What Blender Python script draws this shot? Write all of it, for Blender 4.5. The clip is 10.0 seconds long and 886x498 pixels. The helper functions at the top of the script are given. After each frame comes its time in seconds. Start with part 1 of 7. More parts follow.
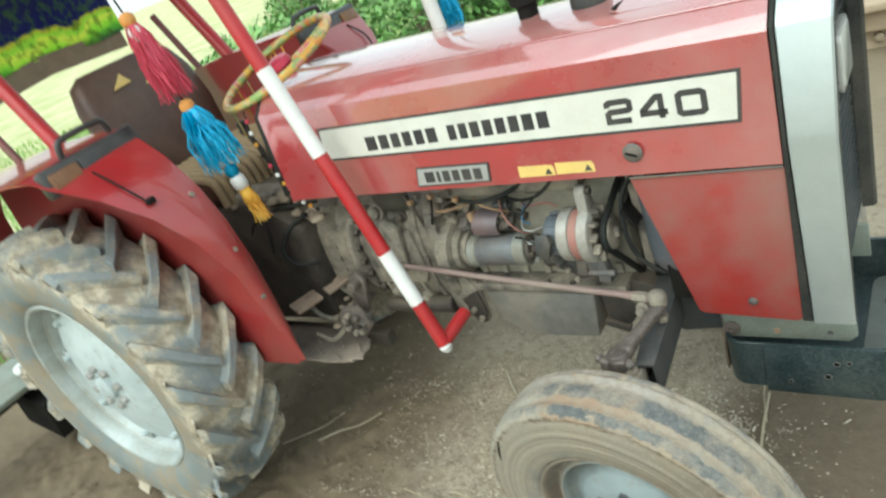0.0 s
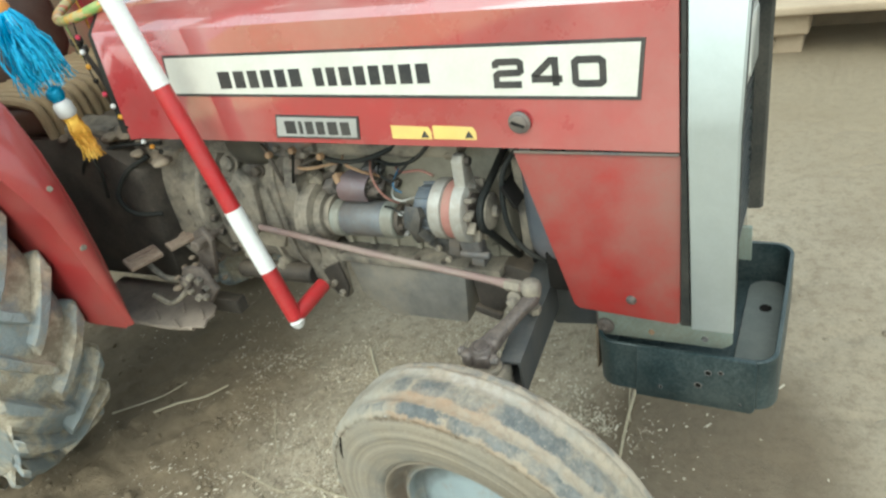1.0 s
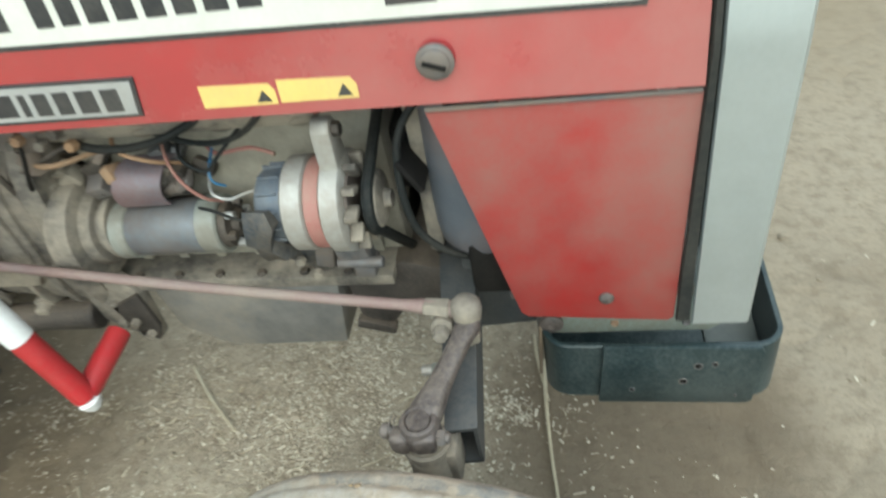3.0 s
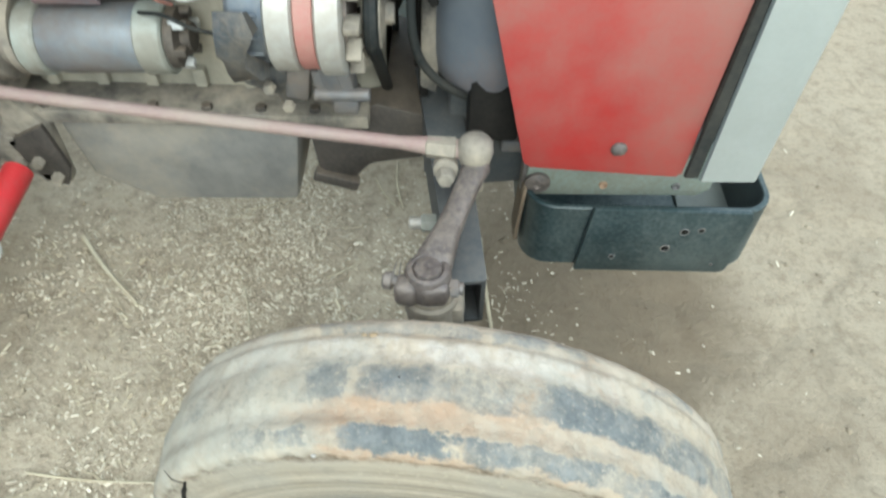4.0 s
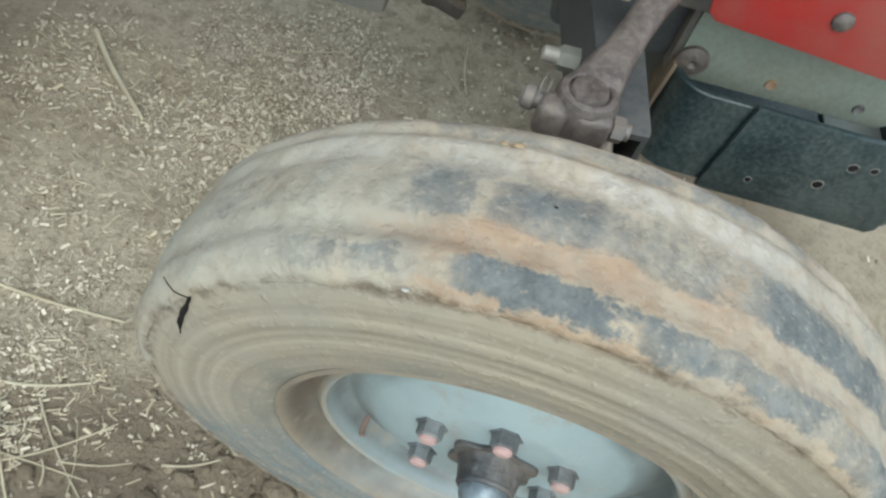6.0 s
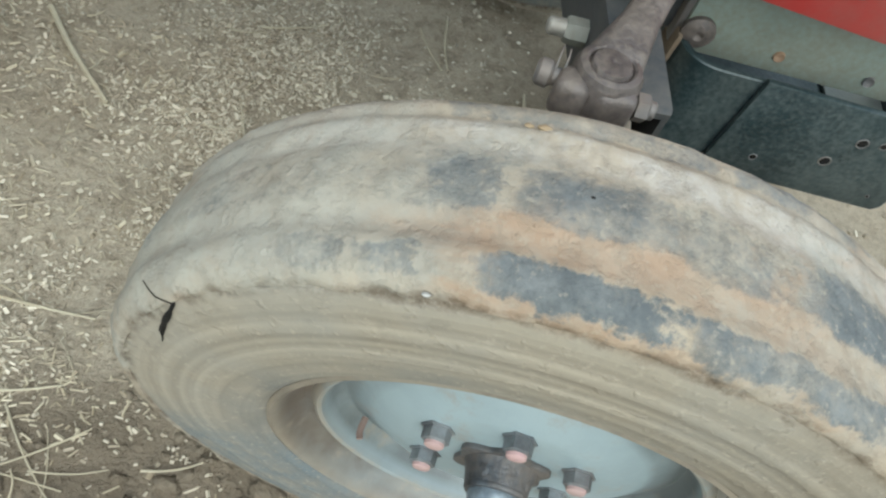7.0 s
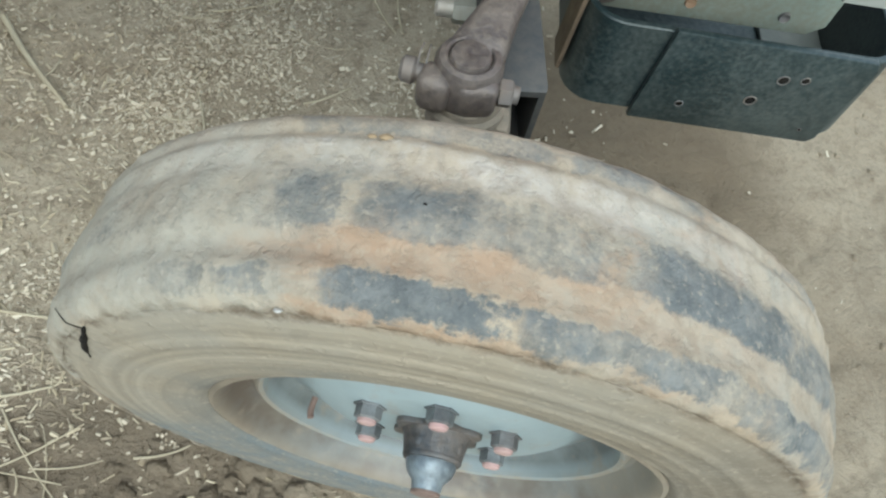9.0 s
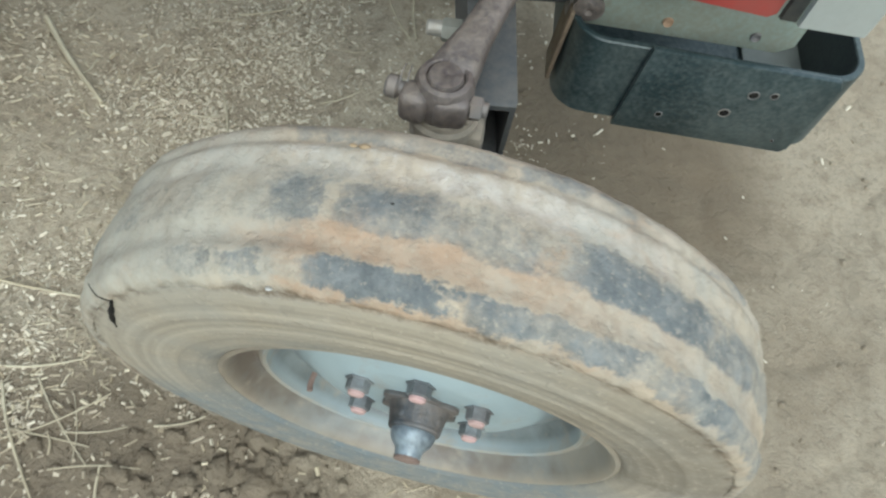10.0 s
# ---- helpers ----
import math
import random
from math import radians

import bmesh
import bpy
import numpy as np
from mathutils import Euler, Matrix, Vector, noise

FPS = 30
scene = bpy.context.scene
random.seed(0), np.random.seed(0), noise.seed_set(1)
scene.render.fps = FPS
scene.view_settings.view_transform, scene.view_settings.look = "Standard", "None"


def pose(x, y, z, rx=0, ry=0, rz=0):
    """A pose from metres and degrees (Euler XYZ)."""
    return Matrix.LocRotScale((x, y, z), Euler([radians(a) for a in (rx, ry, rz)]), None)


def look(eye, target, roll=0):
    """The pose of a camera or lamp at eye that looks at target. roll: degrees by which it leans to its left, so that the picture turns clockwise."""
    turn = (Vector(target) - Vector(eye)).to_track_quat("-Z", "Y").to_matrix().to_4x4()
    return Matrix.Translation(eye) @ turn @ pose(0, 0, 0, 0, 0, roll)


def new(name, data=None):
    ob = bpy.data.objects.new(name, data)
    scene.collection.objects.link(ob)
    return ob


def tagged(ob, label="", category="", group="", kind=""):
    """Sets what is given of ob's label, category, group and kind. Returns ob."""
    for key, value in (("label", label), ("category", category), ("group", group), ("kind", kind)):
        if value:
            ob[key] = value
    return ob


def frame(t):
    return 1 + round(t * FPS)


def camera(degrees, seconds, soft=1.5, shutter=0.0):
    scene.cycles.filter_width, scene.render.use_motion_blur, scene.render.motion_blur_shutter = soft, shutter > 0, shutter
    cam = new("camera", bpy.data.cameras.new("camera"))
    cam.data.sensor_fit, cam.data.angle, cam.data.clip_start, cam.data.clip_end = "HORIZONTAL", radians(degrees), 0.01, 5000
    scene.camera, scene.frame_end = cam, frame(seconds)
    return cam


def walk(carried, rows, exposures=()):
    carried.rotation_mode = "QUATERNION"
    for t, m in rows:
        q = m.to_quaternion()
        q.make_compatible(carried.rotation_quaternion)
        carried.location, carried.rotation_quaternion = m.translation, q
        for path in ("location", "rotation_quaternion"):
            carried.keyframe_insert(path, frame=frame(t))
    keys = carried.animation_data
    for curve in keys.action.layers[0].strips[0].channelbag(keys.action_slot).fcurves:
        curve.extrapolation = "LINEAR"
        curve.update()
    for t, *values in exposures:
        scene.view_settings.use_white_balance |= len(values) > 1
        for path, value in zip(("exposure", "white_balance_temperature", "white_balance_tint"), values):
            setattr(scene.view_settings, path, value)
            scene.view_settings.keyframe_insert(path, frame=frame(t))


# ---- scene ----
cam = camera(64.1, 10.0, 2.3, 0.4)
PATH = [
    (0, (0.563, -1.273, 1.65), (-0.646, 0.065, 0.785), -22.5),
    (0.5, (0.51, -1.178, 1.57), (-0.609, 0.162, 0.593), -16.0),
    (1, (0.498, -1.095, 1.545), (-0.446, 0.337, 0.516), -13.3),
    (1.5, (0.48, -0.964, 1.626), (-0.512, 0.533, 0.747), -12.4),
    (2, (0.435, -0.796, 1.587), (-0.502, 0.644, 0.563), -11.6),
    (2.1, (0.42, -0.786, 1.552), (-0.487, 0.654, 0.502), -10.8),
    (2.2, (0.413, -0.747, 1.552), (-0.505, 0.634, 0.433), -12.5),
    (3.3, (0.037, -0.672, 1.343), (-0.136, 0.747, -0.056), -8.0),
    (3.5, (-0.005, -0.678, 1.318), (-0.103, 0.692, -0.136), -4.7),
    (4, (-0.044, -0.665, 1.28), (-0.042, 0.609, -0.262), 1.3),
    (4.5, (-0.043, -0.661, 1.203), (-0.008, 0.451, -0.459), 4.1),
    (5, (-0.081, -0.633, 1.12), (-0.028, 0.417, -0.582), 11.2),
    (5.5, (-0.119, -0.623, 1.061), (-0.055, 0.457, -0.621), 16.0),
    (6, (-0.152, -0.626, 1.031), (-0.089, 0.539, -0.593), 17.7),
    (6.2, (-0.166, -0.628, 1.019), (-0.072, 0.572, -0.578), 19.8),
    (7.3, (-0.181, -0.573, 0.99), (0.015, 0.54, -0.66), 20.8),
    (7.5, (-0.179, -0.564, 0.991), (0.04, 0.555, -0.652), 21.0),
    (8, (-0.15, -0.568, 1.014), (0.06, 0.467, -0.685), 20.7),
    (8.5, (-0.106, -0.561, 1.044), (0.046, 0.457, -0.671), 15.4),
    (9, (-0.092, -0.567, 1.05), (0.033, 0.422, -0.684), 13.9),
    (9.5, (-0.09, -0.574, 1.054), (0.025, 0.43, -0.672), 13.7),
    (10, (-0.055, -0.603, 1.123), (0.0, 0.366, -0.625), 12.0),
]
walk(cam, [(t, look(eye, target, roll)) for t, eye, target, roll in PATH], [(0, 0.58, 5950, -4), (1.0, 0.75, 5950, -4), (1.5, 0.31, 5950, -4), (2.2, 0.17, 5950, -4), (3.3, 1.02, 5700, -2), (3.7, 1.16, 5650, -2), (4.5, 1.03, 5650, -1), (6, 0.66, 5700, 0), (8, 0.65, 5700, 0), (10, 0.70, 5700, 0)])

# ---- light ----
world = bpy.data.worlds.new("sky")
scene.world = world
world.use_nodes = True
wn = world.node_tree.nodes
sky = wn.new("ShaderNodeTexSky")
sky.sky_type, sky.sun_disc = "NISHITA", False
sky.sun_elevation, sky.sun_rotation = radians(50), radians(171)
sky.air_density, sky.dust_density = 1.6, 4.0
veil = wn.new("ShaderNodeMix")  # thin white overcast before the blue
veil.data_type = "RGBA"
veil.inputs[0].default_value = 0.55
veil.inputs[7].default_value = (8.6, 8.5, 8.3, 1)
world.node_tree.links.new(sky.outputs[0], veil.inputs[6])
world.node_tree.links.new(veil.outputs[2], wn["Background"].inputs[0])
wn["Background"].inputs[1].default_value = 0.15
sun = new("sun", bpy.data.lights.new("sun", "SUN"))
sun.data.energy, sun.data.angle, sun.data.color = 1.15, radians(60), (1.0, 0.98, 0.95)
sun.matrix_world = look((0.6, -4.0, 4.8), (0, 0, 0))

# ---- materials ----
C = 0.24  # the tractor's centre line in y


class Mat:
    """A node material built up step by step."""

    def __init__(self, name, rough=0.7, metal=0.0, spec=0.5):
        self.m = bpy.data.materials.new(name)
        self.m.use_nodes = True
        self.t = self.m.node_tree
        self.b = self.t.nodes["Principled BSDF"]
        self.b.inputs["Roughness"].default_value = rough
        self.b.inputs["Metallic"].default_value = metal
        self.b.inputs["Specular IOR Level"].default_value = spec
        tc = self.n("ShaderNodeTexCoord")
        self.co = tc.outputs["Object"]

    def n(self, kind, **kw):
        nd = self.t.nodes.new(kind)
        for k, v in kw.items():
            nd.inputs[k].default_value = v
        return nd

    def link(self, a, b):
        self.t.links.new(a, b)

    def noise(self, scale, detail=6, rough=0.6, co=None, stretch=None, dist=0.0):
        nd = self.n("ShaderNodeTexNoise", Scale=scale, Detail=detail, Roughness=rough, Distortion=dist)
        co = co or self.co
        if stretch:
            mp = self.n("ShaderNodeMapping")
            mp.inputs["Scale"].default_value = stretch
            self.link(co, mp.inputs[0])
            co = mp.outputs[0]
        self.link(co, nd.inputs["Vector"])
        return nd.outputs["Fac"]

    def ramp(self, fac, stops):
        nd = self.t.nodes.new("ShaderNodeValToRGB")
        el = nd.color_ramp.elements
        while len(el) < len(stops):
            el.new(0.5)
        for e, (p, c) in zip(el, stops):
            e.position = p
            e.color = (c, c, c, 1) if isinstance(c, (int, float)) else (*c, 1)
        self.link(fac, nd.inputs[0])
        return nd.outputs[0]

    def mix(self, fac, a, b):
        nd = self.t.nodes.new("ShaderNodeMix")
        nd.data_type = "RGBA"
        for sock, v in ((nd.inputs[0], fac), (nd.inputs[6], a), (nd.inputs[7], b)):
            if isinstance(v, tuple):
                sock.default_value = (*v, 1)
            elif isinstance(v, (int, float)):
                sock.default_value = v
            else:
                self.link(v, sock)
        return nd.outputs[2]

    def math(self, op, a, b=0.0):
        nd = self.t.nodes.new("ShaderNodeMath")
        nd.operation = op
        for sock, v in ((nd.inputs[0], a), (nd.inputs[1], b)):
            if isinstance(v, (int, float)):
                sock.default_value = v
            else:
                self.link(v, sock)
        return nd.outputs[0]

    def color(self, c):
        self.link(c, self.b.inputs["Base Color"])
        return self

    def rough(self, r):
        self.link(r, self.b.inputs["Roughness"])
        return self

    def bump(self, h, strength=0.3, dist=0.002):
        nd = self.n("ShaderNodeBump", Strength=strength, Distance=dist)
        self.link(h, nd.inputs["Height"])
        self.link(nd.outputs[0], self.b.inputs["Normal"])
        return self


def worn(name, base, base2, dirt, amount=0.4, rough=0.6, metal=0.0, scale=14, grain=160, bump=0.2, spec=0.5, coat=0.0, fleck=0.3):
    """Two tones of a surface, with dirt in patches and fine grain."""
    s = Mat(name, rough, metal, spec)
    s.b.inputs["Coat Weight"].default_value, s.b.inputs["Coat Roughness"].default_value = coat, 0.06
    big, fine = s.noise(scale * 0.35, 5), s.noise(grain, 3)
    c = s.mix(s.ramp(s.noise(scale, 7, 0.65), [(0.35, 0.0), (0.65, 1.0)]), base, base2)
    patch = s.math("MULTIPLY", s.ramp(s.math("ADD", s.math("MULTIPLY", big, 1 - fleck), s.math("MULTIPLY", fine, fleck)), [(0.42, 0.0), (0.62, 1.0)]), amount)
    c = s.mix(patch, c, dirt)
    s.color(c)
    s.rough(s.math("ADD", s.math("MULTIPLY", patch, 0.35), rough))
    s.bump(s.math("ADD", fine, s.math("MULTIPLY", big, 2.0)), bump, 0.0015)
    return s.m


def dust_or_sheen(m, amount, tint):
    """Thin dust lying on the faces that look up; on the red paint it also paints in sky sheen."""
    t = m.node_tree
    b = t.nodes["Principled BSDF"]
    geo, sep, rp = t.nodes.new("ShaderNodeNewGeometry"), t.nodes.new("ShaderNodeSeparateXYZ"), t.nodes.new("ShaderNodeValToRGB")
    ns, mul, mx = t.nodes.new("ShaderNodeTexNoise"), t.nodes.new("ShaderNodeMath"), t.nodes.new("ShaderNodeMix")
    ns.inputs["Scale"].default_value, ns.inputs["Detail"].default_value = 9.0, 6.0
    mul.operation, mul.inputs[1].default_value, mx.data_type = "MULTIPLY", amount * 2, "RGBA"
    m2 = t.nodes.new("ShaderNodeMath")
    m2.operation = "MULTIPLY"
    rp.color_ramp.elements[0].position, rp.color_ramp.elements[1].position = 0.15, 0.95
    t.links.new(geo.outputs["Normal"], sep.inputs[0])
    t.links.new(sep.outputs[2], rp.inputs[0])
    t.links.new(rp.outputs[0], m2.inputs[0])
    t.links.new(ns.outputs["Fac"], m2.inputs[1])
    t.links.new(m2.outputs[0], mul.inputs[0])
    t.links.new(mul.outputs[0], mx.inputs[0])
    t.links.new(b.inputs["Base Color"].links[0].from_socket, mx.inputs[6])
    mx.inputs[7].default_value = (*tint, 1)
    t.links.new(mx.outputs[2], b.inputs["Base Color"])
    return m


def stripes(name, axis, edges, colors, grime, amount=0.3, rough=0.45):
    """Bands of colour along one axis of the object, in metres from edges[0] to edges[-1]."""
    s = Mat(name, rough)
    sep = s.n("ShaderNodeSeparateXYZ")
    s.link(s.co, sep.inputs[0])
    lo, hi = edges[0], edges[-1]
    f = s.math("DIVIDE", s.math("SUBTRACT", sep.outputs[axis], lo), hi - lo)
    stops = [((e - lo) / (hi - lo), c) for e, c in zip(edges, colors)]
    rp = s.ramp(f, stops)
    rp.node.color_ramp.interpolation = "CONSTANT"
    g = s.math("MULTIPLY", s.ramp(s.noise(30, 6), [(0.4, 0.0), (0.7, 1.0)]), amount)
    s.color(s.mix(g, rp, grime))
    s.bump(s.noise(120), 0.1)
    return s.m


DUST = (0.29, 0.25, 0.19)
paint_red = worn("red_paint", (0.36, 0.028, 0.033), (0.30, 0.032, 0.035), (0.33, 0.15, 0.13), 0.55, 0.24, scale=7, bump=0.012, coat=1.0, fleck=0.06)
paint_red.node_tree.nodes["Principled BSDF"].inputs["Coat IOR"].default_value = 2.2
paint_fender = worn("red_mudguard_paint", (0.30, 0.016, 0.019), (0.23, 0.018, 0.020), (0.27, 0.10, 0.08), 0.45, 0.30, scale=6, bump=0.03, coat=0.7, fleck=0.10)
# bonnet top: some dust, and the pale sky reflection painted into the colour
dust_or_sheen(paint_red, 0.35, (0.45, 0.34, 0.30))
paint_red_dull = worn("faded_red_paint", (0.300, 0.024, 0.021), (0.252, 0.034, 0.030), (0.225, 0.110, 0.088), 0.88, 0.34, scale=7, bump=0.05, fleck=0.10)
paint_red_dark = worn("dark_red_paint", (0.17, 0.018, 0.02), (0.11, 0.02, 0.02), DUST, 0.3, 0.5)
silver = worn("silver_paint", (0.54, 0.60, 0.60), (0.46, 0.52, 0.52), (0.34, 0.34, 0.31), 0.4, 0.27, 0.7, scale=5, bump=0.02, fleck=0.08)
grey_green = worn("grey_green_paint", (0.25, 0.30, 0.255), (0.20, 0.245, 0.21), (0.19, 0.145, 0.095), 0.5, 0.5, 0.1, fleck=0.4)
tray_dusty = worn("dusty_tray_floor", (0.20, 0.215, 0.195), (0.15, 0.165, 0.155), (0.10, 0.12, 0.12), 0.5, 0.6, 0.05, scale=10, fleck=0.2)
bowl_mat = worn("dark_olive_bowl", (0.06, 0.058, 0.048), (0.085, 0.08, 0.065), (0.2, 0.165, 0.12), 0.35, 0.5, 0.2, scale=9, fleck=0.15)
tray_paint = worn("dark_teal_paint", (0.011, 0.023, 0.026), (0.020, 0.036, 0.039), (0.17, 0.19, 0.175), 0.32, 0.38, 0.1, scale=24, bump=0.25, fleck=0.45)
black_rubber = worn("black_rubber", (0.010, 0.012, 0.012), (0.018, 0.020, 0.019), DUST, 0.10, 0.65, spec=0.2)
grille_black = worn("black_grille", (0.012, 0.016, 0.017), (0.02, 0.025, 0.025), DUST, 0.2, 0.5)
iron = worn("dusty_iron", (0.055, 0.050, 0.043), (0.185, 0.165, 0.135), (0.335, 0.290, 0.220), 0.75, 0.75, 0.08, scale=26, grain=90, bump=0.8, fleck=0.2)
iron_dark = worn("oily_iron", (0.025, 0.022, 0.019), (0.05, 0.042, 0.035), (0.17, 0.14, 0.105), 0.3, 0.6, 0.15, scale=20, bump=0.7)
dust_or_sheen(iron_dark, 0.25, (0.25, 0.195, 0.135))
iron_grey = worn("grey_steel", (0.10, 0.105, 0.11), (0.16, 0.16, 0.158), (0.215, 0.165, 0.12), 0.75, 0.48, 0.3, scale=24, grain=80, bump=0.5, fleck=0.2)
axle_grey = worn("dark_blue_grey_steel", (0.03, 0.037, 0.042), (0.05, 0.056, 0.06), (0.17, 0.15, 0.12), 0.35, 0.55, 0.15, scale=16, bump=0.4)
iron_plum = worn("dull_brown_steel", (0.065, 0.053, 0.048), (0.125, 0.107, 0.098), (0.22, 0.183, 0.145), 0.65, 0.48, 0.3, scale=30, bump=0.9, fleck=0.45)
rod_paint = worn("worn_red_rod", (0.20, 0.12, 0.11), (0.22, 0.165, 0.15), DUST, 0.5, 0.6, 0.1)
cream = worn("cream_alloy", (0.36, 0.355, 0.33), (0.45, 0.445, 0.41), (0.21, 0.165, 0.11), 0.55, 0.42, 0.35, scale=22, grain=80, fleck=0.2)
tank_paint = worn("blue_grey_tank_paint", (0.085, 0.098, 0.115), (0.125, 0.135, 0.15), (0.19, 0.12, 0.085), 0.6, 0.5, 0.2, scale=9, bump=0.15, fleck=0.15)
shield_mat = worn("lilac_grey_sheet", (0.15, 0.135, 0.15), (0.20, 0.18, 0.19), (0.20, 0.09, 0.07), 0.5, 0.35, 0.4, scale=14, bump=0.1)
alt_red = worn("red_coil_band", (0.29, 0.10, 0.085), (0.33, 0.15, 0.125), DUST, 0.45, 0.6)
# near black, for black parts and for gaps whose shade is painted
dark = worn("black_parts_and_gaps", (0.007, 0.007, 0.007), (0.014, 0.013, 0.012), DUST, 0.04, 0.8, spec=0.1)
wire_red = worn("red_wire", (0.24, 0.085, 0.065), (0.29, 0.15, 0.12), DUST, 0.7, 0.6)
wire_blue = worn("blue_wire", (0.03, 0.13, 0.26), (0.06, 0.16, 0.26), DUST, 0.4, 0.6)
rust_orange = worn("rusty_brown", (0.27, 0.15, 0.075), (0.33, 0.2, 0.1), DUST, 0.4, 0.8, bump=0.5)
pedal_mat = worn("scuffed_pedal_steel", (0.20, 0.135, 0.10), (0.33, 0.245, 0.185), (0.42, 0.34, 0.26), 0.6, 0.55, 0.1, scale=34, bump=0.5, fleck=0.3)
rust_brown = worn("brown_rusted_sheet", (0.15, 0.105, 0.085), (0.20, 0.15, 0.125), (0.11, 0.06, 0.04), 0.5, 0.7, scale=18, bump=0.5)
nut_pink = worn("pink_primer", (0.44, 0.28, 0.27), (0.36, 0.23, 0.22), DUST, 0.4, 0.6)
nut_dark = worn("grey_nut", (0.11, 0.122, 0.13), (0.25, 0.27, 0.275), (0.10, 0.07, 0.055), 0.5, 0.32, 0.4, scale=30, bump=0.6)
decal_white = worn("white_decal", (0.62, 0.62, 0.55), (0.56, 0.56, 0.50), (0.42, 0.36, 0.28), 0.22, 0.4, bump=0.03)
decal_black = worn("black_print", (0.018, 0.018, 0.02), (0.03, 0.03, 0.03), DUST, 0.15, 0.45)
decal_yellow = worn("yellow_label", (0.74, 0.54, 0.16), (0.66, 0.47, 0.13), DUST, 0.25, 0.5)
badge_silver = worn("silver_badge", (0.42, 0.42, 0.40), (0.35, 0.355, 0.34), DUST, 0.35, 0.4, 0.3)
white_gloss = worn("white_paint", (0.74, 0.74, 0.72), (0.66, 0.66, 0.63), DUST, 0.25, 0.4, bump=0.05)
pole_red = worn("red_pole_paint", (0.42, 0.014, 0.02), (0.34, 0.014, 0.018), (0.26, 0.10, 0.08), 0.3, 0.32, bump=0.06)
leather = worn("brown_leather", (0.075, 0.033, 0.02), (0.055, 0.026, 0.017), DUST, 0.15, 0.45, bump=0.25)
stripe_cloth = worn("tan_ribbed_cover", (0.30, 0.22, 0.12), (0.24, 0.17, 0.09), DUST, 0.3, 0.8)
amber = worn("amber_lens", (0.20, 0.085, 0.02), (0.15, 0.06, 0.02), (0.14, 0.11, 0.08), 0.4, 0.25, bump=0.03)
grab_black = worn("black_enamel", (0.015, 0.015, 0.016), (0.03, 0.03, 0.03), DUST, 0.15, 0.35)
tinsel_red = worn("red_tinsel", (0.42, 0.015, 0.045), (0.52, 0.04, 0.08), (0.6, 0.12, 0.16), 0.3, 0.3, 0.2)
tinsel_blue = worn("blue_tinsel", (0.008, 0.26, 0.50), (0.02, 0.40, 0.66), (0.15, 0.55, 0.72), 0.3, 0.22, 0.35)
tinsel_gold = worn("gold_tinsel", (0.68, 0.30, 0.03), (0.75, 0.45, 0.06), (0.5, 0.15, 0.05), 0.3, 0.25, 0.4)
bead_orange = worn("orange_collar", (0.62, 0.26, 0.05), (0.70, 0.36, 0.10), (0.4, 0.1, 0.05), 0.3, 0.5)
straw_mat = worn("dry_straw", (0.44, 0.395, 0.285), (0.34, 0.295, 0.205), (0.36, 0.27, 0.15), 0.3, 0.75)
mud_brick = worn("pale_mud_plaster", (0.42, 0.34, 0.24), (0.36, 0.29, 0.20), (0.25, 0.19, 0.13), 0.5, 0.9, scale=5, bump=0.6)
wood_old = worn("weathered_wood", (0.26, 0.20, 0.13), (0.20, 0.15, 0.10), DUST, 0.4, 0.85, scale=12, bump=0.5)
grease = worn("black_grease", (0.022, 0.024, 0.027), (0.07, 0.078, 0.085), (0.17, 0.13, 0.095), 0.45, 0.4, 0.1, scale=30, bump=0.8, fleck=0.3)
cap_blue = worn("scuffed_blue_grey_cap", (0.10, 0.125, 0.15), (0.23, 0.27, 0.29), (0.03, 0.03, 0.032), 0.7, 0.35, 0.3, scale=34, bump=0.4, fleck=0.2)
band_green = worn("grey_green_band", (0.24, 0.265, 0.235), (0.33, 0.355, 0.315), (0.17, 0.13, 0.09), 0.55, 0.45, 0.25, scale=26, grain=90, fleck=0.2)
starter_grey = worn("blue_grey_starter_paint", (0.115, 0.135, 0.155), (0.175, 0.195, 0.205), (0.15, 0.105, 0.07), 0.55, 0.45, 0.25, scale=16, grain=90, bump=0.4, fleck=0.2)
bracket_black = worn("oily_black_casting", (0.018, 0.022, 0.026), (0.055, 0.062, 0.068), (0.20, 0.16, 0.11), 0.45, 0.5, 0.15, scale=30, bump=0.8, fleck=0.3)
foot_brown = worn("dusty_brown_plate", (0.15, 0.120, 0.100), (0.225, 0.185, 0.155), (0.33, 0.275, 0.215), 0.6, 0.7, 0.1, scale=22, bump=0.6, fleck=0.3)
cap_slate = worn("slate_blue_cap", (0.055, 0.072, 0.095), (0.12, 0.145, 0.17), (0.23, 0.20, 0.15), 0.4, 0.5, 0.2, scale=24, bump=0.4, fleck=0.3)
block_dust = worn("dusty_beige_casting", (0.20, 0.185, 0.150), (0.30, 0.280, 0.225), (0.42, 0.38, 0.295), 0.7, 0.8, 0.05, scale=20, grain=90, bump=0.8, fleck=0.2)
sump_dust = worn("dusty_grey_sump", (0.135, 0.132, 0.122), (0.20, 0.193, 0.175), (0.29, 0.255, 0.20), 0.75, 0.55, 0.2, scale=18, grain=80, bump=0.5, fleck=0.2)
mud_cake = worn("caked_brown_mud", (0.15, 0.112, 0.078), (0.24, 0.19, 0.138), (0.33, 0.28, 0.21), 0.5, 0.95, scale=24, bump=1.0, fleck=0.3)
rust_strap = worn("rusty_tan_strap", (0.13, 0.095, 0.062), (0.18, 0.138, 0.09), (0.07, 0.055, 0.04), 0.5, 0.75, 0.05, scale=30, bump=0.6)
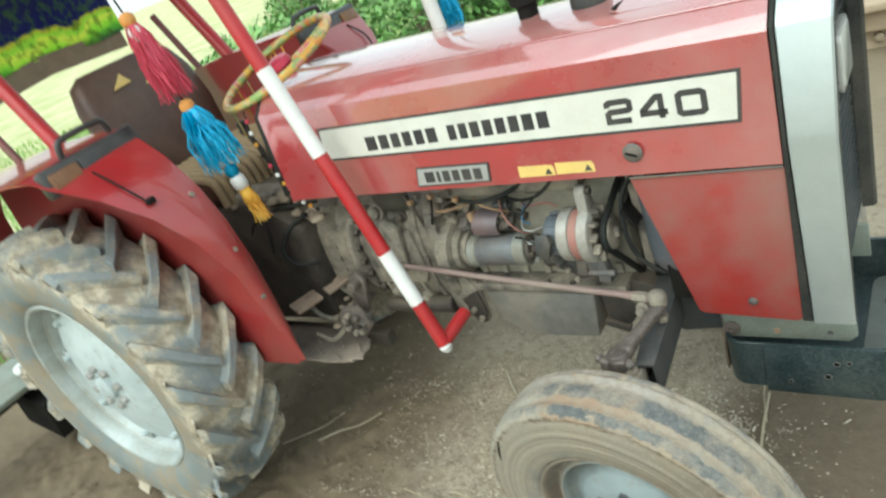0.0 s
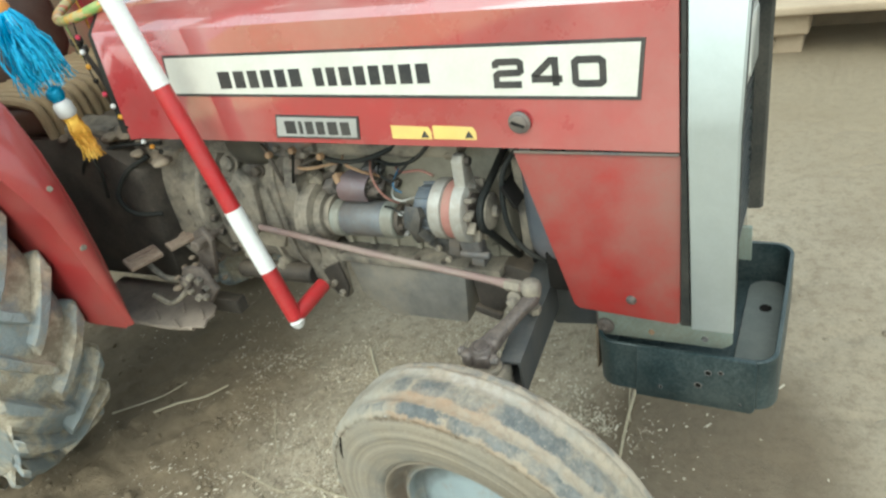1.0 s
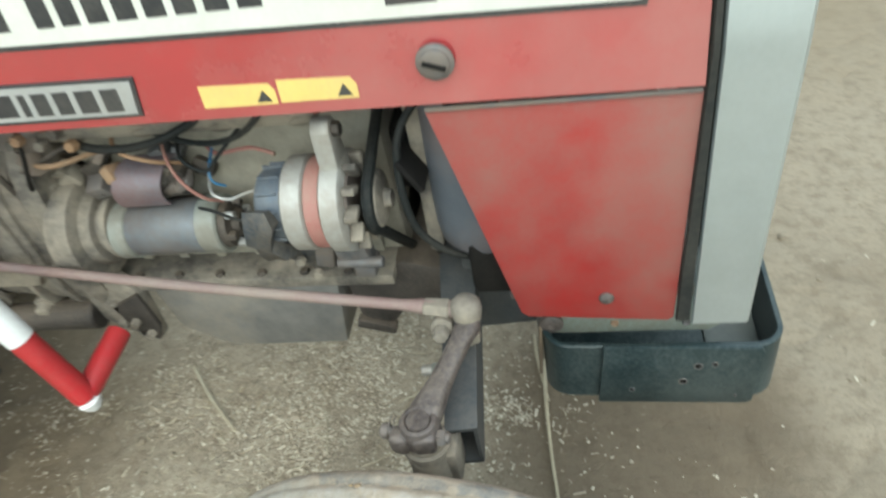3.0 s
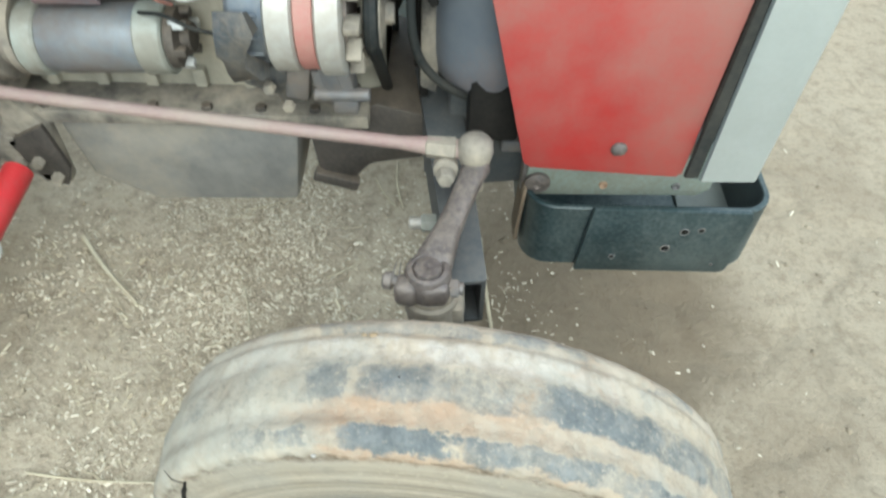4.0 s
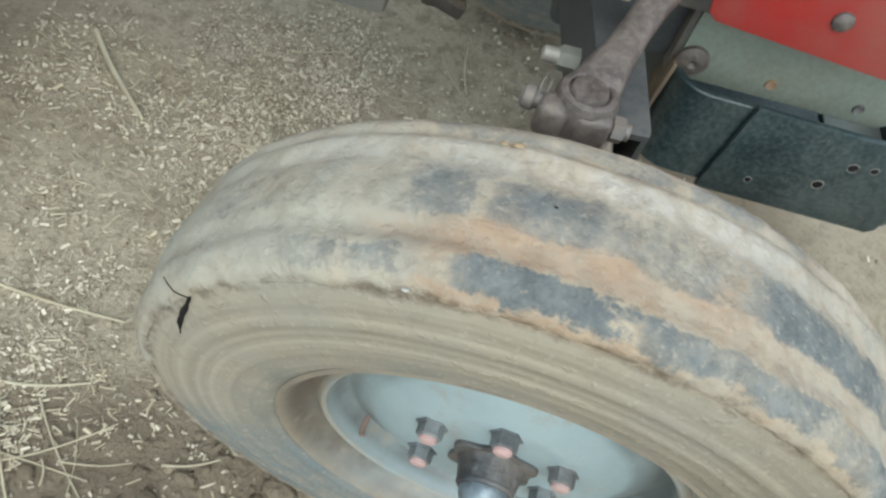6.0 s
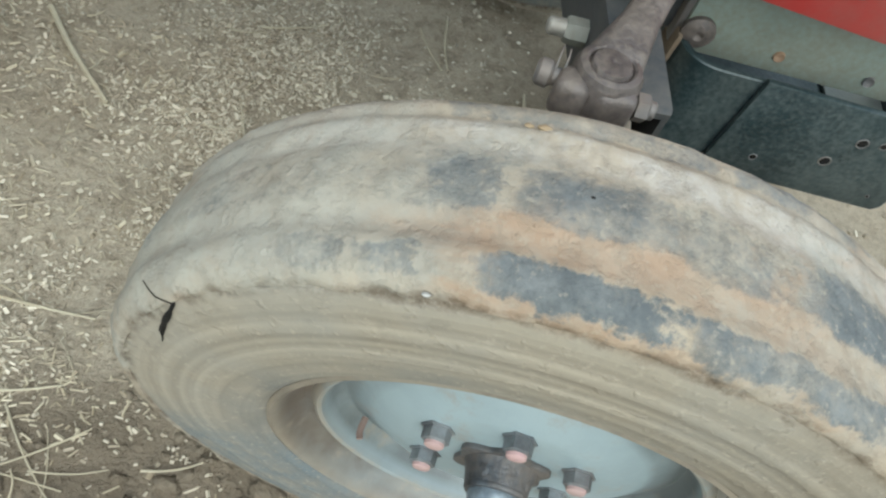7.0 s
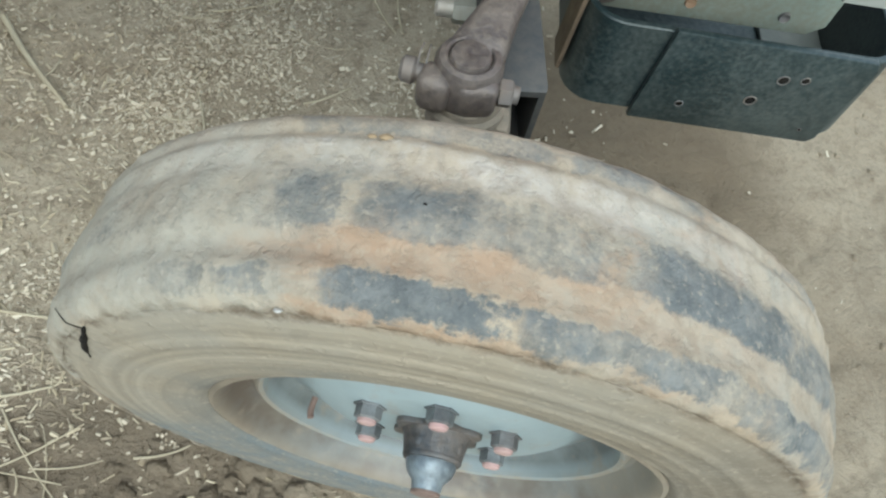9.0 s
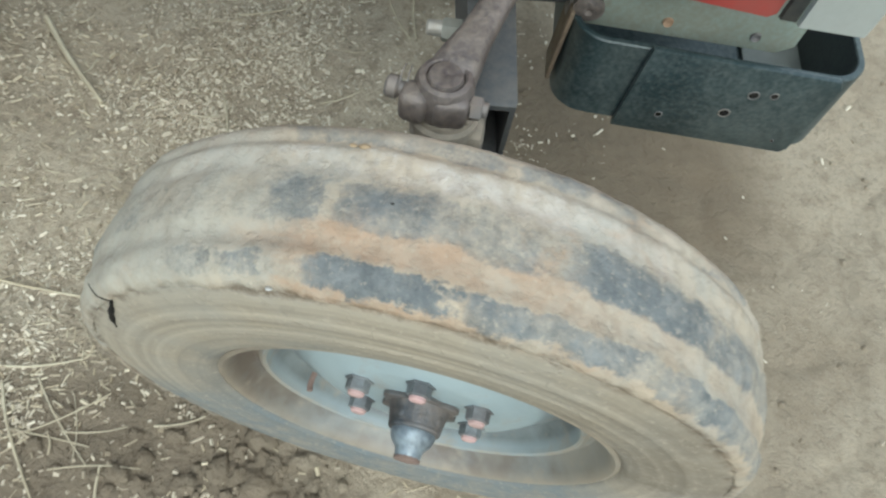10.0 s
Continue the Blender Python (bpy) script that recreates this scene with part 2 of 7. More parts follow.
glass_lamp = worn("lamp_glass", (0.55, 0.56, 0.52), (0.48, 0.49, 0.46), DUST, 0.4, 0.15)


def tyre_front_mat():
    """Worn ribbed tread under dust: blue-grey rubber rubbed bare in patches, orange and pale earth in the grooves, a tan sidewall."""
    s = Mat("dusty_ribbed_tyre", 0.85, 0.0, 0.25)
    sep = s.n("ShaderNodeSeparateXYZ")
    s.link(s.co, sep.inputs[0])
    x, y, z = sep.outputs
    r = s.math("SQRT", s.math("ADD", s.math("POWER", x, 2.0), s.math("POWER", z, 2.0)))
    n1, n2, n3 = s.noise(30, 7, 0.70), s.noise(34, 8, 0.72), s.noise(75, 5, 0.65)
    around = s.math("DIVIDE", s.math("ARCTAN2", z, x), math.pi)  # half turns
    around = s.math("ADD", around, s.math("MULTIPLY", s.math("SUBTRACT", n1, 0.5), 0.07))
    across = s.math("ADD", y, s.math("MULTIPLY", s.math("SUBTRACT", n2, 0.5), 0.030))
    f = s.math("ADD", s.math("MULTIPLY", across, 5.0), 0.5)
    k = lambda v: v * 5.0 + 0.5
    deg = lambda stops: s.ramp(around, [(a / 180, v) for a, v in stops])
    # dust: pale tan, with orange earth in the groove and under the outer rib, and a chalky band
    tan = s.mix(s.ramp(s.noise(8, 5), [(0.40, 0.0), (0.62, 1.0)]), (0.335, 0.280, 0.203), (0.275, 0.250, 0.202))
    tan = s.mix(s.math("MULTIPLY", s.ramp(n3, [(0.47, 0.0), (0.60, 1.0)]), 0.5), tan, (0.200, 0.165, 0.122))
    tan = s.mix(s.math("MULTIPLY", s.ramp(s.noise(13, 7, 0.7), [(0.50, 0.0), (0.66, 1.0)]), 0.55), tan, (0.275, 0.285, 0.255))
    tan = s.mix(s.math("MULTIPLY", s.ramp(s.noise(17, 8, 0.72, dist=0.6), [(0.54, 0.0), (0.68, 1.0)]), 0.6), tan, (0.300, 0.205, 0.130))
    groove = s.math("MULTIPLY", s.ramp(f, [(k(-0.062), 0.0), (k(-0.054), 0.9), (k(-0.038), 1.0), (k(-0.028), 0.0)]), deg([(20, 0.15), (58, 0.25), (76, 0.45), (84, 0.85), (104, 0.95), (108, 0.35), (118, 0.3), (128, 0.1)]))
    lower = s.math("MULTIPLY", s.ramp(f, [(k(-0.090), 1.0), (k(-0.079), 1.0), (k(-0.074), 0.0)]), deg([(40, 0.2), (76, 0.35), (86, 0.75), (106, 0.85), (110, 0.3), (130, 0.15)]))
    orange = s.math("MAXIMUM", groove, lower)
    tan = s.mix(s.math("MULTIPLY", orange, s.ramp(s.noise(19, 7, 0.72), [(0.36, 0.15), (0.58, 1.0)])), tan, s.mix(s.noise(40, 5), (0.265, 0.175, 0.110), (0.340, 0.250, 0.172)))
    chalk = s.math("MULTIPLY", s.ramp(f, [(k(-0.002), 0.0), (k(0.010), 0.8), (k(0.026), 1.0), (k(0.034), 0.0)]), deg([(40, 0.15), (74, 0.5), (80, 0.85), (104, 0.8), (122, 0.65), (135, 0.35), (160, 0.2)]))
    tan = s.mix(s.math("MULTIPLY", chalk, s.ramp(s.noise(24, 7, 0.72), [(0.40, 0.2), (0.58, 0.9)])), tan, (0.44, 0.41, 0.365))
    inner = s.math("MULTIPLY", s.ramp(f, [(k(0.030), 0.0), (k(0.038), 1.0)]), s.ramp(s.noise(14, 5), [(0.38, 0.1), (0.58, 0.85)]))
    tan = s.mix(inner, tan, (0.33, 0.285, 0.225))
    # greenish dust on the side that faces back, painted paler to lift its shading
    back_lift = s.math("MULTIPLY", deg([(108, 0.0), (120, 0.65), (150, 0.7), (172, 0.4), (179, 0.0)]), s.ramp(s.noise(12, 7, 0.7), [(0.36, 0.25), (0.56, 1.0)]))
    tan = s.mix(back_lift, tan, (0.365, 0.352, 0.295))
    # bare rubber on the outer, the middle and the inner rib
    rib_o = s.math("MULTIPLY", s.ramp(f, [(k(-0.0800), 0.0), (k(-0.0760), 1.0), (k(-0.0605), 1.0), (k(-0.0575), 0.0)]),
                   deg([(10, 0.5), (40, 0.6), (47, 0.75), (60, 0.75), (63, 0.45), (65, 0.9), (76, 0.8), (86, 0.62), (87.5, 0.1), (89, 1.0), (103, 0.95), (105.5, 0.0), (110, 0.0), (111, 0.6), (115.5, 0.5), (116.5, 0.1), (117.5, 0.55), (122, 0.4), (125, 0.0), (160, 0.25)]))
    rib_m = s.math("MULTIPLY", s.ramp(f, [(k(-0.0380), 0.0), (k(-0.0325), 1.0), (k(-0.004), 0.95), (k(0.008), 0.0)]),
                   deg([(10, 0.45), (40, 0.6), (53, 0.6), (57, 0.95), (74, 0.9), (77, 0.40), (80, 0.52), (84, 0.6), (86, 0.52), (94, 0.66), (102, 0.66), (104.5, 0.15), (106, 0.72), (111, 0.62), (113, 0.1), (124, 0.15), (128, 0.45), (139, 0.4), (146, 0.1), (165, 0.3)]))
    rib_i = s.math("MULTIPLY", s.ramp(f, [(k(0.034), 0.0), (k(0.038), 0.7), (k(0.048), 0.7), (k(0.053), 0.0)]), s.ramp(s.noise(10, 4), [(0.46, 0.0), (0.54, 0.8)]))
    bare = s.math("MAXIMUM", s.math("MAXIMUM", rib_o, rib_m), rib_i)
    # a part-worn stretch shows as ragged patches, not as a veil
    patchy = s.math("ADD", bare, s.math("MULTIPLY", s.math("SUBTRACT", s.noise(22, 8, 0.74), 0.5), 2.1))
    patchy = s.math("ADD", patchy, s.math("MULTIPLY", s.math("SUBTRACT", s.noise(240, 3), 0.5), 0.5))
    bare = s.math("MULTIPLY", s.ramp(patchy, [(0.22, 0.0), (0.55, 0.48), (0.80, 0.80), (1.15, 0.95)]), s.ramp(bare, [(0.0, 0.0), (0.14, 1.0)]))
    rubber = s.mix(s.ramp(s.noise(40, 6, 0.7), [(0.38, 0.0), (0.64, 1.0)]), (0.082, 0.092, 0.096), (0.160, 0.168, 0.164))
    tread = s.mix(bare, tan, rubber)
    # sidewall with faint rings, darker towards the bead, the bottom and the front
    ring = s.n("ShaderNodeTexNoise", Scale=95.0, Detail=4.0)
    ring.noise_dimensions = "1D"
    s.link(r, ring.inputs["W"])
    side = s.mix(s.ramp(ring.outputs["Fac"], [(0.35, 0.0), (0.7, 1.0)]), (0.215, 0.186, 0.140), (0.300, 0.262, 0.198))
    side = s.mix(s.math("MULTIPLY", s.ramp(s.noise(9, 5), [(0.42, 0.0), (0.65, 1.0)]), 0.6), side, (0.235, 0.222, 0.188))
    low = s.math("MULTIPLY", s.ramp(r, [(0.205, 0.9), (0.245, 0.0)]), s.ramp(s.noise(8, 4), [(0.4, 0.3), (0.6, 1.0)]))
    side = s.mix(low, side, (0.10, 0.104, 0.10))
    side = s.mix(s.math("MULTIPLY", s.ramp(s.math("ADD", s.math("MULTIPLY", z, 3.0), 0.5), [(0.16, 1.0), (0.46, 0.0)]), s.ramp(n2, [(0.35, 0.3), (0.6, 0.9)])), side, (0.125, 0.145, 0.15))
    side = s.mix(s.math("MULTIPLY", s.ramp(s.noise(46, 7, 0.75), [(0.54, 0.0), (0.70, 1.0)]), 0.5), side, (0.17, 0.150, 0.118))
    side = s.mix(s.math("MULTIPLY", deg([(0, 0.0), (12, 0.85), (45, 0.75), (75, 0.15), (90, 0.0)]), s.ramp(s.noise(15, 7, 0.72), [(0.36, 0.35), (0.60, 1.0)])), side, (0.140, 0.119, 0.088))
    rr = s.math("ADD", r, s.math("MULTIPLY", s.math("SUBTRACT", n2, 0.5), 0.014))
    c = s.mix(s.ramp(rr, [(0.3150, 0.0), (0.3230, 1.0)]), side, tread)
    # rusty crumbs along the shoulder
    edge = s.math("MULTIPLY", s.ramp(rr, [(0.313, 0.0), (0.318, 1.0), (0.323, 1.0), (0.328, 0.0)]), s.math("MULTIPLY", s.ramp(s.noise(38, 6, 0.75), [(0.46, 0.0), (0.58, 0.85)]), s.ramp(s.noise(7, 3), [(0.40, 0.2), (0.56, 1.0)])))
    c = s.mix(edge, c, (0.105, 0.078, 0.052))
    c = s.mix(s.ramp(s.noise(170, 3, 0.6), [(0.58, 0.0), (0.70, 0.5)]), c, (0.34, 0.30, 0.23))
    s.color(c)
    h = s.math("ADD", s.math("MULTIPLY", s.noise(40, 4, 0.55), 0.5), s.math("MULTIPLY", s.noise(220, 3), 0.2))
    h = s.math("ADD", h, s.ramp(s.noise(110, 2, 0.5), [(0.60, 0.0), (0.74, 0.22)]))
    h = s.math("SUBTRACT", h, s.math("MULTIPLY", bare, 0.22))
    h = s.math("ADD", h, s.math("MULTIPLY", ring.outputs["Fac"], 0.22))
    h = s.math("SUBTRACT", h, s.math("MULTIPLY", edge, 0.8))
    h = s.math("ADD", h, s.math("MULTIPLY", s.ramp(rr, [(0.315, 0.0), (0.325, 1.0)]), s.ramp(s.noise(60, 6, 0.75), [(0.50, 0.0), (0.70, 0.5)])))
    s.bump(h, 0.55, 0.005)
    return s.m


def tyre_rear_mat():
    s = Mat("muddy_lug_tyre", 0.85, 0.0, 0.3)
    sep = s.n("ShaderNodeSeparateXYZ")
    s.link(s.co, sep.inputs[0])
    r = s.math("SQRT", s.math("ADD", s.math("POWER", sep.outputs[0], 2.0), s.math("POWER", sep.outputs[2], 2.0)))
    bare = s.mix(s.noise(20, 5), (0.31, 0.345, 0.34), (0.17, 0.19, 0.195))
    mud = s.mix(s.ramp(s.noise(14, 7, 0.72), [(0.40, 0.0), (0.58, 1.0)]), (0.56, 0.50, 0.385), (0.28, 0.24, 0.178))
    f = s.math("ADD", s.ramp(r, [(0.56, 0.56), (0.59, 0.54), (0.62, 0.46)]), s.math("MULTIPLY", s.math("SUBTRACT", s.noise(9, 6, 0.65), 0.5), 1.5))
    c = s.mix(s.ramp(f, [(0.40, 0.0), (0.62, 1.0)]), bare, mud)
    side = s.mix(s.ramp(s.noise(10, 5), [(0.4, 0.0), (0.6, 1.0)]), (0.205, 0.235, 0.228), (0.285, 0.240, 0.172))
    s.color(s.mix(s.math("MULTIPLY", s.ramp(r, [(0.49, 1.0), (0.53, 0.0)]), 0.9), c, side))
    s.bump(s.math("ADD", s.noise(40, 6, 0.7), s.math("MULTIPLY", s.noise(160), 0.4)), 0.8, 0.008)
    return s.m


def ground_mat():
    """Trodden dry earth: pale where packed, darker and crumbly under the tractor with some shade painted in, with
    chaff.
    """
    s = Mat("trodden_earth", 0.95, 0.0, 0.15)
    c = s.mix(s.ramp(s.noise(1.3, 5), [(0.38, 0.0), (0.62, 1.0)]), (0.460, 0.393, 0.288), (0.400, 0.336, 0.241))
    c = s.mix(s.ramp(s.noise(7, 7, 0.65), [(0.4, 0.0), (0.65, 0.8)]), c, (0.425, 0.370, 0.278))
    c = s.mix(s.ramp(s.noise(2.3, 6, 0.65), [(0.50, 0.0), (0.64, 0.55)]), c, (0.235, 0.188, 0.130))
    c = s.mix(s.ramp(s.noise(24, 6, 0.7), [(0.48, 0.0), (0.62, 0.55)]), c, (0.185, 0.148, 0.103))
    c = s.mix(s.ramp(s.noise(70, 6, 0.75), [(0.50, 0.0), (0.66, 0.55)]), c, (0.205, 0.165, 0.115))
    c = s.mix(s.ramp(s.noise(300, 2), [(0.58, 0.0), (0.70, 0.55)]), c, (0.47, 0.42, 0.32))
    sep = s.n("ShaderNodeSeparateXYZ")
    s.link(s.co, sep.inputs[0])
    gx, gy = sep.outputs[0], sep.outputs[1]
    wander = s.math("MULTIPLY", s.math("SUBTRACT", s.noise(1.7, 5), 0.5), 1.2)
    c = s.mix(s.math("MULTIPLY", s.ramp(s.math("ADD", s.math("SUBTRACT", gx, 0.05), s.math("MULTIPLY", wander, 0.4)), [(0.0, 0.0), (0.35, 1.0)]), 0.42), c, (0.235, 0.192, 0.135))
    # brown patch under the tray: the tray's shade painted into the earth
    tray_shade = s.math("ADD", s.math("POWER", s.math("DIVIDE", s.math("SUBTRACT", gx, 0.26), 0.42), 2.0), s.math("POWER", s.math("DIVIDE", s.math("SUBTRACT", gy, 0.28), 0.46), 2.0))
    c = s.mix(s.math("MULTIPLY", s.ramp(s.math("ADD", tray_shade, s.math("MULTIPLY", wander, 0.8)), [(0.35, 1.0), (1.2, 0.0)]), 0.82), c, s.mix(s.noise(19, 6, 0.7), (0.115, 0.088, 0.058), (0.195, 0.155, 0.105)))
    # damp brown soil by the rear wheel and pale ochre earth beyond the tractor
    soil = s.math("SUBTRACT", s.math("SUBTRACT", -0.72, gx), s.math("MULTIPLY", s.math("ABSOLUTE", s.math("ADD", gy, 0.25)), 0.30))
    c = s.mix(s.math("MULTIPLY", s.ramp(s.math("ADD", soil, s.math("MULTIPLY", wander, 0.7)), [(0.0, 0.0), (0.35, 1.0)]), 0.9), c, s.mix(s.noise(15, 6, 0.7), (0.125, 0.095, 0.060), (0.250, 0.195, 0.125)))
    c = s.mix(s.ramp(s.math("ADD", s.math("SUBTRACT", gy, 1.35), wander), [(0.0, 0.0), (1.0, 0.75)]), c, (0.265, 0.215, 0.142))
    # dark crumbly earth behind the front wheel, part of it painted wheel shade
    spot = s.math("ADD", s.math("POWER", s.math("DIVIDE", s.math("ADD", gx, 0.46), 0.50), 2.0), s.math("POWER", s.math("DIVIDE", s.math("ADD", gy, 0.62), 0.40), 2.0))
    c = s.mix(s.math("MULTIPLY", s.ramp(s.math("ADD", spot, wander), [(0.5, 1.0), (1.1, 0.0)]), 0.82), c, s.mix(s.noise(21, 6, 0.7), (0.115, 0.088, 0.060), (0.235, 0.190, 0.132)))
    # the field beyond the yard, its stronger sunlight painted in as paler colour
    out = s.math("SUBTRACT", s.math("SUBTRACT", -1.0, gx), s.math("MULTIPLY", gy, 0.28))
    out = s.math("MINIMUM", out, s.math("ADD", s.math("MULTIPLY", s.math("SUBTRACT", gy, 2.4), 1.0), s.math("MULTIPLY", s.math("MAXIMUM", s.math("SUBTRACT", -4.2, gx), 0.0), 4.0)))
    field = s.mix(s.ramp(s.noise(0.8, 5), [(0.4, 0.0), (0.6, 1.0)]), (0.44, 0.47, 0.22), (0.60, 0.56, 0.34))
    c = s.mix(s.ramp(s.math("ADD", out, wander), [(0.2, 0.0), (1.0, 1.0)]), c, field)
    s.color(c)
    s.bump(s.math("ADD", s.math("MULTIPLY", s.noise(18, 7, 0.7), 1.0), s.math("MULTIPLY", s.noise(140, 5, 0.7), 0.45)), 1.0, 0.017)
    return s.m


def cloth_mat():
    """A bright printed cloth: bands of lime, yellow, navy and orange swirls."""
    s = Mat("printed_cloth", 0.7)
    wob = s.math("MULTIPLY", s.noise(5, 3, 0.5, dist=1.0), 0.55)
    sep = s.n("ShaderNodeSeparateXYZ")
    s.link(s.co, sep.inputs[0])
    f = s.math("ADD", s.math("MULTIPLY", s.math("SUBTRACT", sep.outputs[2], 1.61), 3.2), s.math("SUBTRACT", wob, 0.1))
    c = s.ramp(f, [(0.0, (0.02, 0.05, 0.16)), (0.14, (0.25, 0.60, 0.10)), (0.24, (0.55, 0.85, 0.12)), (0.34, (0.85, 0.90, 0.20)), (0.42, (0.50, 0.80, 0.12)), (0.48, (0.70, 0.66, 0.10)), (0.53, (0.02, 0.03, 0.20)), (0.85, (0.03, 0.04, 0.16))])
    c.node.color_ramp.interpolation = "EASE"
    s.color(s.mix(s.ramp(s.noise(28, 3), [(0.5, 0.0), (0.62, 0.6)]), c, (0.12, 0.26, 0.03)))
    tl = s.n("ShaderNodeBsdfTranslucent")
    s.link(s.b.inputs["Base Color"].links[0].from_socket, tl.inputs["Color"])
    mx = s.n("ShaderNodeMixShader")
    mx.inputs[0].default_value = 0.6
    s.link(s.b.outputs[0], mx.inputs[1])
    s.link(tl.outputs[0], mx.inputs[2])
    s.link(mx.outputs[0], s.t.nodes["Material Output"].inputs["Surface"])
    return s.m


def wrap_mat():
    """Ribbon wound round the wheel: gold, green, red and pink turns."""
    s = Mat("wound_ribbon", 0.4)
    v = s.n("ShaderNodeTexVoronoi", Scale=55.0)
    s.link(s.co, v.inputs["Vector"])
    c = s.ramp(v.outputs["Color"], [(0.0, (0.50, 0.10, 0.05)), (0.3, (0.60, 0.36, 0.06)), (0.5, (0.55, 0.42, 0.20)), (0.7, (0.20, 0.38, 0.10)), (0.85, (0.50, 0.10, 0.16)), (1.0, (0.62, 0.50, 0.25))])
    s.color(c)
    s.bump(s.noise(90), 0.4)
    return s.m


def leaf_mat(name, a, b):
    s = Mat(name, 0.55)
    inf = s.n("ShaderNodeNewGeometry")
    c = s.mix(inf.outputs["Random Per Island"], a, b)
    s.color(s.mix(s.ramp(s.noise(0.5, 3), [(0.4, 0.0), (0.65, 0.6)]), c, tuple(v * 1.6 for v in a)))
    return s.m


def rim_mat():
    """Pale grey-blue paint with brown dust lying in the barrel of the rim."""
    s = Mat("dusty_rim_paint", 0.45, 0.1)
    sep = s.n("ShaderNodeSeparateXYZ")
    s.link(s.co, sep.inputs[0])
    r = s.math("SQRT", s.math("ADD", s.math("POWER", sep.outputs[0], 2.0), s.math("POWER", sep.outputs[2], 2.0)))
    c = s.mix(s.ramp(s.noise(9, 6), [(0.4, 0.0), (0.62, 1.0)]), (0.27, 0.325, 0.335), (0.22, 0.27, 0.28))
    band = s.math("MULTIPLY", s.ramp(r, [(0.140, 0.0), (0.150, 0.45), (0.165, 0.35), (0.176, 0.25), (0.182, 1.0), (0.21, 1.0)]), s.ramp(s.noise(12, 6, 0.7), [(0.30, 0.7), (0.55, 1.0)]))
    c = s.mix(band, c, s.mix(s.ramp(s.noise(7, 4), [(0.42, 0.0), (0.58, 1.0)]), (0.105, 0.084, 0.064), (0.185, 0.175, 0.148)))
    # dust on the bead seat; dark grey in the well is its shade painted in
    seat_dust = s.math("MULTIPLY", s.ramp(s.math("MULTIPLY", r, 4.0), [(0.680, 0.0), (0.692, 0.8), (0.724, 0.8), (0.736, 0.0)]), s.ramp(s.noise(26, 6, 0.72), [(0.36, 0.2), (0.56, 1.0)]))
    c = s.mix(seat_dust, c, (0.255, 0.218, 0.165))
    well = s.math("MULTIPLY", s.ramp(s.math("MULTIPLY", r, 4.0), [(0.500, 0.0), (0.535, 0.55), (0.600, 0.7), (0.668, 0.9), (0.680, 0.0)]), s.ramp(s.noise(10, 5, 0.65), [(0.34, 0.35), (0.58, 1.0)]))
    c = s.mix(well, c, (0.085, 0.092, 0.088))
    c = s.mix(s.math("MULTIPLY", s.ramp(r, [(0.200, 0.0), (0.208, 0.85)]), s.ramp(s.noise(18, 5, 0.7), [(0.35, 0.4), (0.55, 1.0)])), c, (0.235, 0.20, 0.15))
    c = s.mix(s.ramp(s.noise(28, 6, 0.7), [(0.55, 0.0), (0.7, 0.6)]), c, (0.24, 0.20, 0.145))
    s.color(c)
    s.bump(s.noise(120, 4), 0.15)
    return s.m


def rear_rim_mat():
    """Chalky pale paint on the disc, olive-brown dust in the channels of the rim."""
    s = Mat("chalky_rear_rim_paint", 0.5, 0.05)
    sep = s.n("ShaderNodeSeparateXYZ")
    s.link(s.co, sep.inputs[0])
    r = s.math("SQRT", s.math("ADD", s.math("POWER", sep.outputs[0], 2.0), s.math("POWER", sep.outputs[2], 2.0)))
    c = s.mix(s.ramp(s.noise(7, 6), [(0.4, 0.0), (0.62, 1.0)]), (0.47, 0.53, 0.53), (0.38, 0.44, 0.44))
    band = s.math("MULTIPLY", s.ramp(s.math("MULTIPLY", r, 2.0), [(0.595, 0.0), (0.62, 0.75), (0.665, 0.25), (0.69, 0.8), (0.72, 0.5), (0.76, 0.8)]), s.ramp(s.noise(6, 6, 0.7), [(0.36, 0.2), (0.60, 1.0)]))
    c = s.mix(band, c, s.mix(s.noise(14, 5), (0.155, 0.140, 0.095), (0.27, 0.245, 0.18)))
    c = s.mix(s.ramp(s.noise(30, 6, 0.7), [(0.56, 0.0), (0.70, 0.55)]), c, (0.25, 0.215, 0.16))
    s.color(c)
    s.bump(s.noise(90, 4), 0.2)
    return s.m


rim_front, rim_rear = rim_mat(), rear_rim_mat()
front_tyre, rear_tyre, earth_mat, cloth, ribbon = tyre_front_mat(), tyre_rear_mat(), ground_mat(), cloth_mat(), wrap_mat()
leaf_green = leaf_mat("leaf_green", (0.13, 0.27, 0.07), (0.24, 0.40, 0.12))
grass_green = leaf_mat("grass_green", (0.20, 0.34, 0.09), (0.38, 0.48, 0.17))
chopped_mat = leaf_mat("chopped_straw", (0.27, 0.22, 0.14), (0.56, 0.50, 0.36))
litter_mat = leaf_mat("dry_leaf", (0.34, 0.22, 0.06), (0.22, 0.15, 0.08))
chaff_mat = leaf_mat("chaff", (0.20, 0.160, 0.105), (0.64, 0.58, 0.45))

# ---- mesh helpers ----


def bm_new():
    return bmesh.new()


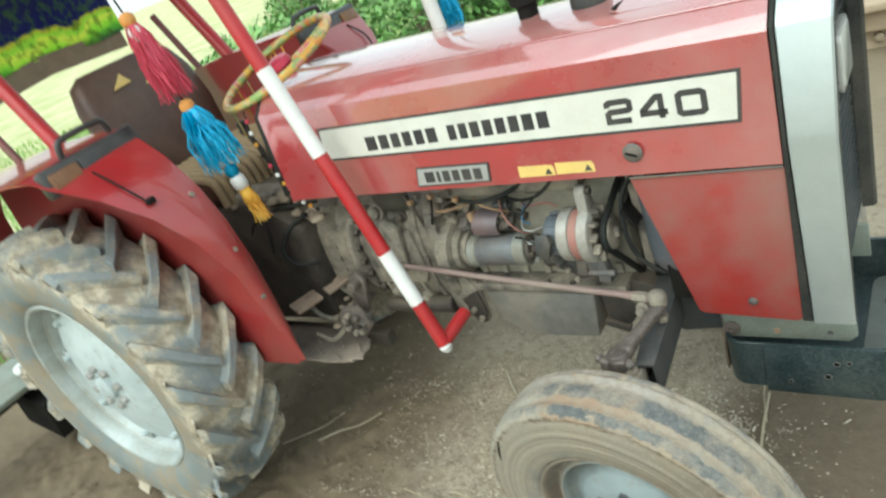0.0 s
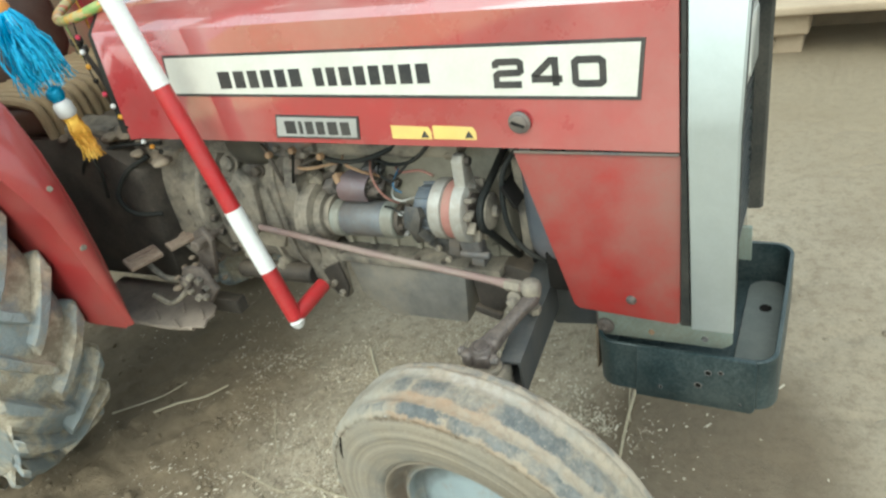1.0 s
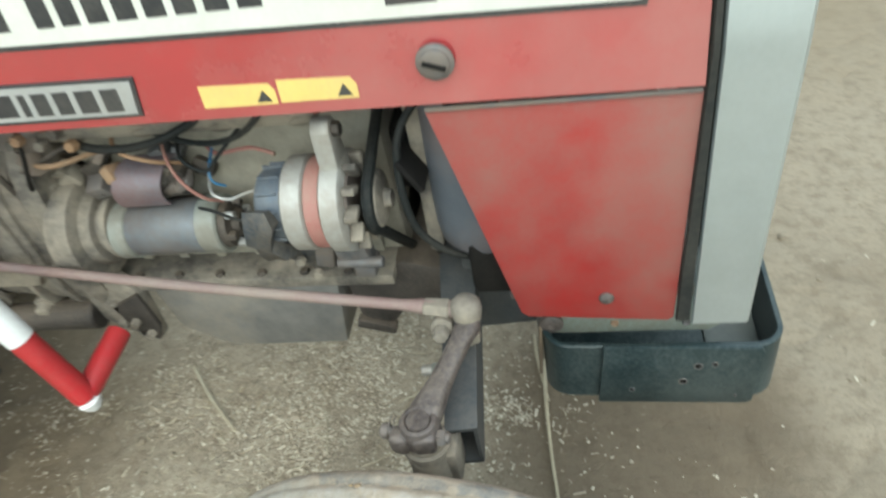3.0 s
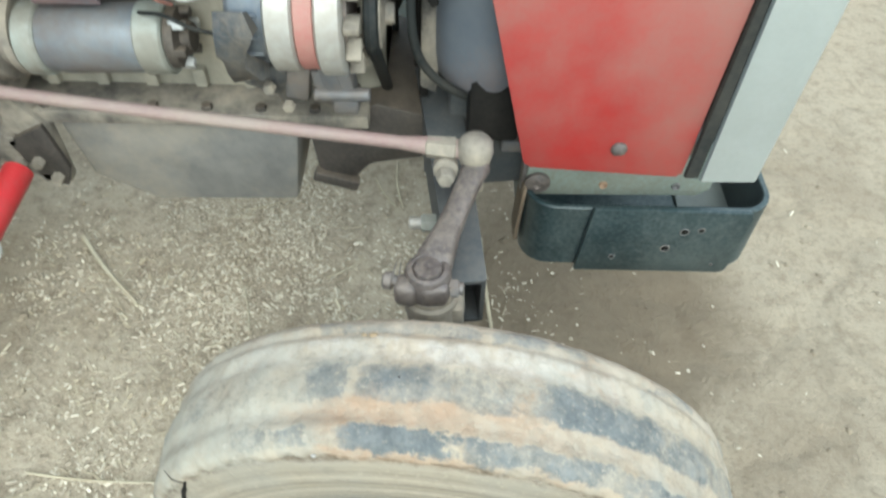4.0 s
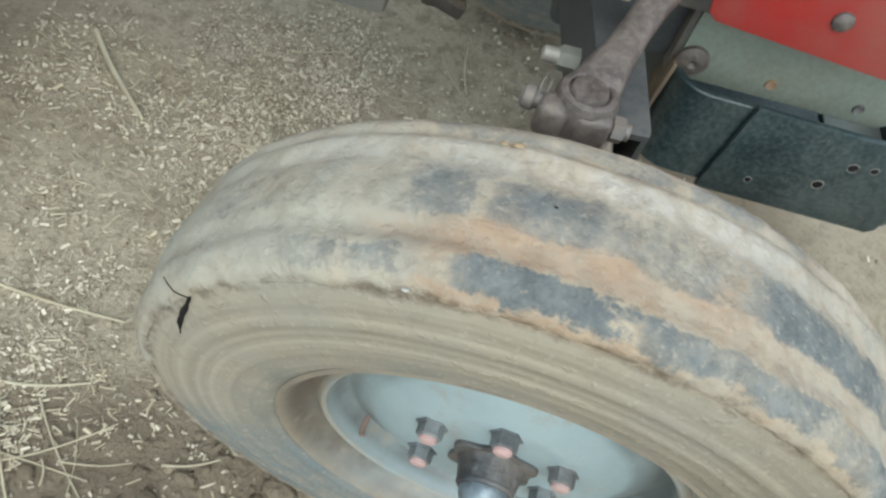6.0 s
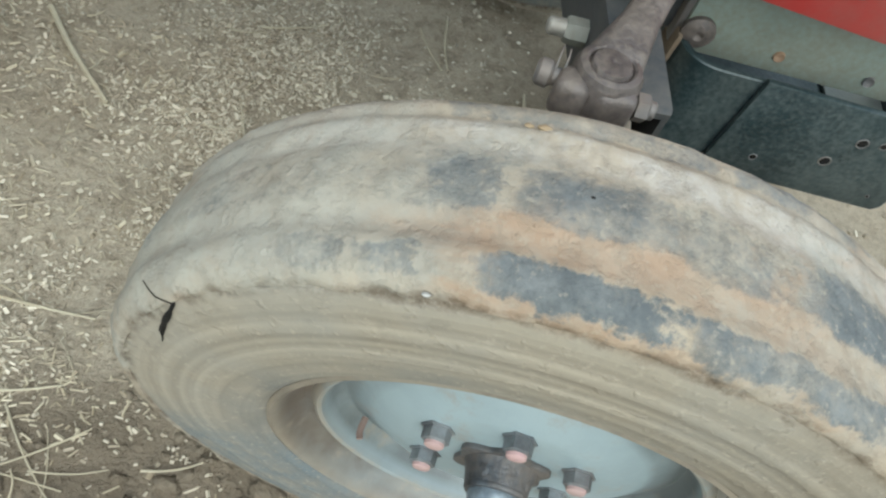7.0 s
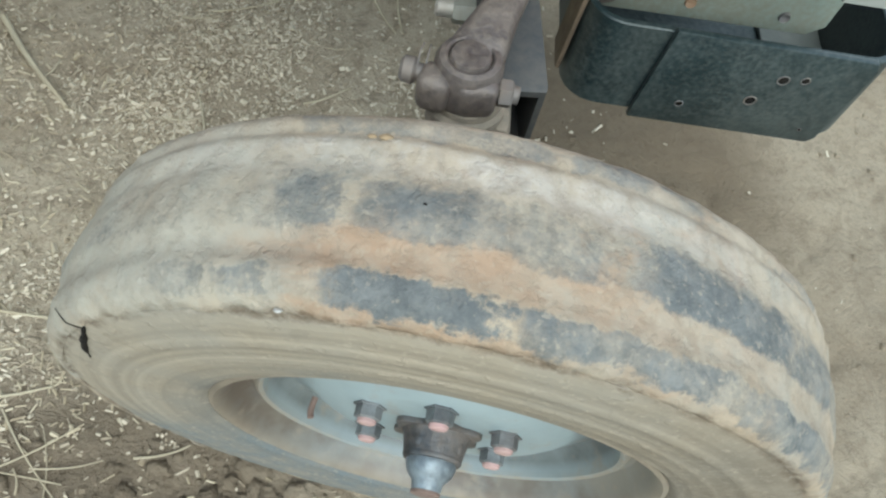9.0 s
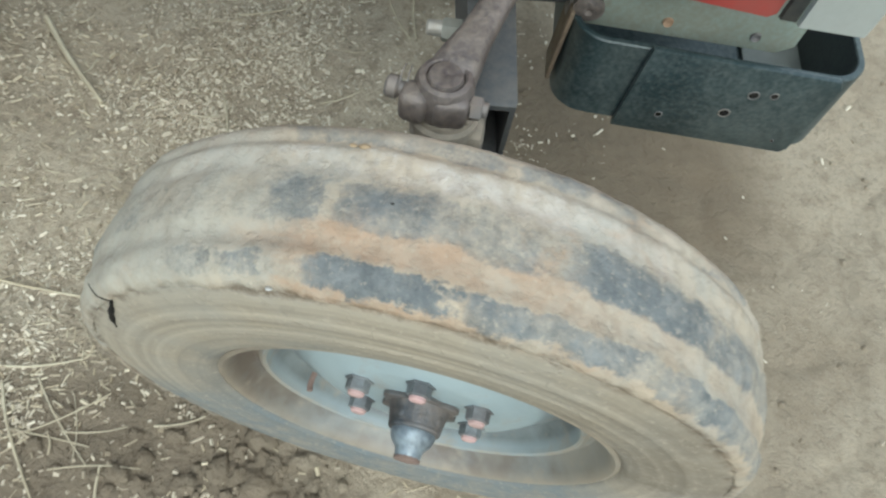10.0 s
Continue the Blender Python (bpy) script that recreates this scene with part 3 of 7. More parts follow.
def box(bm, c, size, rot=None, bevel=0.0, seg=2):
    """A box with rounded edges; rot is a Matrix or Euler degrees."""
    tmp = bmesh.new()
    bmesh.ops.create_cube(tmp, size=1.0)
    bmesh.ops.scale(tmp, vec=size, verts=tmp.verts)
    if bevel:
        bmesh.ops.bevel(tmp, geom=list(tmp.edges), offset=bevel, segments=seg, affect="EDGES", profile=0.5)
    m = Matrix.Translation(c)
    if rot is not None:
        m = m @ (rot if isinstance(rot, Matrix) else Euler([radians(a) for a in rot]).to_matrix().to_4x4())
    bmesh.ops.transform(tmp, matrix=m, verts=tmp.verts)
    return merge(bm, tmp)


def merge(bm, tmp):
    me = bpy.data.meshes.new("tmp")
    tmp.to_mesh(me)
    tmp.free()
    bm.from_mesh(me)
    bpy.data.meshes.remove(me)
    return bm


def frame_of(d):
    d = Vector(d).normalized()
    u = d.cross(Vector((0, 0, 1)) if abs(d.z) < 0.9 else Vector((1, 0, 0))).normalized()
    return d, u, d.cross(u)


def loft(bm, rings, closed=True, caps=True):
    """Joins rings of points, each the same length."""
    vs = [[bm.verts.new(p) for p in ring] for ring in rings]
    n = len(vs[0])
    for a, b in zip(vs, vs[1:]):
        for i in range(n if closed else n - 1):
            j = (i + 1) % n
            bm.faces.new((a[i], a[j], b[j], b[i]))
    if caps and closed:
        bm.faces.new(vs[0][::-1])
        bm.faces.new(vs[-1])
    return bm


def turned(bm, p0, axis, profile, seg=24, caps=True):
    """A turned shape: profile of (distance along the axis, radius)."""
    d, u, v = frame_of(axis)
    p0 = Vector(p0)
    rings = []
    for s, r in profile:
        rings.append([p0 + d * s + (u * math.cos(a) + v * math.sin(a)) * max(r, 1e-4) for a in [2 * math.pi * i / seg for i in range(seg)]])
    return loft(bm, rings, True, caps)


def cyl(bm, p0, p1, r0, r1=None, seg=16, bevel=0.0):
    p0, p1 = Vector(p0), Vector(p1)
    r1 = r0 if r1 is None else r1
    L = (p1 - p0).length
    b = min(bevel, L * 0.4)
    prof = [(0, r0 - b), (b, r0), (L - b, r1), (L, r1 - b)] if b else [(0, r0), (L, r1)]
    return turned(bm, p0, p1 - p0, prof, seg)


def smooth_path(pts, n=8):
    pts = [Vector(p) for p in pts]
    q = [2 * pts[0] - pts[1]] + pts + [2 * pts[-1] - pts[-2]]
    out = []
    for i in range(1, len(q) - 2):
        a, b, c, d = q[i - 1:i + 3]
        for k in range(n):
            t = k / n
            out.append(0.5 * (2 * b + (c - a) * t + (2 * a - 5 * b + 4 * c - d) * t * t + (3 * b - a - 3 * c + d) * t ** 3))
    return out + [pts[-1]]


def tube(bm, pts, r, seg=10, n=8, smooth=True):
    path = smooth_path(pts, n) if smooth else [Vector(p) for p in pts]
    rings, u = [], None
    for i, p in enumerate(path):
        d = (path[min(i + 1, len(path) - 1)] - path[max(i - 1, 0)]).normalized()
        if u is None:
            u = frame_of(d)[1]
        u = (u - d * u.dot(d)).normalized()
        v = d.cross(u)
        rad = r(i / (len(path) - 1)) if callable(r) else r
        rings.append([p + (u * math.cos(a) + v * math.sin(a)) * rad for a in [2 * math.pi * k / seg for k in range(seg)]])
    return loft(bm, rings)


def prism(bm, poly, y0, y1, axis="y", bevel=0.0):
    """Pushes a flat outline through a thickness. axis y: outline in x, z; axis x: y, z; axis z: x, y."""
    put = {"y": lambda a, b, t: (a, t, b), "x": lambda a, b, t: (t, a, b), "z": lambda a, b, t: (a, b, t)}[axis]
    tmp = bmesh.new()
    a = [tmp.verts.new(put(*p, y0)) for p in poly]
    b = [tmp.verts.new(put(*p, y1)) for p in poly]
    tmp.faces.new(a)
    tmp.faces.new(b[::-1])
    for i in range(len(poly)):
        j = (i + 1) % len(poly)
        tmp.faces.new((a[j], a[i], b[i], b[j]))
    bmesh.ops.recalc_face_normals(tmp, faces=tmp.faces)
    if bevel:
        bmesh.ops.bevel(tmp, geom=list(tmp.edges), offset=bevel, segments=2, affect="EDGES", profile=0.5)
    return merge(bm, tmp)


def rounded(x0, y0, x1, y1, r, n=6):
    """A rectangle with round corners."""
    out = []
    for cx, cy, a0 in ((x1 - r, y1 - r, 0), (x0 + r, y1 - r, 90), (x0 + r, y0 + r, 180), (x1 - r, y0 + r, 270)):
        out += [(cx + r * math.cos(radians(a0 + 90 * i / n)), cy + r * math.sin(radians(a0 + 90 * i / n))) for i in range(n + 1)]
    return out


def hexnut(bm, c, axis, r, h):
    return turned(bm, c, axis, [(0, r), (h * 0.85, r), (h, r * 0.85)], 6)


def mesh_of(name, bm, material, sharp=38):
    bmesh.ops.recalc_face_normals(bm, faces=bm.faces)
    lim = radians(sharp)
    for f in bm.faces:
        f.smooth = True
    for e in bm.edges:
        e.smooth = len(e.link_faces) == 2 and e.calc_face_angle(0) < lim
    me = bpy.data.meshes.new(name)
    bm.to_mesh(me)
    bm.free()
    for m in material if isinstance(material, (list, tuple)) else (material,):
        me.materials.append(m)
    return me


def part(name, bm, material, parent, label="", sharp=38):
    """A mesh under a thing or under one of its parts; a piece of a sub-part goes beside it."""
    if parent.parent and parent.parent.parent:
        parent = parent.parent
    ob = new(name, mesh_of(name, bm, material, sharp))
    ob.parent = parent
    return tagged(ob, label) if label else ob


def thing(name, label, category, at=(0, 0, 0), group="", kind=""):
    ob = new(name)
    ob.location = at
    ob.empty_display_size = 0.1
    return tagged(ob, label, category, group, kind)


def solid(name, bm, material, label, category, group="", kind="", sharp=38):
    return tagged(new(name, mesh_of(name, bm, material, sharp)), label, category, group, kind)


def fractal(x, y, cell, octaves=4, seed=0):
    """Smooth value noise on numpy arrays, about -1 to 1."""
    rng = np.random.RandomState(seed)
    out, amp, tot = np.zeros_like(x), 1.0, 0.0
    for o in range(octaves):
        tab = rng.uniform(-1, 1, (256, 256))
        gx, gy = x / cell, y / cell
        ix, iy = np.floor(gx).astype(int), np.floor(gy).astype(int)
        fx, fy = gx - ix, gy - iy
        fx, fy = fx * fx * (3 - 2 * fx), fy * fy * (3 - 2 * fy)
        g = lambda a, b: tab[(ix + a) % 256, (iy + b) % 256]
        out += amp * ((g(0, 0) * (1 - fx) + g(1, 0) * fx) * (1 - fy) + (g(0, 1) * (1 - fx) + g(1, 1) * fx) * fy)
        tot += amp
        amp, cell = amp * 0.5, cell * 0.5
    return out / tot

# ---- ground and distance ----


def ground_z(x, y):
    """Height of the trodden earth."""
    x, y = np.asarray(x, float), np.asarray(y, float)
    near = np.exp(-((x + 0.6) ** 2 / 6 + (y - 0.2) ** 2 / 4))
    rough = 0.006 * fractal(x, y, 0.45, 5, 3) + 0.005 * near * fractal(x, y, 0.09, 4, 5)
    lumps = np.clip(fractal(x, y, 0.085, 3, 8) + 0.15, 0, 1) ** 1.3 + 0.5 * np.clip(fractal(x, y, 0.045, 2, 9) + 0.05, 0, 1)
    clod = 0.042 * lumps * np.clip((-x - 0.6) * 1.5, 0, 1) * np.exp(-((y + 0.45) / 0.8) ** 2)
    crumb = 0.026 * np.clip(fractal(x, y, 0.07, 4, 17) + 0.1, 0, 1) * np.exp(-((x + 0.45) ** 2 / 0.09 + (y + 0.55) ** 2 / 0.08))
    cells = fractal(x, y, 0.20, 2, 31)
    prints = -0.010 * np.exp(-((cells - 0.12) / 0.05) ** 2) * np.clip((x - 0.15) * 3, 0, 1)
    return rough + clod + crumb + prints + 0.018 * np.exp(-((x + 0.04) ** 2 + (y + 0.36) ** 2) / 0.12)


def span(lo, hi, step, far):
    mid = list(np.arange(lo, hi, step))
    out, s = [hi], step
    while out[-1] < far:
        s *= 1.25
        out.append(out[-1] + s)
    back, s = [lo - step], step
    while back[-1] > -far:
        s *= 1.25
        back.append(back[-1] - s)
    return np.array(back[::-1] + mid + out)


def build_ground():
    xs, ys = span(-3.2, 1.6, 0.016, 400), span(-1.1, 2.4, 0.016, 400)
    gx, gy = np.meshgrid(xs, ys)
    co = np.stack([gx.ravel(), gy.ravel(), ground_z(gx, gy).ravel()], 1)
    w, h = len(xs), len(ys)
    i = (np.arange(h - 1)[:, None] * w + np.arange(w - 1)[None]).ravel()
    quads = np.stack([i, i + 1, i + w + 1, i + w], 1)
    me = bpy.data.meshes.new("ground")
    me.from_pydata(co.tolist(), [], quads.tolist())
    me.polygons.foreach_set("use_smooth", [True] * len(quads))
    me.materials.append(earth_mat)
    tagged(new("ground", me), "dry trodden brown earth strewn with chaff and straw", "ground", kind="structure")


build_ground()

# ---- tractor ----
tractor = thing("tractor", "red farm tractor with silver nose, dusty tyres and tinsel trim", "tractor")
LEAN_SIDE = 0.114


def hood_section(lift):
    half = [(0.0, 1.0), (0.0068, 1.06), (0.0277, 1.243 + lift), (0.031, 1.249 + lift), (0.074, 1.287 + lift), (0.082, 1.2915 + lift), (0.16, 1.303 + lift), (C, 1.307 + lift)]
    return half + [(2 * C - y, z) for y, z in half[-2::-1]]


def build_hood():
    bm = bm_new()
    rings = []
    for x in (-1.065, -1.03, -0.6, -0.1, 0.276):
        lift = 0.02 * (0.27 - x) / 1.3
        rear = -0.01 if x < -1.05 else 0.0
        rings.append([(x + (0.03 * (1.25 - z) if x < -1.0 else 0), y - rear * (1 if y > C else -1), z + 0.012 * (0.27 - x) / 1.3) for y, z in hood_section(lift * 0.6)])
    loft(bm, rings, closed=False, caps=False)
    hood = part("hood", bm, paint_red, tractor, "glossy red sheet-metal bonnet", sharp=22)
    md = hood.modifiers.new("thickness", "SOLIDIFY")
    md.thickness, md.offset = 0.004, 0
    # raised hatch on the top and a bead along the upper edge
    top_z = lambda x, y: np.interp(y, (0.082, 0.16, C, 2 * C - 0.16, 2 * C - 0.082), (1.2915, 1.303, 1.307, 1.303, 1.2915)) + 0.0185 * (0.27 - x)
    bm = bm_new()
    rows = [[(x, y, top_z(x, y) + (0.0095 if x < -0.02 else 0.004 if x < 0.03 else 0.0025)) for y in (0.125, 0.15, 0.19, C, 0.29, 0.33, 0.355)] for x in (-0.030, -0.010, 0.04, 0.10, 0.17, 0.215)]
    loft(bm, rows, False, False)
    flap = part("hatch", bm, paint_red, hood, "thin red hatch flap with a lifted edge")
    flap.modifiers.new("thickness", "SOLIDIFY").thickness = 0.0025
    bm = bm_new()
    box(bm, (-0.024, C, top_z(-0.024, C) + 0.001), (0.010, 0.215, 0.006), None, 0.001)
    part("hatch_gap", bm, dark, hood)
    bm = bm_new()
    tube(bm, [(-1.0, 0.074, 1.308), (-0.4, 0.074, 1.302), (0.275, 0.074, 1.292)], 0.0018, 6, 2)
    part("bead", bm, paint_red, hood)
    return hood


hood = build_hood()
# the side of the bonnet as a plane: x along it, up its slope, out of it
_n = math.hypot(1, LEAN_SIDE)
SIDE = Matrix(((1, 0, 0, 0), (0, 1 / _n, LEAN_SIDE / _n, -0.0005), (0, -LEAN_SIDE / _n, 1 / _n, 1.0), (0, 0, 0, 1)))


def on_side(bm):
    bmesh.ops.transform(bm, matrix=SIDE, verts=bm.verts)
    return bm


def plate(poly, out0, out1):
    """A thin plate on the bonnet's side; the outline is in x and height over the bonnet's lower edge."""
    return on_side(prism(bm_new(), [(x, z - 1.0) for x, z in poly], -out1, -out0, "y"))


# striped name plate: black edge, white field, dark blocks for the maker's words, and the model number
edge = part("name_stripe", plate([(-0.872, 1.117), (0.216, 1.090), (0.226, 1.190), (-0.864, 1.210)], 0.001, 0.004), decal_black, hood, "white stripe with black edge and dark print")
part("white_field", plate([(-0.864, 1.123), (0.210, 1.0965), (0.219, 1.184), (-0.858, 1.204)], 0.001, 0.0055), decal_white, edge)


def word(x0, x1, z0, z1, widths, parent, out, slope=0.0):
    """Plain dark blocks the size of printed letters."""
    tot = sum(widths) + 0.42 * (len(widths) - 1)
    u = (x1 - x0) / tot
    x = x0
    for w in widths:
        a, b = x, x + w * u
        za = slope * (a - x0)
        part("print_block", plate([(a, z0 + za), (b, z0 + za), (b, z1 + za), (a, z1 + za)], 0.001, out), decal_black, parent)
        x = b + 0.42 * u


word(-0.705, -0.475, 1.131, 1.168, [1.3, 1.1, 1, 1, 1, 1.1], edge, 0.0065, -0.004)
word(-0.440, -0.172, 1.130, 1.167, [0.9, 0.9, 1, 1, 1, 1, 1.1, 1.1], edge, 0.0065, -0.004)


def number(x0, z0, width, height, parent):
    """The square-cut figures 2, 4 and 0, each a broad stroke with clipped corners."""
    two = [(0.0, 0.74), (0.0, 0.92), (0.10, 1.0), (0.90, 1.0), (1.0, 0.92), (1.0, 0.60), (0.90, 0.52), (0.12, 0.50), (0.0, 0.40), (0.0, 0.0), (1.0, 0.0)]
    four = [(1.05, 0.22), (0.0, 0.22), (0.0, 0.36), (0.62, 1.0), (0.80, 1.0), (0.80, -0.08)]
    nought = [(0.12, 0.0), (0.88, 0.0), (1.0, 0.10), (1.0, 0.90), (0.88, 1.0), (0.12, 1.0), (0.0, 0.90), (0.0, 0.10)]
    bm = bm_new()
    half = 0.0060
    for i, (line, closed) in enumerate(((two, False), (four, False), (nought, True))):
        wide = width * 0.29
        left = x0 + width * 0.355 * i
        pts = [Vector((left + half + u * (wide - 2 * half), z0 + half + w * (height - 2 * half))) for u, w in line]
        n = len(pts)
        rows = []
        for k, p in enumerate(pts):
            d0 = (p - pts[k - 1]).normalized() if k or closed else None
            d1 = (pts[(k + 1) % n] - p).normalized() if k < n - 1 or closed else None
            d0, d1 = d0 or d1, d1 or d0
            n0, n1 = Vector((-d0.y, d0.x)), Vector((-d1.y, d1.x))
            m = (n0 + n1).normalized()
            m = m * (half / max(0.5, m.dot(n1)))
            rows.append([bm.verts.new(SIDE @ Vector((q.x, depth, q.y - 1.0 - 0.01 * (q.x - x0)))) for q, depth in ((p + m, -0.0062), (p - m, -0.0062), (p - m, -0.0045), (p + m, -0.0045))])
        for k in range(n if closed else n - 1):
            r0, r1 = rows[k], rows[(k + 1) % n]
            for j in range(4):
                bm.faces.new((r0[j], r0[(j + 1) % 4], r1[(j + 1) % 4], r1[j]))
        if not closed:
            bm.faces.new(rows[0])
            bm.faces.new(rows[-1])
    bmesh.ops.recalc_face_normals(bm, faces=bm.faces)
    return part("number", bm, decal_black, parent, "black printed number 240")


number(-0.042, 1.116, 0.204, 0.052, edge)
badge = part("badge", plate([(-0.581, 1.019), (-0.359, 1.017), (-0.353, 1.065), (-0.570, 1.070)], 0.001, 0.005), decal_black, hood, "silver maker's badge with dark print")
part("badge_face", plate([(-0.576, 1.023), (-0.363, 1.021), (-0.358, 1.061), (-0.566, 1.066)], 0.001, 0.0065), badge_silver, badge)
word(-0.548, -0.378, 1.029, 1.057, [1.3, 0.4, 0.9, 0.9, 1.1, 1.0], badge, 0.0075, -0.02)
for a, b in ((-0.279, -0.188), (-0.184, -0.092)):
    lab = part("warning_label", plate([(a, 1.019), (b, 1.018), (b, 1.034), (b - 0.006, 1.043), (a, 1.046)], 0.001, 0.003), decal_yellow, hood, "small yellow warning label")
    part("warning_mark", plate([(b - 0.024, 1.022), (b - 0.006, 1.022), (b - 0.015, 1.036)], 0.001, 0.004), decal_black, lab)
bm = bm_new()
turned(bm, (0, -0.001, 1.054), (0, -1, 0), [(0, 0.021), (0.004, 0.021), (0.006, 0.017), (0.009, 0.016), (0.011, 0.012)], 20)
latch = part("latch_knob", bm, iron_grey, hood, "dull grey bonnet fastener")
bm = bm_new()
box(bm, (0, -0.013, 1.054), (0.026, 0.004, 0.005), (0, 20, 0), 0.001)
part("slot_bar", bm, dark, latch)

# lower side panels
for side in (1, -1):
    Y = lambda y: C + side * (y - C)
    bm = bm_new()
    prism(bm, [(-0.024, 0.990), (0.277, 0.990), (0.267, 0.634), (0.259, 0.628), (0.068, 0.640), (0.058, 0.648)], Y(0.004), Y(0.008), "y", 0.0015)
    pan = part("side_panel", bm, paint_red_dull, tractor, "faded red lower side panel")
    bm = bm_new()
    box(bm, (0.126, Y(0.002), 0.9935), (0.298, 0.004, 0.005), None, 0.001)
    part("panel_lip", bm, iron_grey, pan)
    bm = bm_new()
    turned(bm, (0.176, Y(0.005), 0.676), (0, -side, 0), [(0, 0.011), (0.004, 0.010), (0.007, 0.006)], 12)
    part("panel_bolt", bm, iron_plum, pan)

# nose: rubber seal, silver surround, black grille and lamps


def nose_section(grow, drop=0.634):
    base = [(0.0, drop), (0.0, 1.04), (0.004, 1.06), (0.0277, 1.245), (0.030, 1.250), (0.074, 1.289), (0.080, 1.2925), (0.16, 1.305), (C, 1.309)]
    half = []
    for y, z in base:
        k = max(0.0, (z - 1.2) / 0.1)
        half.append((y - grow * (1 - 0.7 * min(1, k)), z + grow * min(1, k)))
    return half + [(2 * C - y, z) for y, z in half[-2::-1]]


bm = bm_new()
loft(bm, [[(x - (0.010 * min(1.0, max(0.0, (1.0 - z) / 0.36)) if x < 0.283 else 0.0), y, z) for y, z in nose_section(g)] for x, g in ((0.278, -0.002), (0.280, 0.003), (0.2865, 0.003), (0.288, -0.002))], False, False)
seal = part("nose_seal", bm, black_rubber, tractor, "black rubber seal strip")
seal.modifiers.new("thickness", "SOLIDIFY").thickness = 0.006
bm = bm_new()
loft(bm, [[(x + 0.016 * max(0, z - 0.85) / 0.45 * (x > 0.33), y, z) for y, z in nose_section(g, 0.630)] for x, g in ((0.289, 0.0), (0.291, 0.005), (0.360, 0.004), (0.364, 0.000))], False, False)
sur = part("nose_surround", bm, silver, tractor, "silver painted nose surround", sharp=30)
md = sur.modifiers.new("thickness", "SOLIDIFY")
md.thickness, md.offset = 0.004, -1
bm = bm_new()
loft(bm, [[(x + 0.016 * max(0, z - 0.85) / 0.45 * (x > 0.33), y, z) for y, z in nose_section(g, 0.632)] for x, g in ((0.361, -0.003), (0.3655, -0.005), (0.3655, -0.012), (0.360, -0.022), (0.335, -0.026))], False, False)
nf = part("nose_frame", bm, grille_black, sur, "black front edge of the nose", sharp=30)
nf.modifiers.new("thickness", "SOLIDIFY").thickness = 0.003
bm = bm_new()
prism(bm, [(y, z) for y, z in nose_section(-0.032, 0.64)], 0.318, 0.330, "x")
grille = part("grille", bm, grille_black, tractor, "black slatted grille with lamps")
for i in range(24):
    bm = bm_new()
    z = 0.67 + 0.024 * i
    box(bm, (0.334, C, z), (0.012, 2 * C - 0.09, 0.007), (0, 18, 0), 0.0015, 1)
    part("slat", bm, grille_black, grille)
for y in (0.125, 2 * C - 0.125):
    bm = bm_new()
    prism(bm, rounded(y - 0.075, 1.0, y + 0.075, 1.13, 0.02), 0.330, 0.346, "x", 0.003)
    lamp = part("headlamp", bm, badge_silver, grille, "rectangular headlamp with clouded glass")
    bm = bm_new()
    prism(bm, rounded(y - 0.066, 1.009, y + 0.066, 1.121, 0.016), 0.340, 0.350, "x", 0.004)
    part("lens", bm, glass_lamp, lamp)

# front bracket under the panel and the tray hung below it
bm = bm_new()
prism(bm, [(0.078, 0.522), (0.086, 0.512), (0.335, 0.516), (0.352, 0.530), (0.352, 0.612), (0.078, 0.612)], 0.080, 0.092, "y", 0.002)
brk = part("front_bracket", bm, grey_green, tractor, "grey-green steel bracket plate with bolts")
bm = bm_new()
turned(bm, (0.094, 0.080, 0.540), (0, -1, 0), [(0, 0.019), (0.006, 0.019), (0.010, 0.014), (0.011, 0.006), (0.008, 0.002)], 18)
part("bracket_bolt", bm, iron_plum, brk, "rusty round bolt")
for x, z in ((0.192, 0.536), (0.30, 0.536)):
    bm = bm_new()
    turned(bm, (x, 0.080, z), (0, -1, 0), [(0, 0.007), (0.003, 0.006), (0.001, 0.003)], 10)
    part("bracket_hole", bm, rust_orange if x < 0.25 else iron_grey, brk)
bm = bm_new()
prism(bm, [(0.078, 0.53), (0.352, 0.53), (0.352, 0.62), (0.078, 0.62)], 2 * C - 0.092, 2 * C - 0.080, "y", 0.002)
part("front_bracket", bm, grey_green, tractor)
bm = bm_new()
box(bm, (0.17, C, 0.615), (0.27, 2 * C - 0.14, 0.02), None, 0.003)
box(bm, (0.10, C, 0.56), (0.06, 2 * C - 0.17, 0.10), None, 0.006)
part("front_support", bm, iron_grey, tractor)


def ring_wall(bm, x0, y0, x1, y1, r, t, z0, z1):
    o, i = rounded(x0, y0, x1, y1, r, 8), rounded(x0 + t, y0 + t, x1 - t, y1 - t, max(r - t, 0.004), 8)
    e = 0.0015
    rows = [[(x, y, z0) for x, y in i], [(x, y, z0) for x, y in o], [(x, y, z1 - e) for x, y in o]]
    oo = rounded(x0 + e, y0 + e, x1 - e, y1 - e, r - e, 8)
    ii = rounded(x0 + t - e, y0 + t - e, x1 - t + e, y1 - t + e, max(r - t + e, 0.005), 8)
    rows += [[(x, y, z1) for x, y in oo], [(x, y, z1) for x, y in ii], [(x, y, z1 - e) for x, y in i], [(x, y, z0) for x, y in i]]
    return loft(bm, rows, True, False)


bm = bm_new()
box(bm, (0.0735, 0.092, 0.478), (0.006, 0.050, 0.115), (0, 3, 0), 0.002)
part("hanger_strap", bm, rust_strap, tractor, "rusty tan hanger strap")
bm = bm_new()
ring_wall(bm, 0.078, 0.036, 0.440, 2 * C - 0.036 + 0.03, 0.045, 0.009, 0.405, 0.531)
tray = part("front_tray", bm, tray_paint, tractor, "dark slate-blue steel tray with rounded corners")
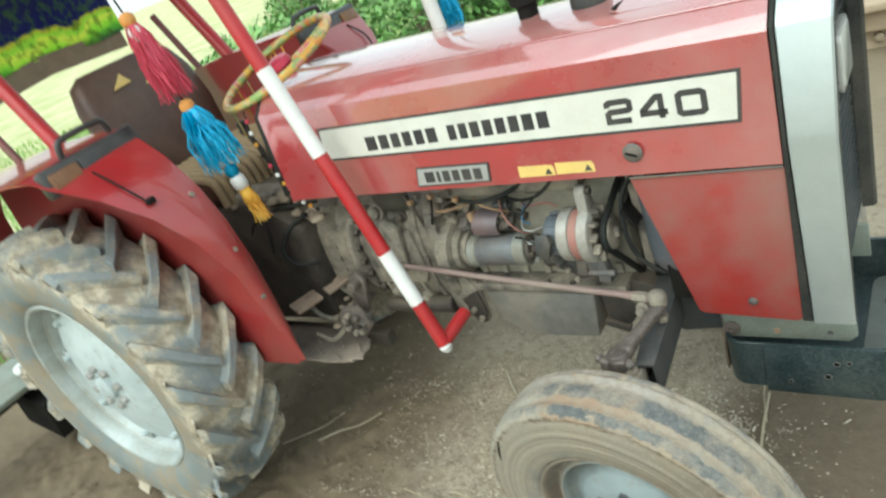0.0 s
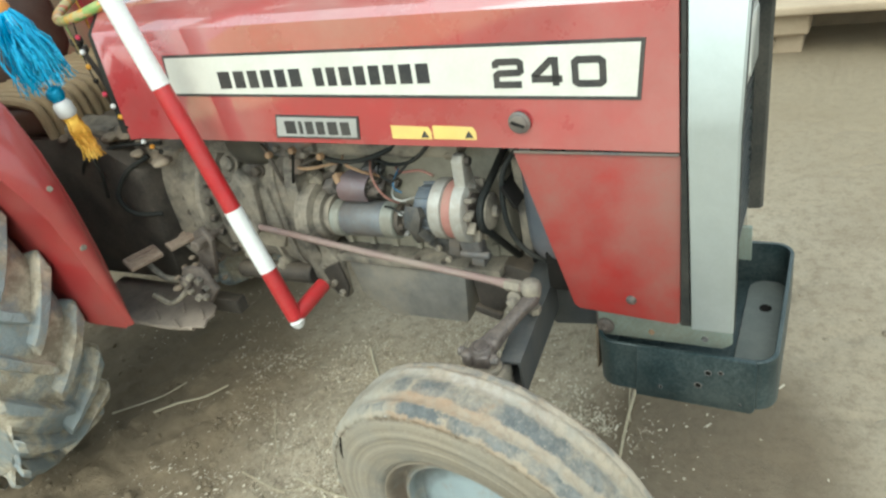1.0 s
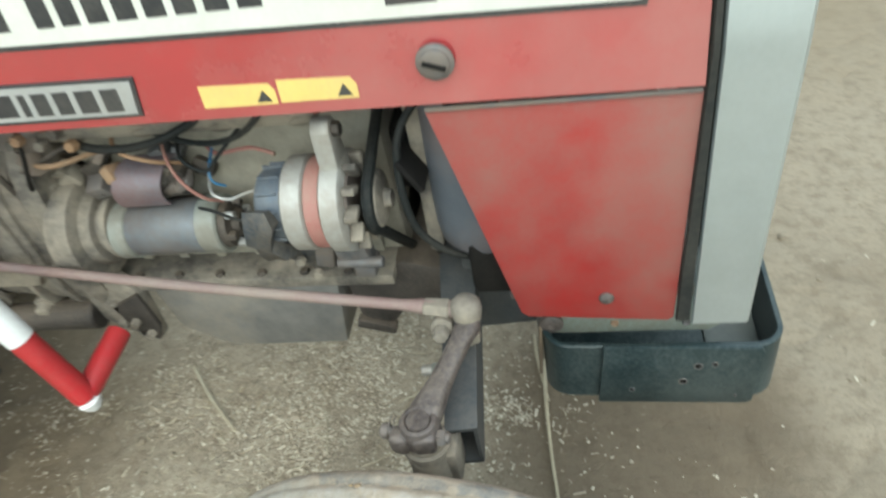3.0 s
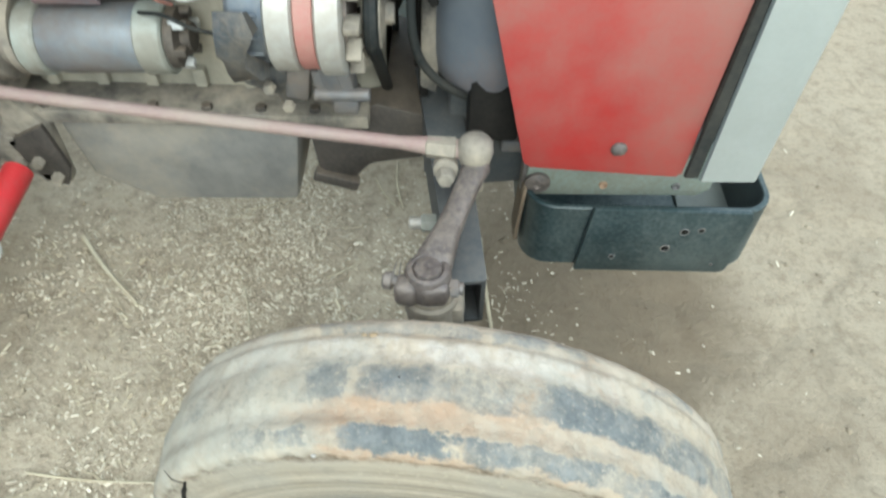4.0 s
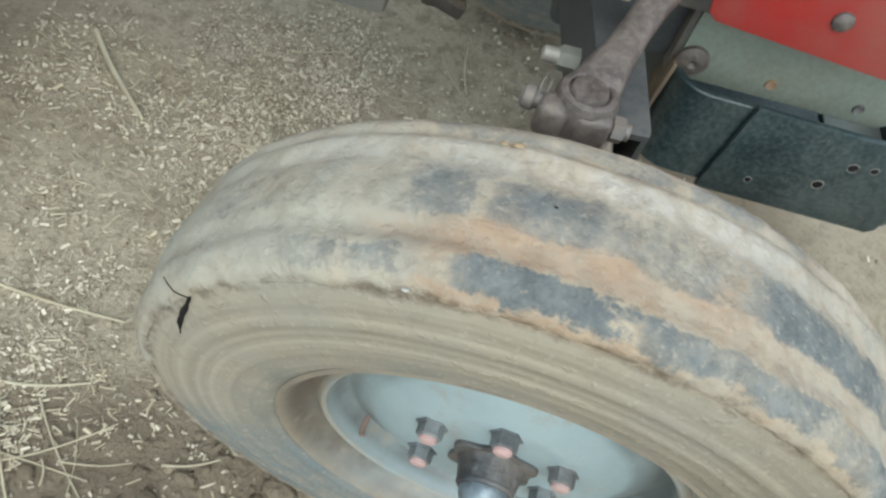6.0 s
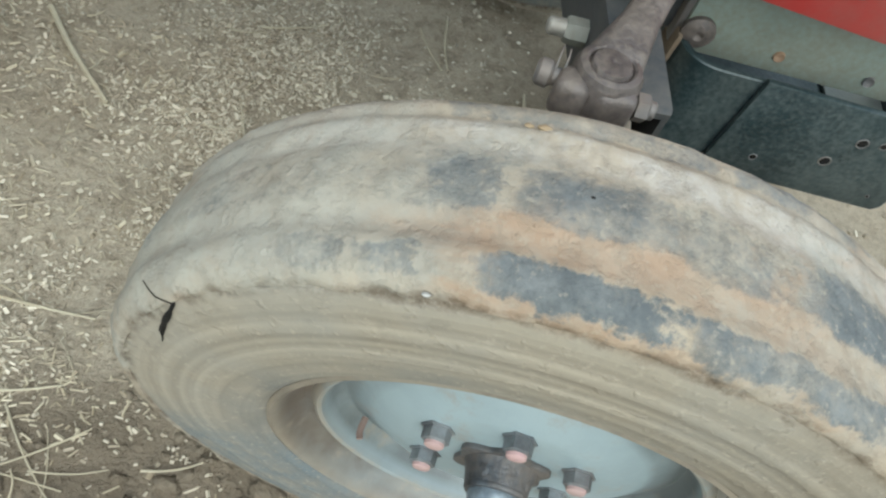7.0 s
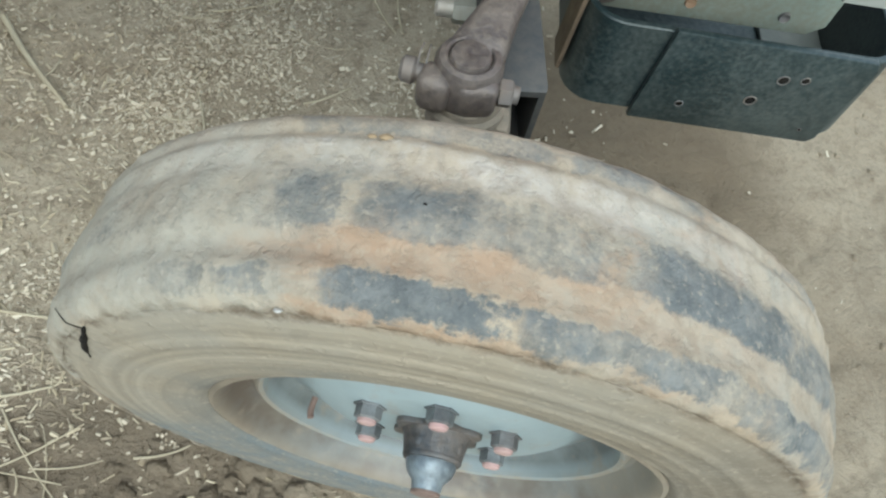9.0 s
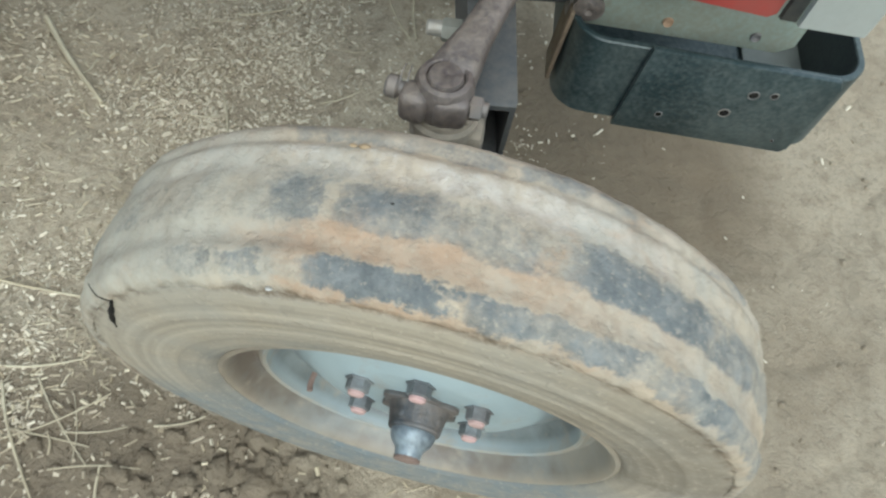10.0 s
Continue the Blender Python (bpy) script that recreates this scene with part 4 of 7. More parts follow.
bm = bm_new()
prism(bm, rounded(0.084, 0.042, 0.436, 2 * C - 0.012, 0.042), 0.410, 0.416, "z")
part("tray_floor", bm, tray_paint, tray)
bm = bm_new()
prism(bm, rounded(0.345, 0.048, 0.431, 2 * C - 0.018, 0.036), 0.4165, 0.424, "z", 0.003)
part("settled_dust", bm, tray_dusty, tray, "grey dust lying in the tray")
bm = bm_new()
turned(bm, (0.39, 0.35, 0.4245), (0, 0, 1), [(0, 0.014), (0.0015, 0.013), (0.0016, 0.001)], 14)
part("drain_hole", bm, dark, tray)
bm = bm_new()
prism(bm, [(0.164, 0.399), (0.394, 0.399), (0.402, 0.407), (0.406, 0.525), (0.400, 0.537), (0.173, 0.539)], 0.0265, 0.0355, "y", 0.002)
face = part("face_plate", bm, tray_paint, tray, "thicker bolted face plate")
for x, z, r in ((0.217, 0.434, 0.0050), (0.294, 0.456, 0.0075), (0.314, 0.494, 0.0072), (0.338, 0.498, 0.0055), (0.375, 0.420, 0.0025)):
    bm = bm_new()
    turned(bm, (x, 0.0268, z), (0, -1, 0), [(0, r * 1.05), (0.0010, r * 0.98), (0.0012, r * 0.85), (-0.001, r * 0.75)], 14, False)
    part("plate_hole", bm, iron_grey, face)
    bm = bm_new()
    turned(bm, (x, 0.0266, z), (0, -1, 0), [(0, r * 0.8), (0.0003, r * 0.7)], 12)
    part("hole_dark", bm, dark, face)

# ---- wheels ----


def ring_shape(bm, prof, seg=72, wob=None):
    """A closed ring from a closed profile of (radius, y) round the y axis."""
    rings = []
    for k, (r, y) in enumerate(prof):
        ring = []
        for i in range(seg):
            a = 2 * math.pi * i / seg
            dr, dy = wob(k, a) if wob else (0.0, 0.0)
            ring.append(((r + dr) * math.cos(a), y + dy, (r + dr) * math.sin(a)))
        rings.append(ring)
    vs = [[bm.verts.new(p) for p in ring] for ring in rings]
    for a, b in zip(vs, vs[1:] + vs[:1]):
        for i in range(seg):
            j = (i + 1) % seg
            bm.faces.new((a[i], a[j], b[j], b[i]))
    return bm


def front_tyre_profile():
    """Points (radius, y) from the outer bead over the tread to the inner bead; the outer side is flat, the shoulder square."""
    out = [(0.198, -0.058), (0.201, -0.068), (0.206, -0.0765), (0.212, -0.0815), (0.217, -0.0835), (0.2205, -0.0828), (0.224, -0.0842), (0.234, -0.0850), (0.246, -0.0858), (0.2495, -0.0868), (0.253, -0.0858), (0.264, -0.0866), (0.276, -0.0866), (0.2795, -0.0876), (0.283, -0.0864), (0.294, -0.0855), (0.303, -0.0845), (0.3105, -0.0832), (0.3165, -0.0818), (0.3205, -0.0806)]
    edge_pts = [(0.3215, -0.0822), (0.3255, -0.0822), (0.3300, -0.0800), (0.3338, -0.0768), (0.3366, -0.0728), (0.3386, -0.0680)]
    tread = [(0.3400, -0.0630), (0.3404, -0.0585), (0.3399, -0.0550), (0.3393, -0.0515), (0.3393, -0.0470), (0.3398, -0.0425), (0.3410, -0.0385), (0.3422, -0.0345), (0.3432, -0.0280), (0.3437, -0.0200), (0.3438, -0.0110), (0.3435, -0.0030), (0.3427, 0.0030), (0.3416, 0.0070), (0.3411, 0.0110), (0.3411, 0.0160), (0.3413, 0.0215), (0.3416, 0.0270), (0.3406, 0.0310), (0.3388, 0.0335), (0.3380, 0.0365), (0.3384, 0.0400), (0.3388, 0.0440), (0.3370, 0.0495), (0.3320, 0.0550), (0.3245, 0.0595)]
    inn = [(0.310, 0.0640), (0.290, 0.0665), (0.265, 0.0670), (0.240, 0.0650), (0.220, 0.0600), (0.206, 0.0530), (0.198, 0.0400), (0.196, 0.0100), (0.196, -0.0400)]
    return out + edge_pts + tread + inn, len(out), len(out) + len(edge_pts), len(out) + len(edge_pts) + len(tread)


def tyre_wear(prof, k0, k1, k2):
    """How far each point of the tyre is pushed out and sideways: a broken crust of mud on the shoulder, crumbs and worn ribs on the tread."""
    def push(k, a):
        c, q = math.cos(a), math.sin(a)
        y = prof[k][1]
        dr = 0.0012 * noise.noise(Vector((c * 5, q * 5, y * 40)))
        dy = 0.0
        bead = max(0.0, min(1.0, (0.30 - prof[k][0]) / 0.09))
        dr += bead * (0.010 * c + 0.006 * q + 0.0035)
        if k0 - 4 <= k < k1:
            n = noise.fractal(Vector((c * 16, q * 16, y * 60)), 1.0, 2.0, 4)
            gap = max(0.0, noise.noise(Vector((c * 4.5, q * 4.5, 3.0))) + 0.25)
            if k >= k0:
                dy = -0.0022 * n + 0.0022 * gap * (k < k0 + 2)
                dr += -0.0026 * n * (k >= k0 + 2) - 0.0020 * gap * (k < k0 + 3)
            else:
                dy = 0.0010 * n
        elif k1 <= k < k2:
            dr += 0.0012 * noise.fractal(Vector((c * 14, q * 14, y * 55)), 1.0, 2.0, 4)
            cake = noise.noise(Vector((c * 9, q * 9, y * 30 + 7))) + 0.6 * noise.noise(Vector((c * 26, q * 26, y * 90)))
            dr += 0.0030 * max(0.0, min(0.6, cake - 0.10)) + 0.0012 * max(0.0, noise.noise(Vector((c * 46, q * 46, y * 150))) - 0.15)
        return dr, dy
    return push


def on_tyre(deg, r, y, out=0.0008):
    """A point of the wheel's own space by angle, radius and offset, a little proud of the surface."""
    return Vector(((r + out) * math.cos(radians(deg)), y - out, (r + out) * math.sin(radians(deg))))


TYRE_AT, TYRE_SIZE = (-0.010, 0.0, -0.006), (1.017, 1.0, 1.017)


def front_wheel(at, yaw, flip=1):
    prof, k0, k1, k2 = front_tyre_profile()
    bm = bm_new()
    rim = [(0.210, -0.068), (0.2145, -0.0735), (0.2140, -0.0780), (0.2095, -0.0795), (0.2055, -0.0765), (0.2010, -0.0680), (0.1960, -0.0560), (0.1890, -0.0480), (0.1825, -0.0475), (0.1790, -0.0530), (0.1750, -0.0555), (0.1715, -0.0530), (0.1690, -0.0420), (0.1650, -0.0300), (0.1590, -0.0235), (0.1540, -0.0240), (0.1490, -0.0280),
           (0.1400, -0.0310), (0.1250, -0.0400), (0.1080, -0.0480), (0.0900, -0.0525), (0.0850, -0.0535), (0.030, -0.0535), (0.030, -0.0475), (0.085, -0.0475), (0.108, -0.0420), (0.126, -0.032), (0.146, -0.012), (0.170, 0.004), (0.184, 0.02), (0.196, 0.032), (0.206, 0.042), (0.209, 0.046), (0.204, 0.040), (0.196, 0.02), (0.190, -0.02), (0.204, -0.06)]
    ring_shape(bm, rim, 96)
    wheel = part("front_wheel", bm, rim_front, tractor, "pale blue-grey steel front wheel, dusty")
    wheel.rotation_euler = (radians(2.35), 0, radians(yaw + (180 if flip < 0 else 0)))
    wheel.location = Vector(at) + wheel.rotation_euler.to_matrix() @ Vector((0.016, 0, 0))
    bm = bm_new()
    ring_shape(bm, prof, 360 if flip > 0 else 120, tyre_wear(prof, k0, k1, k2))
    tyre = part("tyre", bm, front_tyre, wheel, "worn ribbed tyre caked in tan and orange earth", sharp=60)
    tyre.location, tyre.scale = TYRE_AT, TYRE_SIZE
    # dark greasy flange, square hub body, pale cap with a rusty end
    bm = bm_new()
    flange = []
    for i in range(72):
        t = 2 * math.pi * i / 72
        r = 0.042 + 0.004 * math.cos(6 * (t - radians(29)))
        flange.append((r * math.cos(t), r * math.sin(t)))
    prism(bm, flange, -0.0585, -0.0530, "y", 0.0012)
    part("hub_flange", bm, grease, wheel, "black greasy hub flange")
    bm = bm_new()
    box(bm, (0, -0.068, 0), (0.052, 0.026, 0.050), (0, 8, 0), 0.011, 3)
    turned(bm, (0, -0.056, 0), (0, -1, 0), [(0, 0.035), (0.006, 0.032), (0.018, 0.0295), (0.024, 0.0285)], 28)
    part("hub", bm, grease, wheel, "black greasy hub")
    bm = bm_new()
    turned(bm, (0, -0.0795, 0), (0, -1, 0), [(0, 0.0285), (0.002, 0.0288), (0.0045, 0.0275), (0.005, 0.0245)], 28)
    part("cap_seat", bm, grease, wheel)
    bm = bm_new()
    turned(bm, (0, -0.084, 0), (0, -1, 0), [(0, 0.0240), (0.004, 0.0243), (0.011, 0.0220), (0.016, 0.0180), (0.019, 0.0150), (0.0265, 0.0140), (0.0280, 0.0132)], 28)
    part("grease_cap", bm, cap_blue, wheel, "scuffed blue-grey grease cap")
    bm = bm_new()
    turned(bm, (0, -0.1118, 0), (0, -1, 0), [(0, 0.0142), (0.003, 0.0140), (0.004, 0.009)], 20)
    part("cap_end", bm, rust_brown, wheel)
    for i in range(6):
        a = radians(60 * i + 31)
        x, z = 0.0735 * math.cos(a) - 0.003, 0.0735 * math.sin(a)
        bm = bm_new()
        turned(bm, (x, -0.053, z), (0, -1, 0), [(0, 0.0155), (0.002, 0.0155), (0.0022, 0.0128), (0.0125, 0.0126), (0.0140, 0.0105)], 6)
        part("wheel_nut", bm, nut_dark, wheel)
        bm = bm_new()
        turned(bm, (x, -0.0668, z), (0, -1, 0), [(0, 0.0090), (0.0030, 0.0086), (0.0042, 0.0068)], 14)
        part("stud_end", bm, nut_pink, wheel)
    bm = bm_new()
    tube(bm, [(-0.130, -0.032, -0.066), (-0.131, -0.046, -0.067), (-0.129, -0.054, -0.066)], 0.0034, 8)
    part("valve", bm, rust_brown, wheel)
    return wheel


wheel_r = front_wheel((-0.0417, -0.3261, 0.375), -5.88)
wheel_l = front_wheel((-0.050, 2 * C + 0.330, 0.375), -8.7, -1)
bm = bm_new()
tube(bm, [on_tyre(*p) for p in ((143.0, 0.3200, -0.0815), (145.5, 0.3150, -0.0826), (148.5, 0.3105, -0.0836), (151.5, 0.3060, -0.0843), (155.2, 0.2990, -0.0852))], lambda s: 0.0005 + 0.0021 * math.sin(math.pi * s) + 0.0005 * math.sin(s * 19), 6, 3)
tube(bm, [on_tyre(*p) for p in ((143.4, 0.3195, -0.0820), (145.0, 0.3290, -0.0805), (147.0, 0.3380, -0.0705))], lambda s: 0.0006 - 0.0003 * s, 6, 2)
cut = part("tyre_cut", bm, dark, wheel_r, "short black cut in the tyre's shoulder")
cut.location, cut.scale = TYRE_AT, TYRE_SIZE
for deg_at, r_at, y_at, m, k in ((109.2, 0.3262, -0.0808, cream, 0.42), (102.3, 0.3395, 0.0330, stripe_cloth, 0.7), (104.0, 0.3390, 0.0338, stripe_cloth, 0.45), (96.9, 0.3440, -0.0122, dark, 0.2)):
    bm = bm_new()
    bmesh.ops.create_icosphere(bm, subdivisions=2, radius=0.0048 * k)
    for v in bm.verts:
        v.co *= 1 + 0.35 * noise.noise(v.co * 400 + Vector((deg_at, 0, 0)))
        v.co = on_tyre(deg_at, r_at, y_at) + Vector((v.co.x * 1.4, v.co.y * 0.8, v.co.z * 0.5))
    crumb = part("crumb", bm, m, wheel_r)
    crumb.location, crumb.scale = TYRE_AT, TYRE_SIZE


def lug(bm, phi0, s, R0):
    """One bar of the tread, from the middle line out over the shoulder and down to the sidewall."""
    rows = []
    for k in range(7):
        t = k / 6
        y = -0.012 + 0.160 * t
        base = R0 - 0.010 * (y / 0.15) ** 2 - 0.028 * (abs(y) / 0.15) ** 4
        rows.append((t, y, base - 0.014, y, R0 + 0.036 - 0.016 * (abs(y) / 0.15) ** 2))
    rows += [(1.04, 0.130, 0.54, 0.160, 0.588), (1.06, 0.130, 0.53, 0.156, 0.568), (1.07, 0.130, 0.52, 0.146, 0.552)]
    rings = []
    for t, yb, rb, yt, rt in rows:
        w = 0.019 + 0.013 * t
        phi = phi0 + 0.30 * t ** 1.15
        j = 0.008 * noise.noise(Vector((phi0 * 9, t * 4, s * 3)))
        ring = []
        for dw, r, y in ((-w * 1.45, rb, yb), (-w * 1.05, rt - 0.006, yt), (-w * 0.85, rt + j, yt), (w * 0.85, rt + j, yt), (w * 1.05, rt - 0.006, yt), (w * 1.45, rb, yb)):
            a = phi + dw / R0 * 0.9
            ring.append((r * math.cos(a), s * y, r * math.sin(a)))
        rings.append(ring)
    return loft(bm, rings)


def rear_wheel(at, flip=1):
    bm = bm_new()
    rim = [(0.378, -0.112), (0.384, -0.122), (0.378, -0.128), (0.368, -0.124), (0.358, -0.105), (0.352, -0.075), (0.338, -0.065), (0.330, -0.040), (0.322, -0.030), (0.310, -0.030), (0.306, -0.050), (0.29, -0.058), (0.24, -0.070), (0.16, -0.092), (0.12, -0.098), (0.02, -0.098),
           (0.02, -0.09), (0.16, -0.084), (0.29, -0.05), (0.30, -0.02), (0.32, 0.0), (0.34, 0.05), (0.37, 0.11), (0.384, 0.122), (0.376, 0.11), (0.35, 0.02), (0.352, -0.05)]
    ring_shape(bm, rim, 80)
    wheel = part("rear_wheel", bm, rim_rear, tractor, "large pale grey steel rear wheel")
    wheel.location, wheel.rotation_euler, wheel.scale = at, (0, 0, radians(180 if flip < 0 else 0)), (0.955, 0.955, 0.955)
    bm = bm_new()
    R0 = 0.585
    half = [(0.372, -0.105), (0.385, -0.122), (0.410, -0.137), (0.440, -0.146), (0.475, -0.150), (0.510, -0.149), (0.535, -0.145), (0.550, -0.135), (0.562, -0.118), (0.573, -0.09), (0.580, -0.05), (0.584, 0.0)]
    prof = half + [(r, -y) for r, y in half[-2::-1]]
    ring_shape(bm, prof, 96, lambda k, a: (0.003 * noise.noise(Vector((math.cos(a) * 7, math.sin(a) * 7, k * 0.5))), 0.0))
    part("tyre", bm, rear_tyre, wheel, "muddy lugged tyre", sharp=40)
    for i in range(42):
        bm = bm_new()
        lug(bm, 2 * math.pi * (i // 2 + 0.5 * (i % 2)) / 21, 1 - 2 * (i % 2), R0)
        part("lug", bm, rear_tyre, wheel)
    for i in range(8):
        a = radians(45 * i + 10)
        bm = bm_new()
        hexnut(bm, (0.085 * math.cos(a), -0.097, 0.085 * math.sin(a)), (0, -1, 0), 0.016, 0.02)
        part("wheel_nut", bm, badge_silver, wheel)
    for i in range(8):
        a = radians(45 * i + 30)
        ca, sa = math.cos(a), math.sin(a)
        bm = bm_new()
        box(bm, (0.305 * ca, -0.05, 0.305 * sa), (0.05, 0.02, 0.035), (0, -math.degrees(a), 0), 0.003)
        hexnut(bm, (0.295 * ca, -0.058, 0.295 * sa), (0, -1, 0), 0.013, 0.02)
        part("rim_clamp", bm, rim_rear, wheel)
    bm = bm_new()
    turned(bm, (0, -0.095, 0), (0, -1, 0), [(0, 0.05), (0.02, 0.048), (0.03, 0.03), (0.032, 0.01)], 20)
    part("hub", bm, rim_rear, wheel)
    return wheel


REAR = (-1.862, -0.372, 0.588)
rear_wheel(REAR)
rear_wheel((REAR[0], 2 * C - REAR[1] - 0.10, REAR[2]), -1)
for y0, y1 in ((REAR[1] + 0.06, 0.06), (2 * C - 0.06, 2 * C - REAR[1] - 0.06)):
    bm = bm_new()
    turned(bm, (REAR[0], y0, REAR[2]), (0, 1, 0), [(0, 0.10), (0.04, 0.085), (0.1, 0.08), (abs(y1 - y0) - 0.05, 0.11), (abs(y1 - y0), 0.17)], 24)
    part("axle_housing", bm, iron_dark, tractor)

# ---- front axle and steering ----
for side in (1, -1):
    Y = lambda y: C + side * (y - C)
    bm = bm_new()
    # square tube, open at its outer end
    p0, p1 = Vector((-0.060, Y(0.22), 0.60)), Vector((-0.013, Y(-0.182), 0.597))
    d, u, v = frame_of(p1 - p0)
    up = Vector((0, 0, 1))
    sid = d.cross(up).normalized()
    up = sid.cross(d)
    rows = []
    for s, w, h in ((0.0, 0.030, 0.046), (0.99, 0.021, 0.043), (1.0, 0.020, 0.041), (1.0, 0.015, 0.035), (0.75, 0.015, 0.035)):
        c = p0.lerp(p1, s)
        rows.append([c + sid * a * w + up * b * h for a, b in ((-1, -1), (1, -1), (1, 1), (-1, 1))])
    loft(bm, rows)
    axle = part("front_axle_arm", bm, axle_grey, tractor, "grey square-tube axle arm, open end")
    bm = bm_new()
    cyl(bm, (-0.056, Y(-0.199), 0.65), (-0.050, Y(-0.215), 0.40), 0.027, 0.032, 24, 0.004)
    cyl(bm, (-0.056, Y(-0.199), 0.640), (-0.056, Y(-0.200), 0.628), 0.031, 0.031, 24, 0.003)
    cyl(bm, (-0.056, Y(-0.199), 0.620), (-0.056, Y(-0.200), 0.611), 0.0295, 0.0295, 24, 0.003)
    box(bm, (-0.040, Y(-0.19), 0.592), (0.045, 0.05, 0.07), None, 0.008)
    part("kingpin_boss", bm, iron, axle, "rusty kingpin boss with a flanged collar")
    bm = bm_new()
    cyl(bm, (-0.050, Y(-0.20), 0.405), (-0.050, Y(-0.30), 0.374), 0.05, 0.03, 20, 0.005)
    part("spindle", bm, iron_dark, axle)
    # forged steering arm with split clamp
    bm = bm_new()
    a, b = Vector((-0.058, Y(-0.194), 0.668)), Vector((-0.006, Y(-0.058), 0.700))
    d = (b - a).normalized()
    sid = d.cross(Vector((0, 0, 1))).normalized()
    up = sid.cross(d)
    rows = []
    for s, w, h in ((-0.02, 0.018, 0.010), (0.10, 0.0215, 0.015), (0.22, 0.0185, 0.015), (0.38, 0.0150, 0.0125), (0.6, 0.0135, 0.0115), (0.82, 0.0140, 0.011), (1.0, 0.0170, 0.013), (1.06, 0.012, 0.009)):
        c = a.lerp(b, s)
        rows.append([c + sid * w * math.copysign(abs(math.cos(t)) ** 0.6, math.cos(t)) + up * h * math.copysign(abs(math.sin(t)) ** 0.6, math.sin(t)) + up * 0.0012 * noise.noise(Vector((s * 9, t * 2, 1.0))) for t in [2 * math.pi * (i + 0.5) / 16 for i in range(16)]])
    loft(bm, rows)
    arm = part("steering_arm", bm, iron_plum, tractor, "rusty brown forged steering arm")
    bm = bm_new()
    turned(bm, (-0.059, Y(-0.199), 0.647), (0, 0, 1), [(0, 0.0250), (0.004, 0.0265), (0.030, 0.0255), (0.036, 0.0225), (0.0375, 0.0185), (0.0365, 0.0168), (0.0340, 0.0160), (0.0385, 0.0140), (0.0395, 0.0030), (0.0385, 0.0005)], 28)
    part("clamp_ring", bm, iron_plum, arm)
    # split clamp: two rounded jaws with a saw cut between them, a bolt through both
    for x0, wide, turn in ((-0.0815, 0.025, -14), (-0.0520, 0.031, 8)):
        bm = bm_new()
        box(bm, (x0, Y(-0.2135), 0.6625), (wide, 0.026, 0.032), (0, 0, turn * side), 0.0075, 3)
        part("clamp_jaw", bm, iron_plum, arm)
    bm = bm_new()
    cyl(bm, (-0.098, Y(-0.2035), 0.6655), (-0.020, Y(-0.212), 0.6645), 0.0070, 0.0070, 12, 0.001)
    cyl(bm, (-0.108, Y(-0.2020), 0.6655), (-0.096, Y(-0.2035), 0.6655), 0.0100, 0.0105, 12, 0.0025)
    hexnut(bm, (-0.035, Y(-0.2115), 0.6645), (1, 0, 0), 0.0105, 0.010)
    part("clamp_bolt", bm, iron_grey, arm)
    bm = bm_new()
    tube(bm, [(-0.096, Y(-0.206), 0.673), (-0.095, Y(-0.199), 0.681), (-0.093, Y(-0.190), 0.681)], 0.0007, 6, 3)
    tube(bm, [(-0.090, Y(-0.206), 0.673), (-0.089, Y(-0.199), 0.681), (-0.088, Y(-0.190), 0.680)], 0.0007, 6, 3)
    part("split_pin", bm, iron_grey, arm)
    bm = bm_new()
    turned(bm, (-0.008, Y(-0.050), 0.694), (0, 0, 1), [(0, 0.015), (0.010, 0.019), (0.024, 0.0215), (0.034, 0.0205), (0.041, 0.015), (0.043, 0.007)], 22)
    part("ball_joint", bm, rust_orange if side < 0 else iron, arm, "worn dusty ball joint")
    bm = bm_new()
    hexnut(bm, (-0.008, Y(-0.050), 0.672), (0, 0, -1), 0.014, 0.016)
    part("joint_nut", bm, iron, arm)
    bm = bm_new()
    hexnut(bm, (-0.042, Y(-0.066), 0.696), (0, -1 * side, 0.2), 0.011, 0.018)
    turned(bm, (-0.042, Y(-0.052), 0.696), (0, -1 * side, 0.2), [(0, 0.015), (0.014, 0.015), (0.016, 0.011)], 14)
    part("lock_bolt", bm, iron, arm)
    bm = bm_new()
    tube(bm, [(-0.020, Y(-0.047), 0.715), (-0.4, Y(-0.01), 0.732), (-0.80, Y(0.045), 0.742)], lambda s: 0.012 if s < 0.06 else 0.0082, 12, 10)
    link = part("drag_link", bm, rod_paint, tractor, "long worn reddish steering rod")
    bm = bm_new()
    cyl(bm, (-0.030, Y(-0.047), 0.7155), (-0.066, Y(-0.044), 0.717), 0.0145, 0.013, 6, 0.002)
    part("lock_nut", bm, iron, link)
    bm = bm_new()
    prism(bm, [(-0.83, 0.72), (-0.79, 0.72), (-0.77, 0.86), (-0.81, 0.90), (-0.85, 0.86)], Y(0.05), Y(0.075), "y", 0.004)
    cyl(bm, (-0.81, Y(0.03), 0.742), (-0.81, Y(0.09), 0.742), 0.022, 0.022, 14, 0.003)
    part("drop_arm", bm, iron, link)

# bolt head low on the axle, light primer
bm = bm_new()
hexnut(bm, (-0.052, -0.060, 0.600), (-1, -0.05, 0), 0.0125, 0.020)
stop = part("stop_bolt", bm, band_green, tractor, "pale grey-green steering stop bolt")
bm = bm_new()
cyl(bm, (-0.070, -0.060, 0.600), (-0.088, -0.061, 0.600), 0.0085, 0.0080, 12, 0.002)
part("bolt_tip", bm, cream, stop)
# front casting
bm = bm_new()
prism(bm, [(-0.040, 0.50), (0.11, 0.52), (0.11, 0.62), (0.03, 0.70), (-0.040, 0.70)], 0.10, 2 * C - 0.10, "y", 0.012)
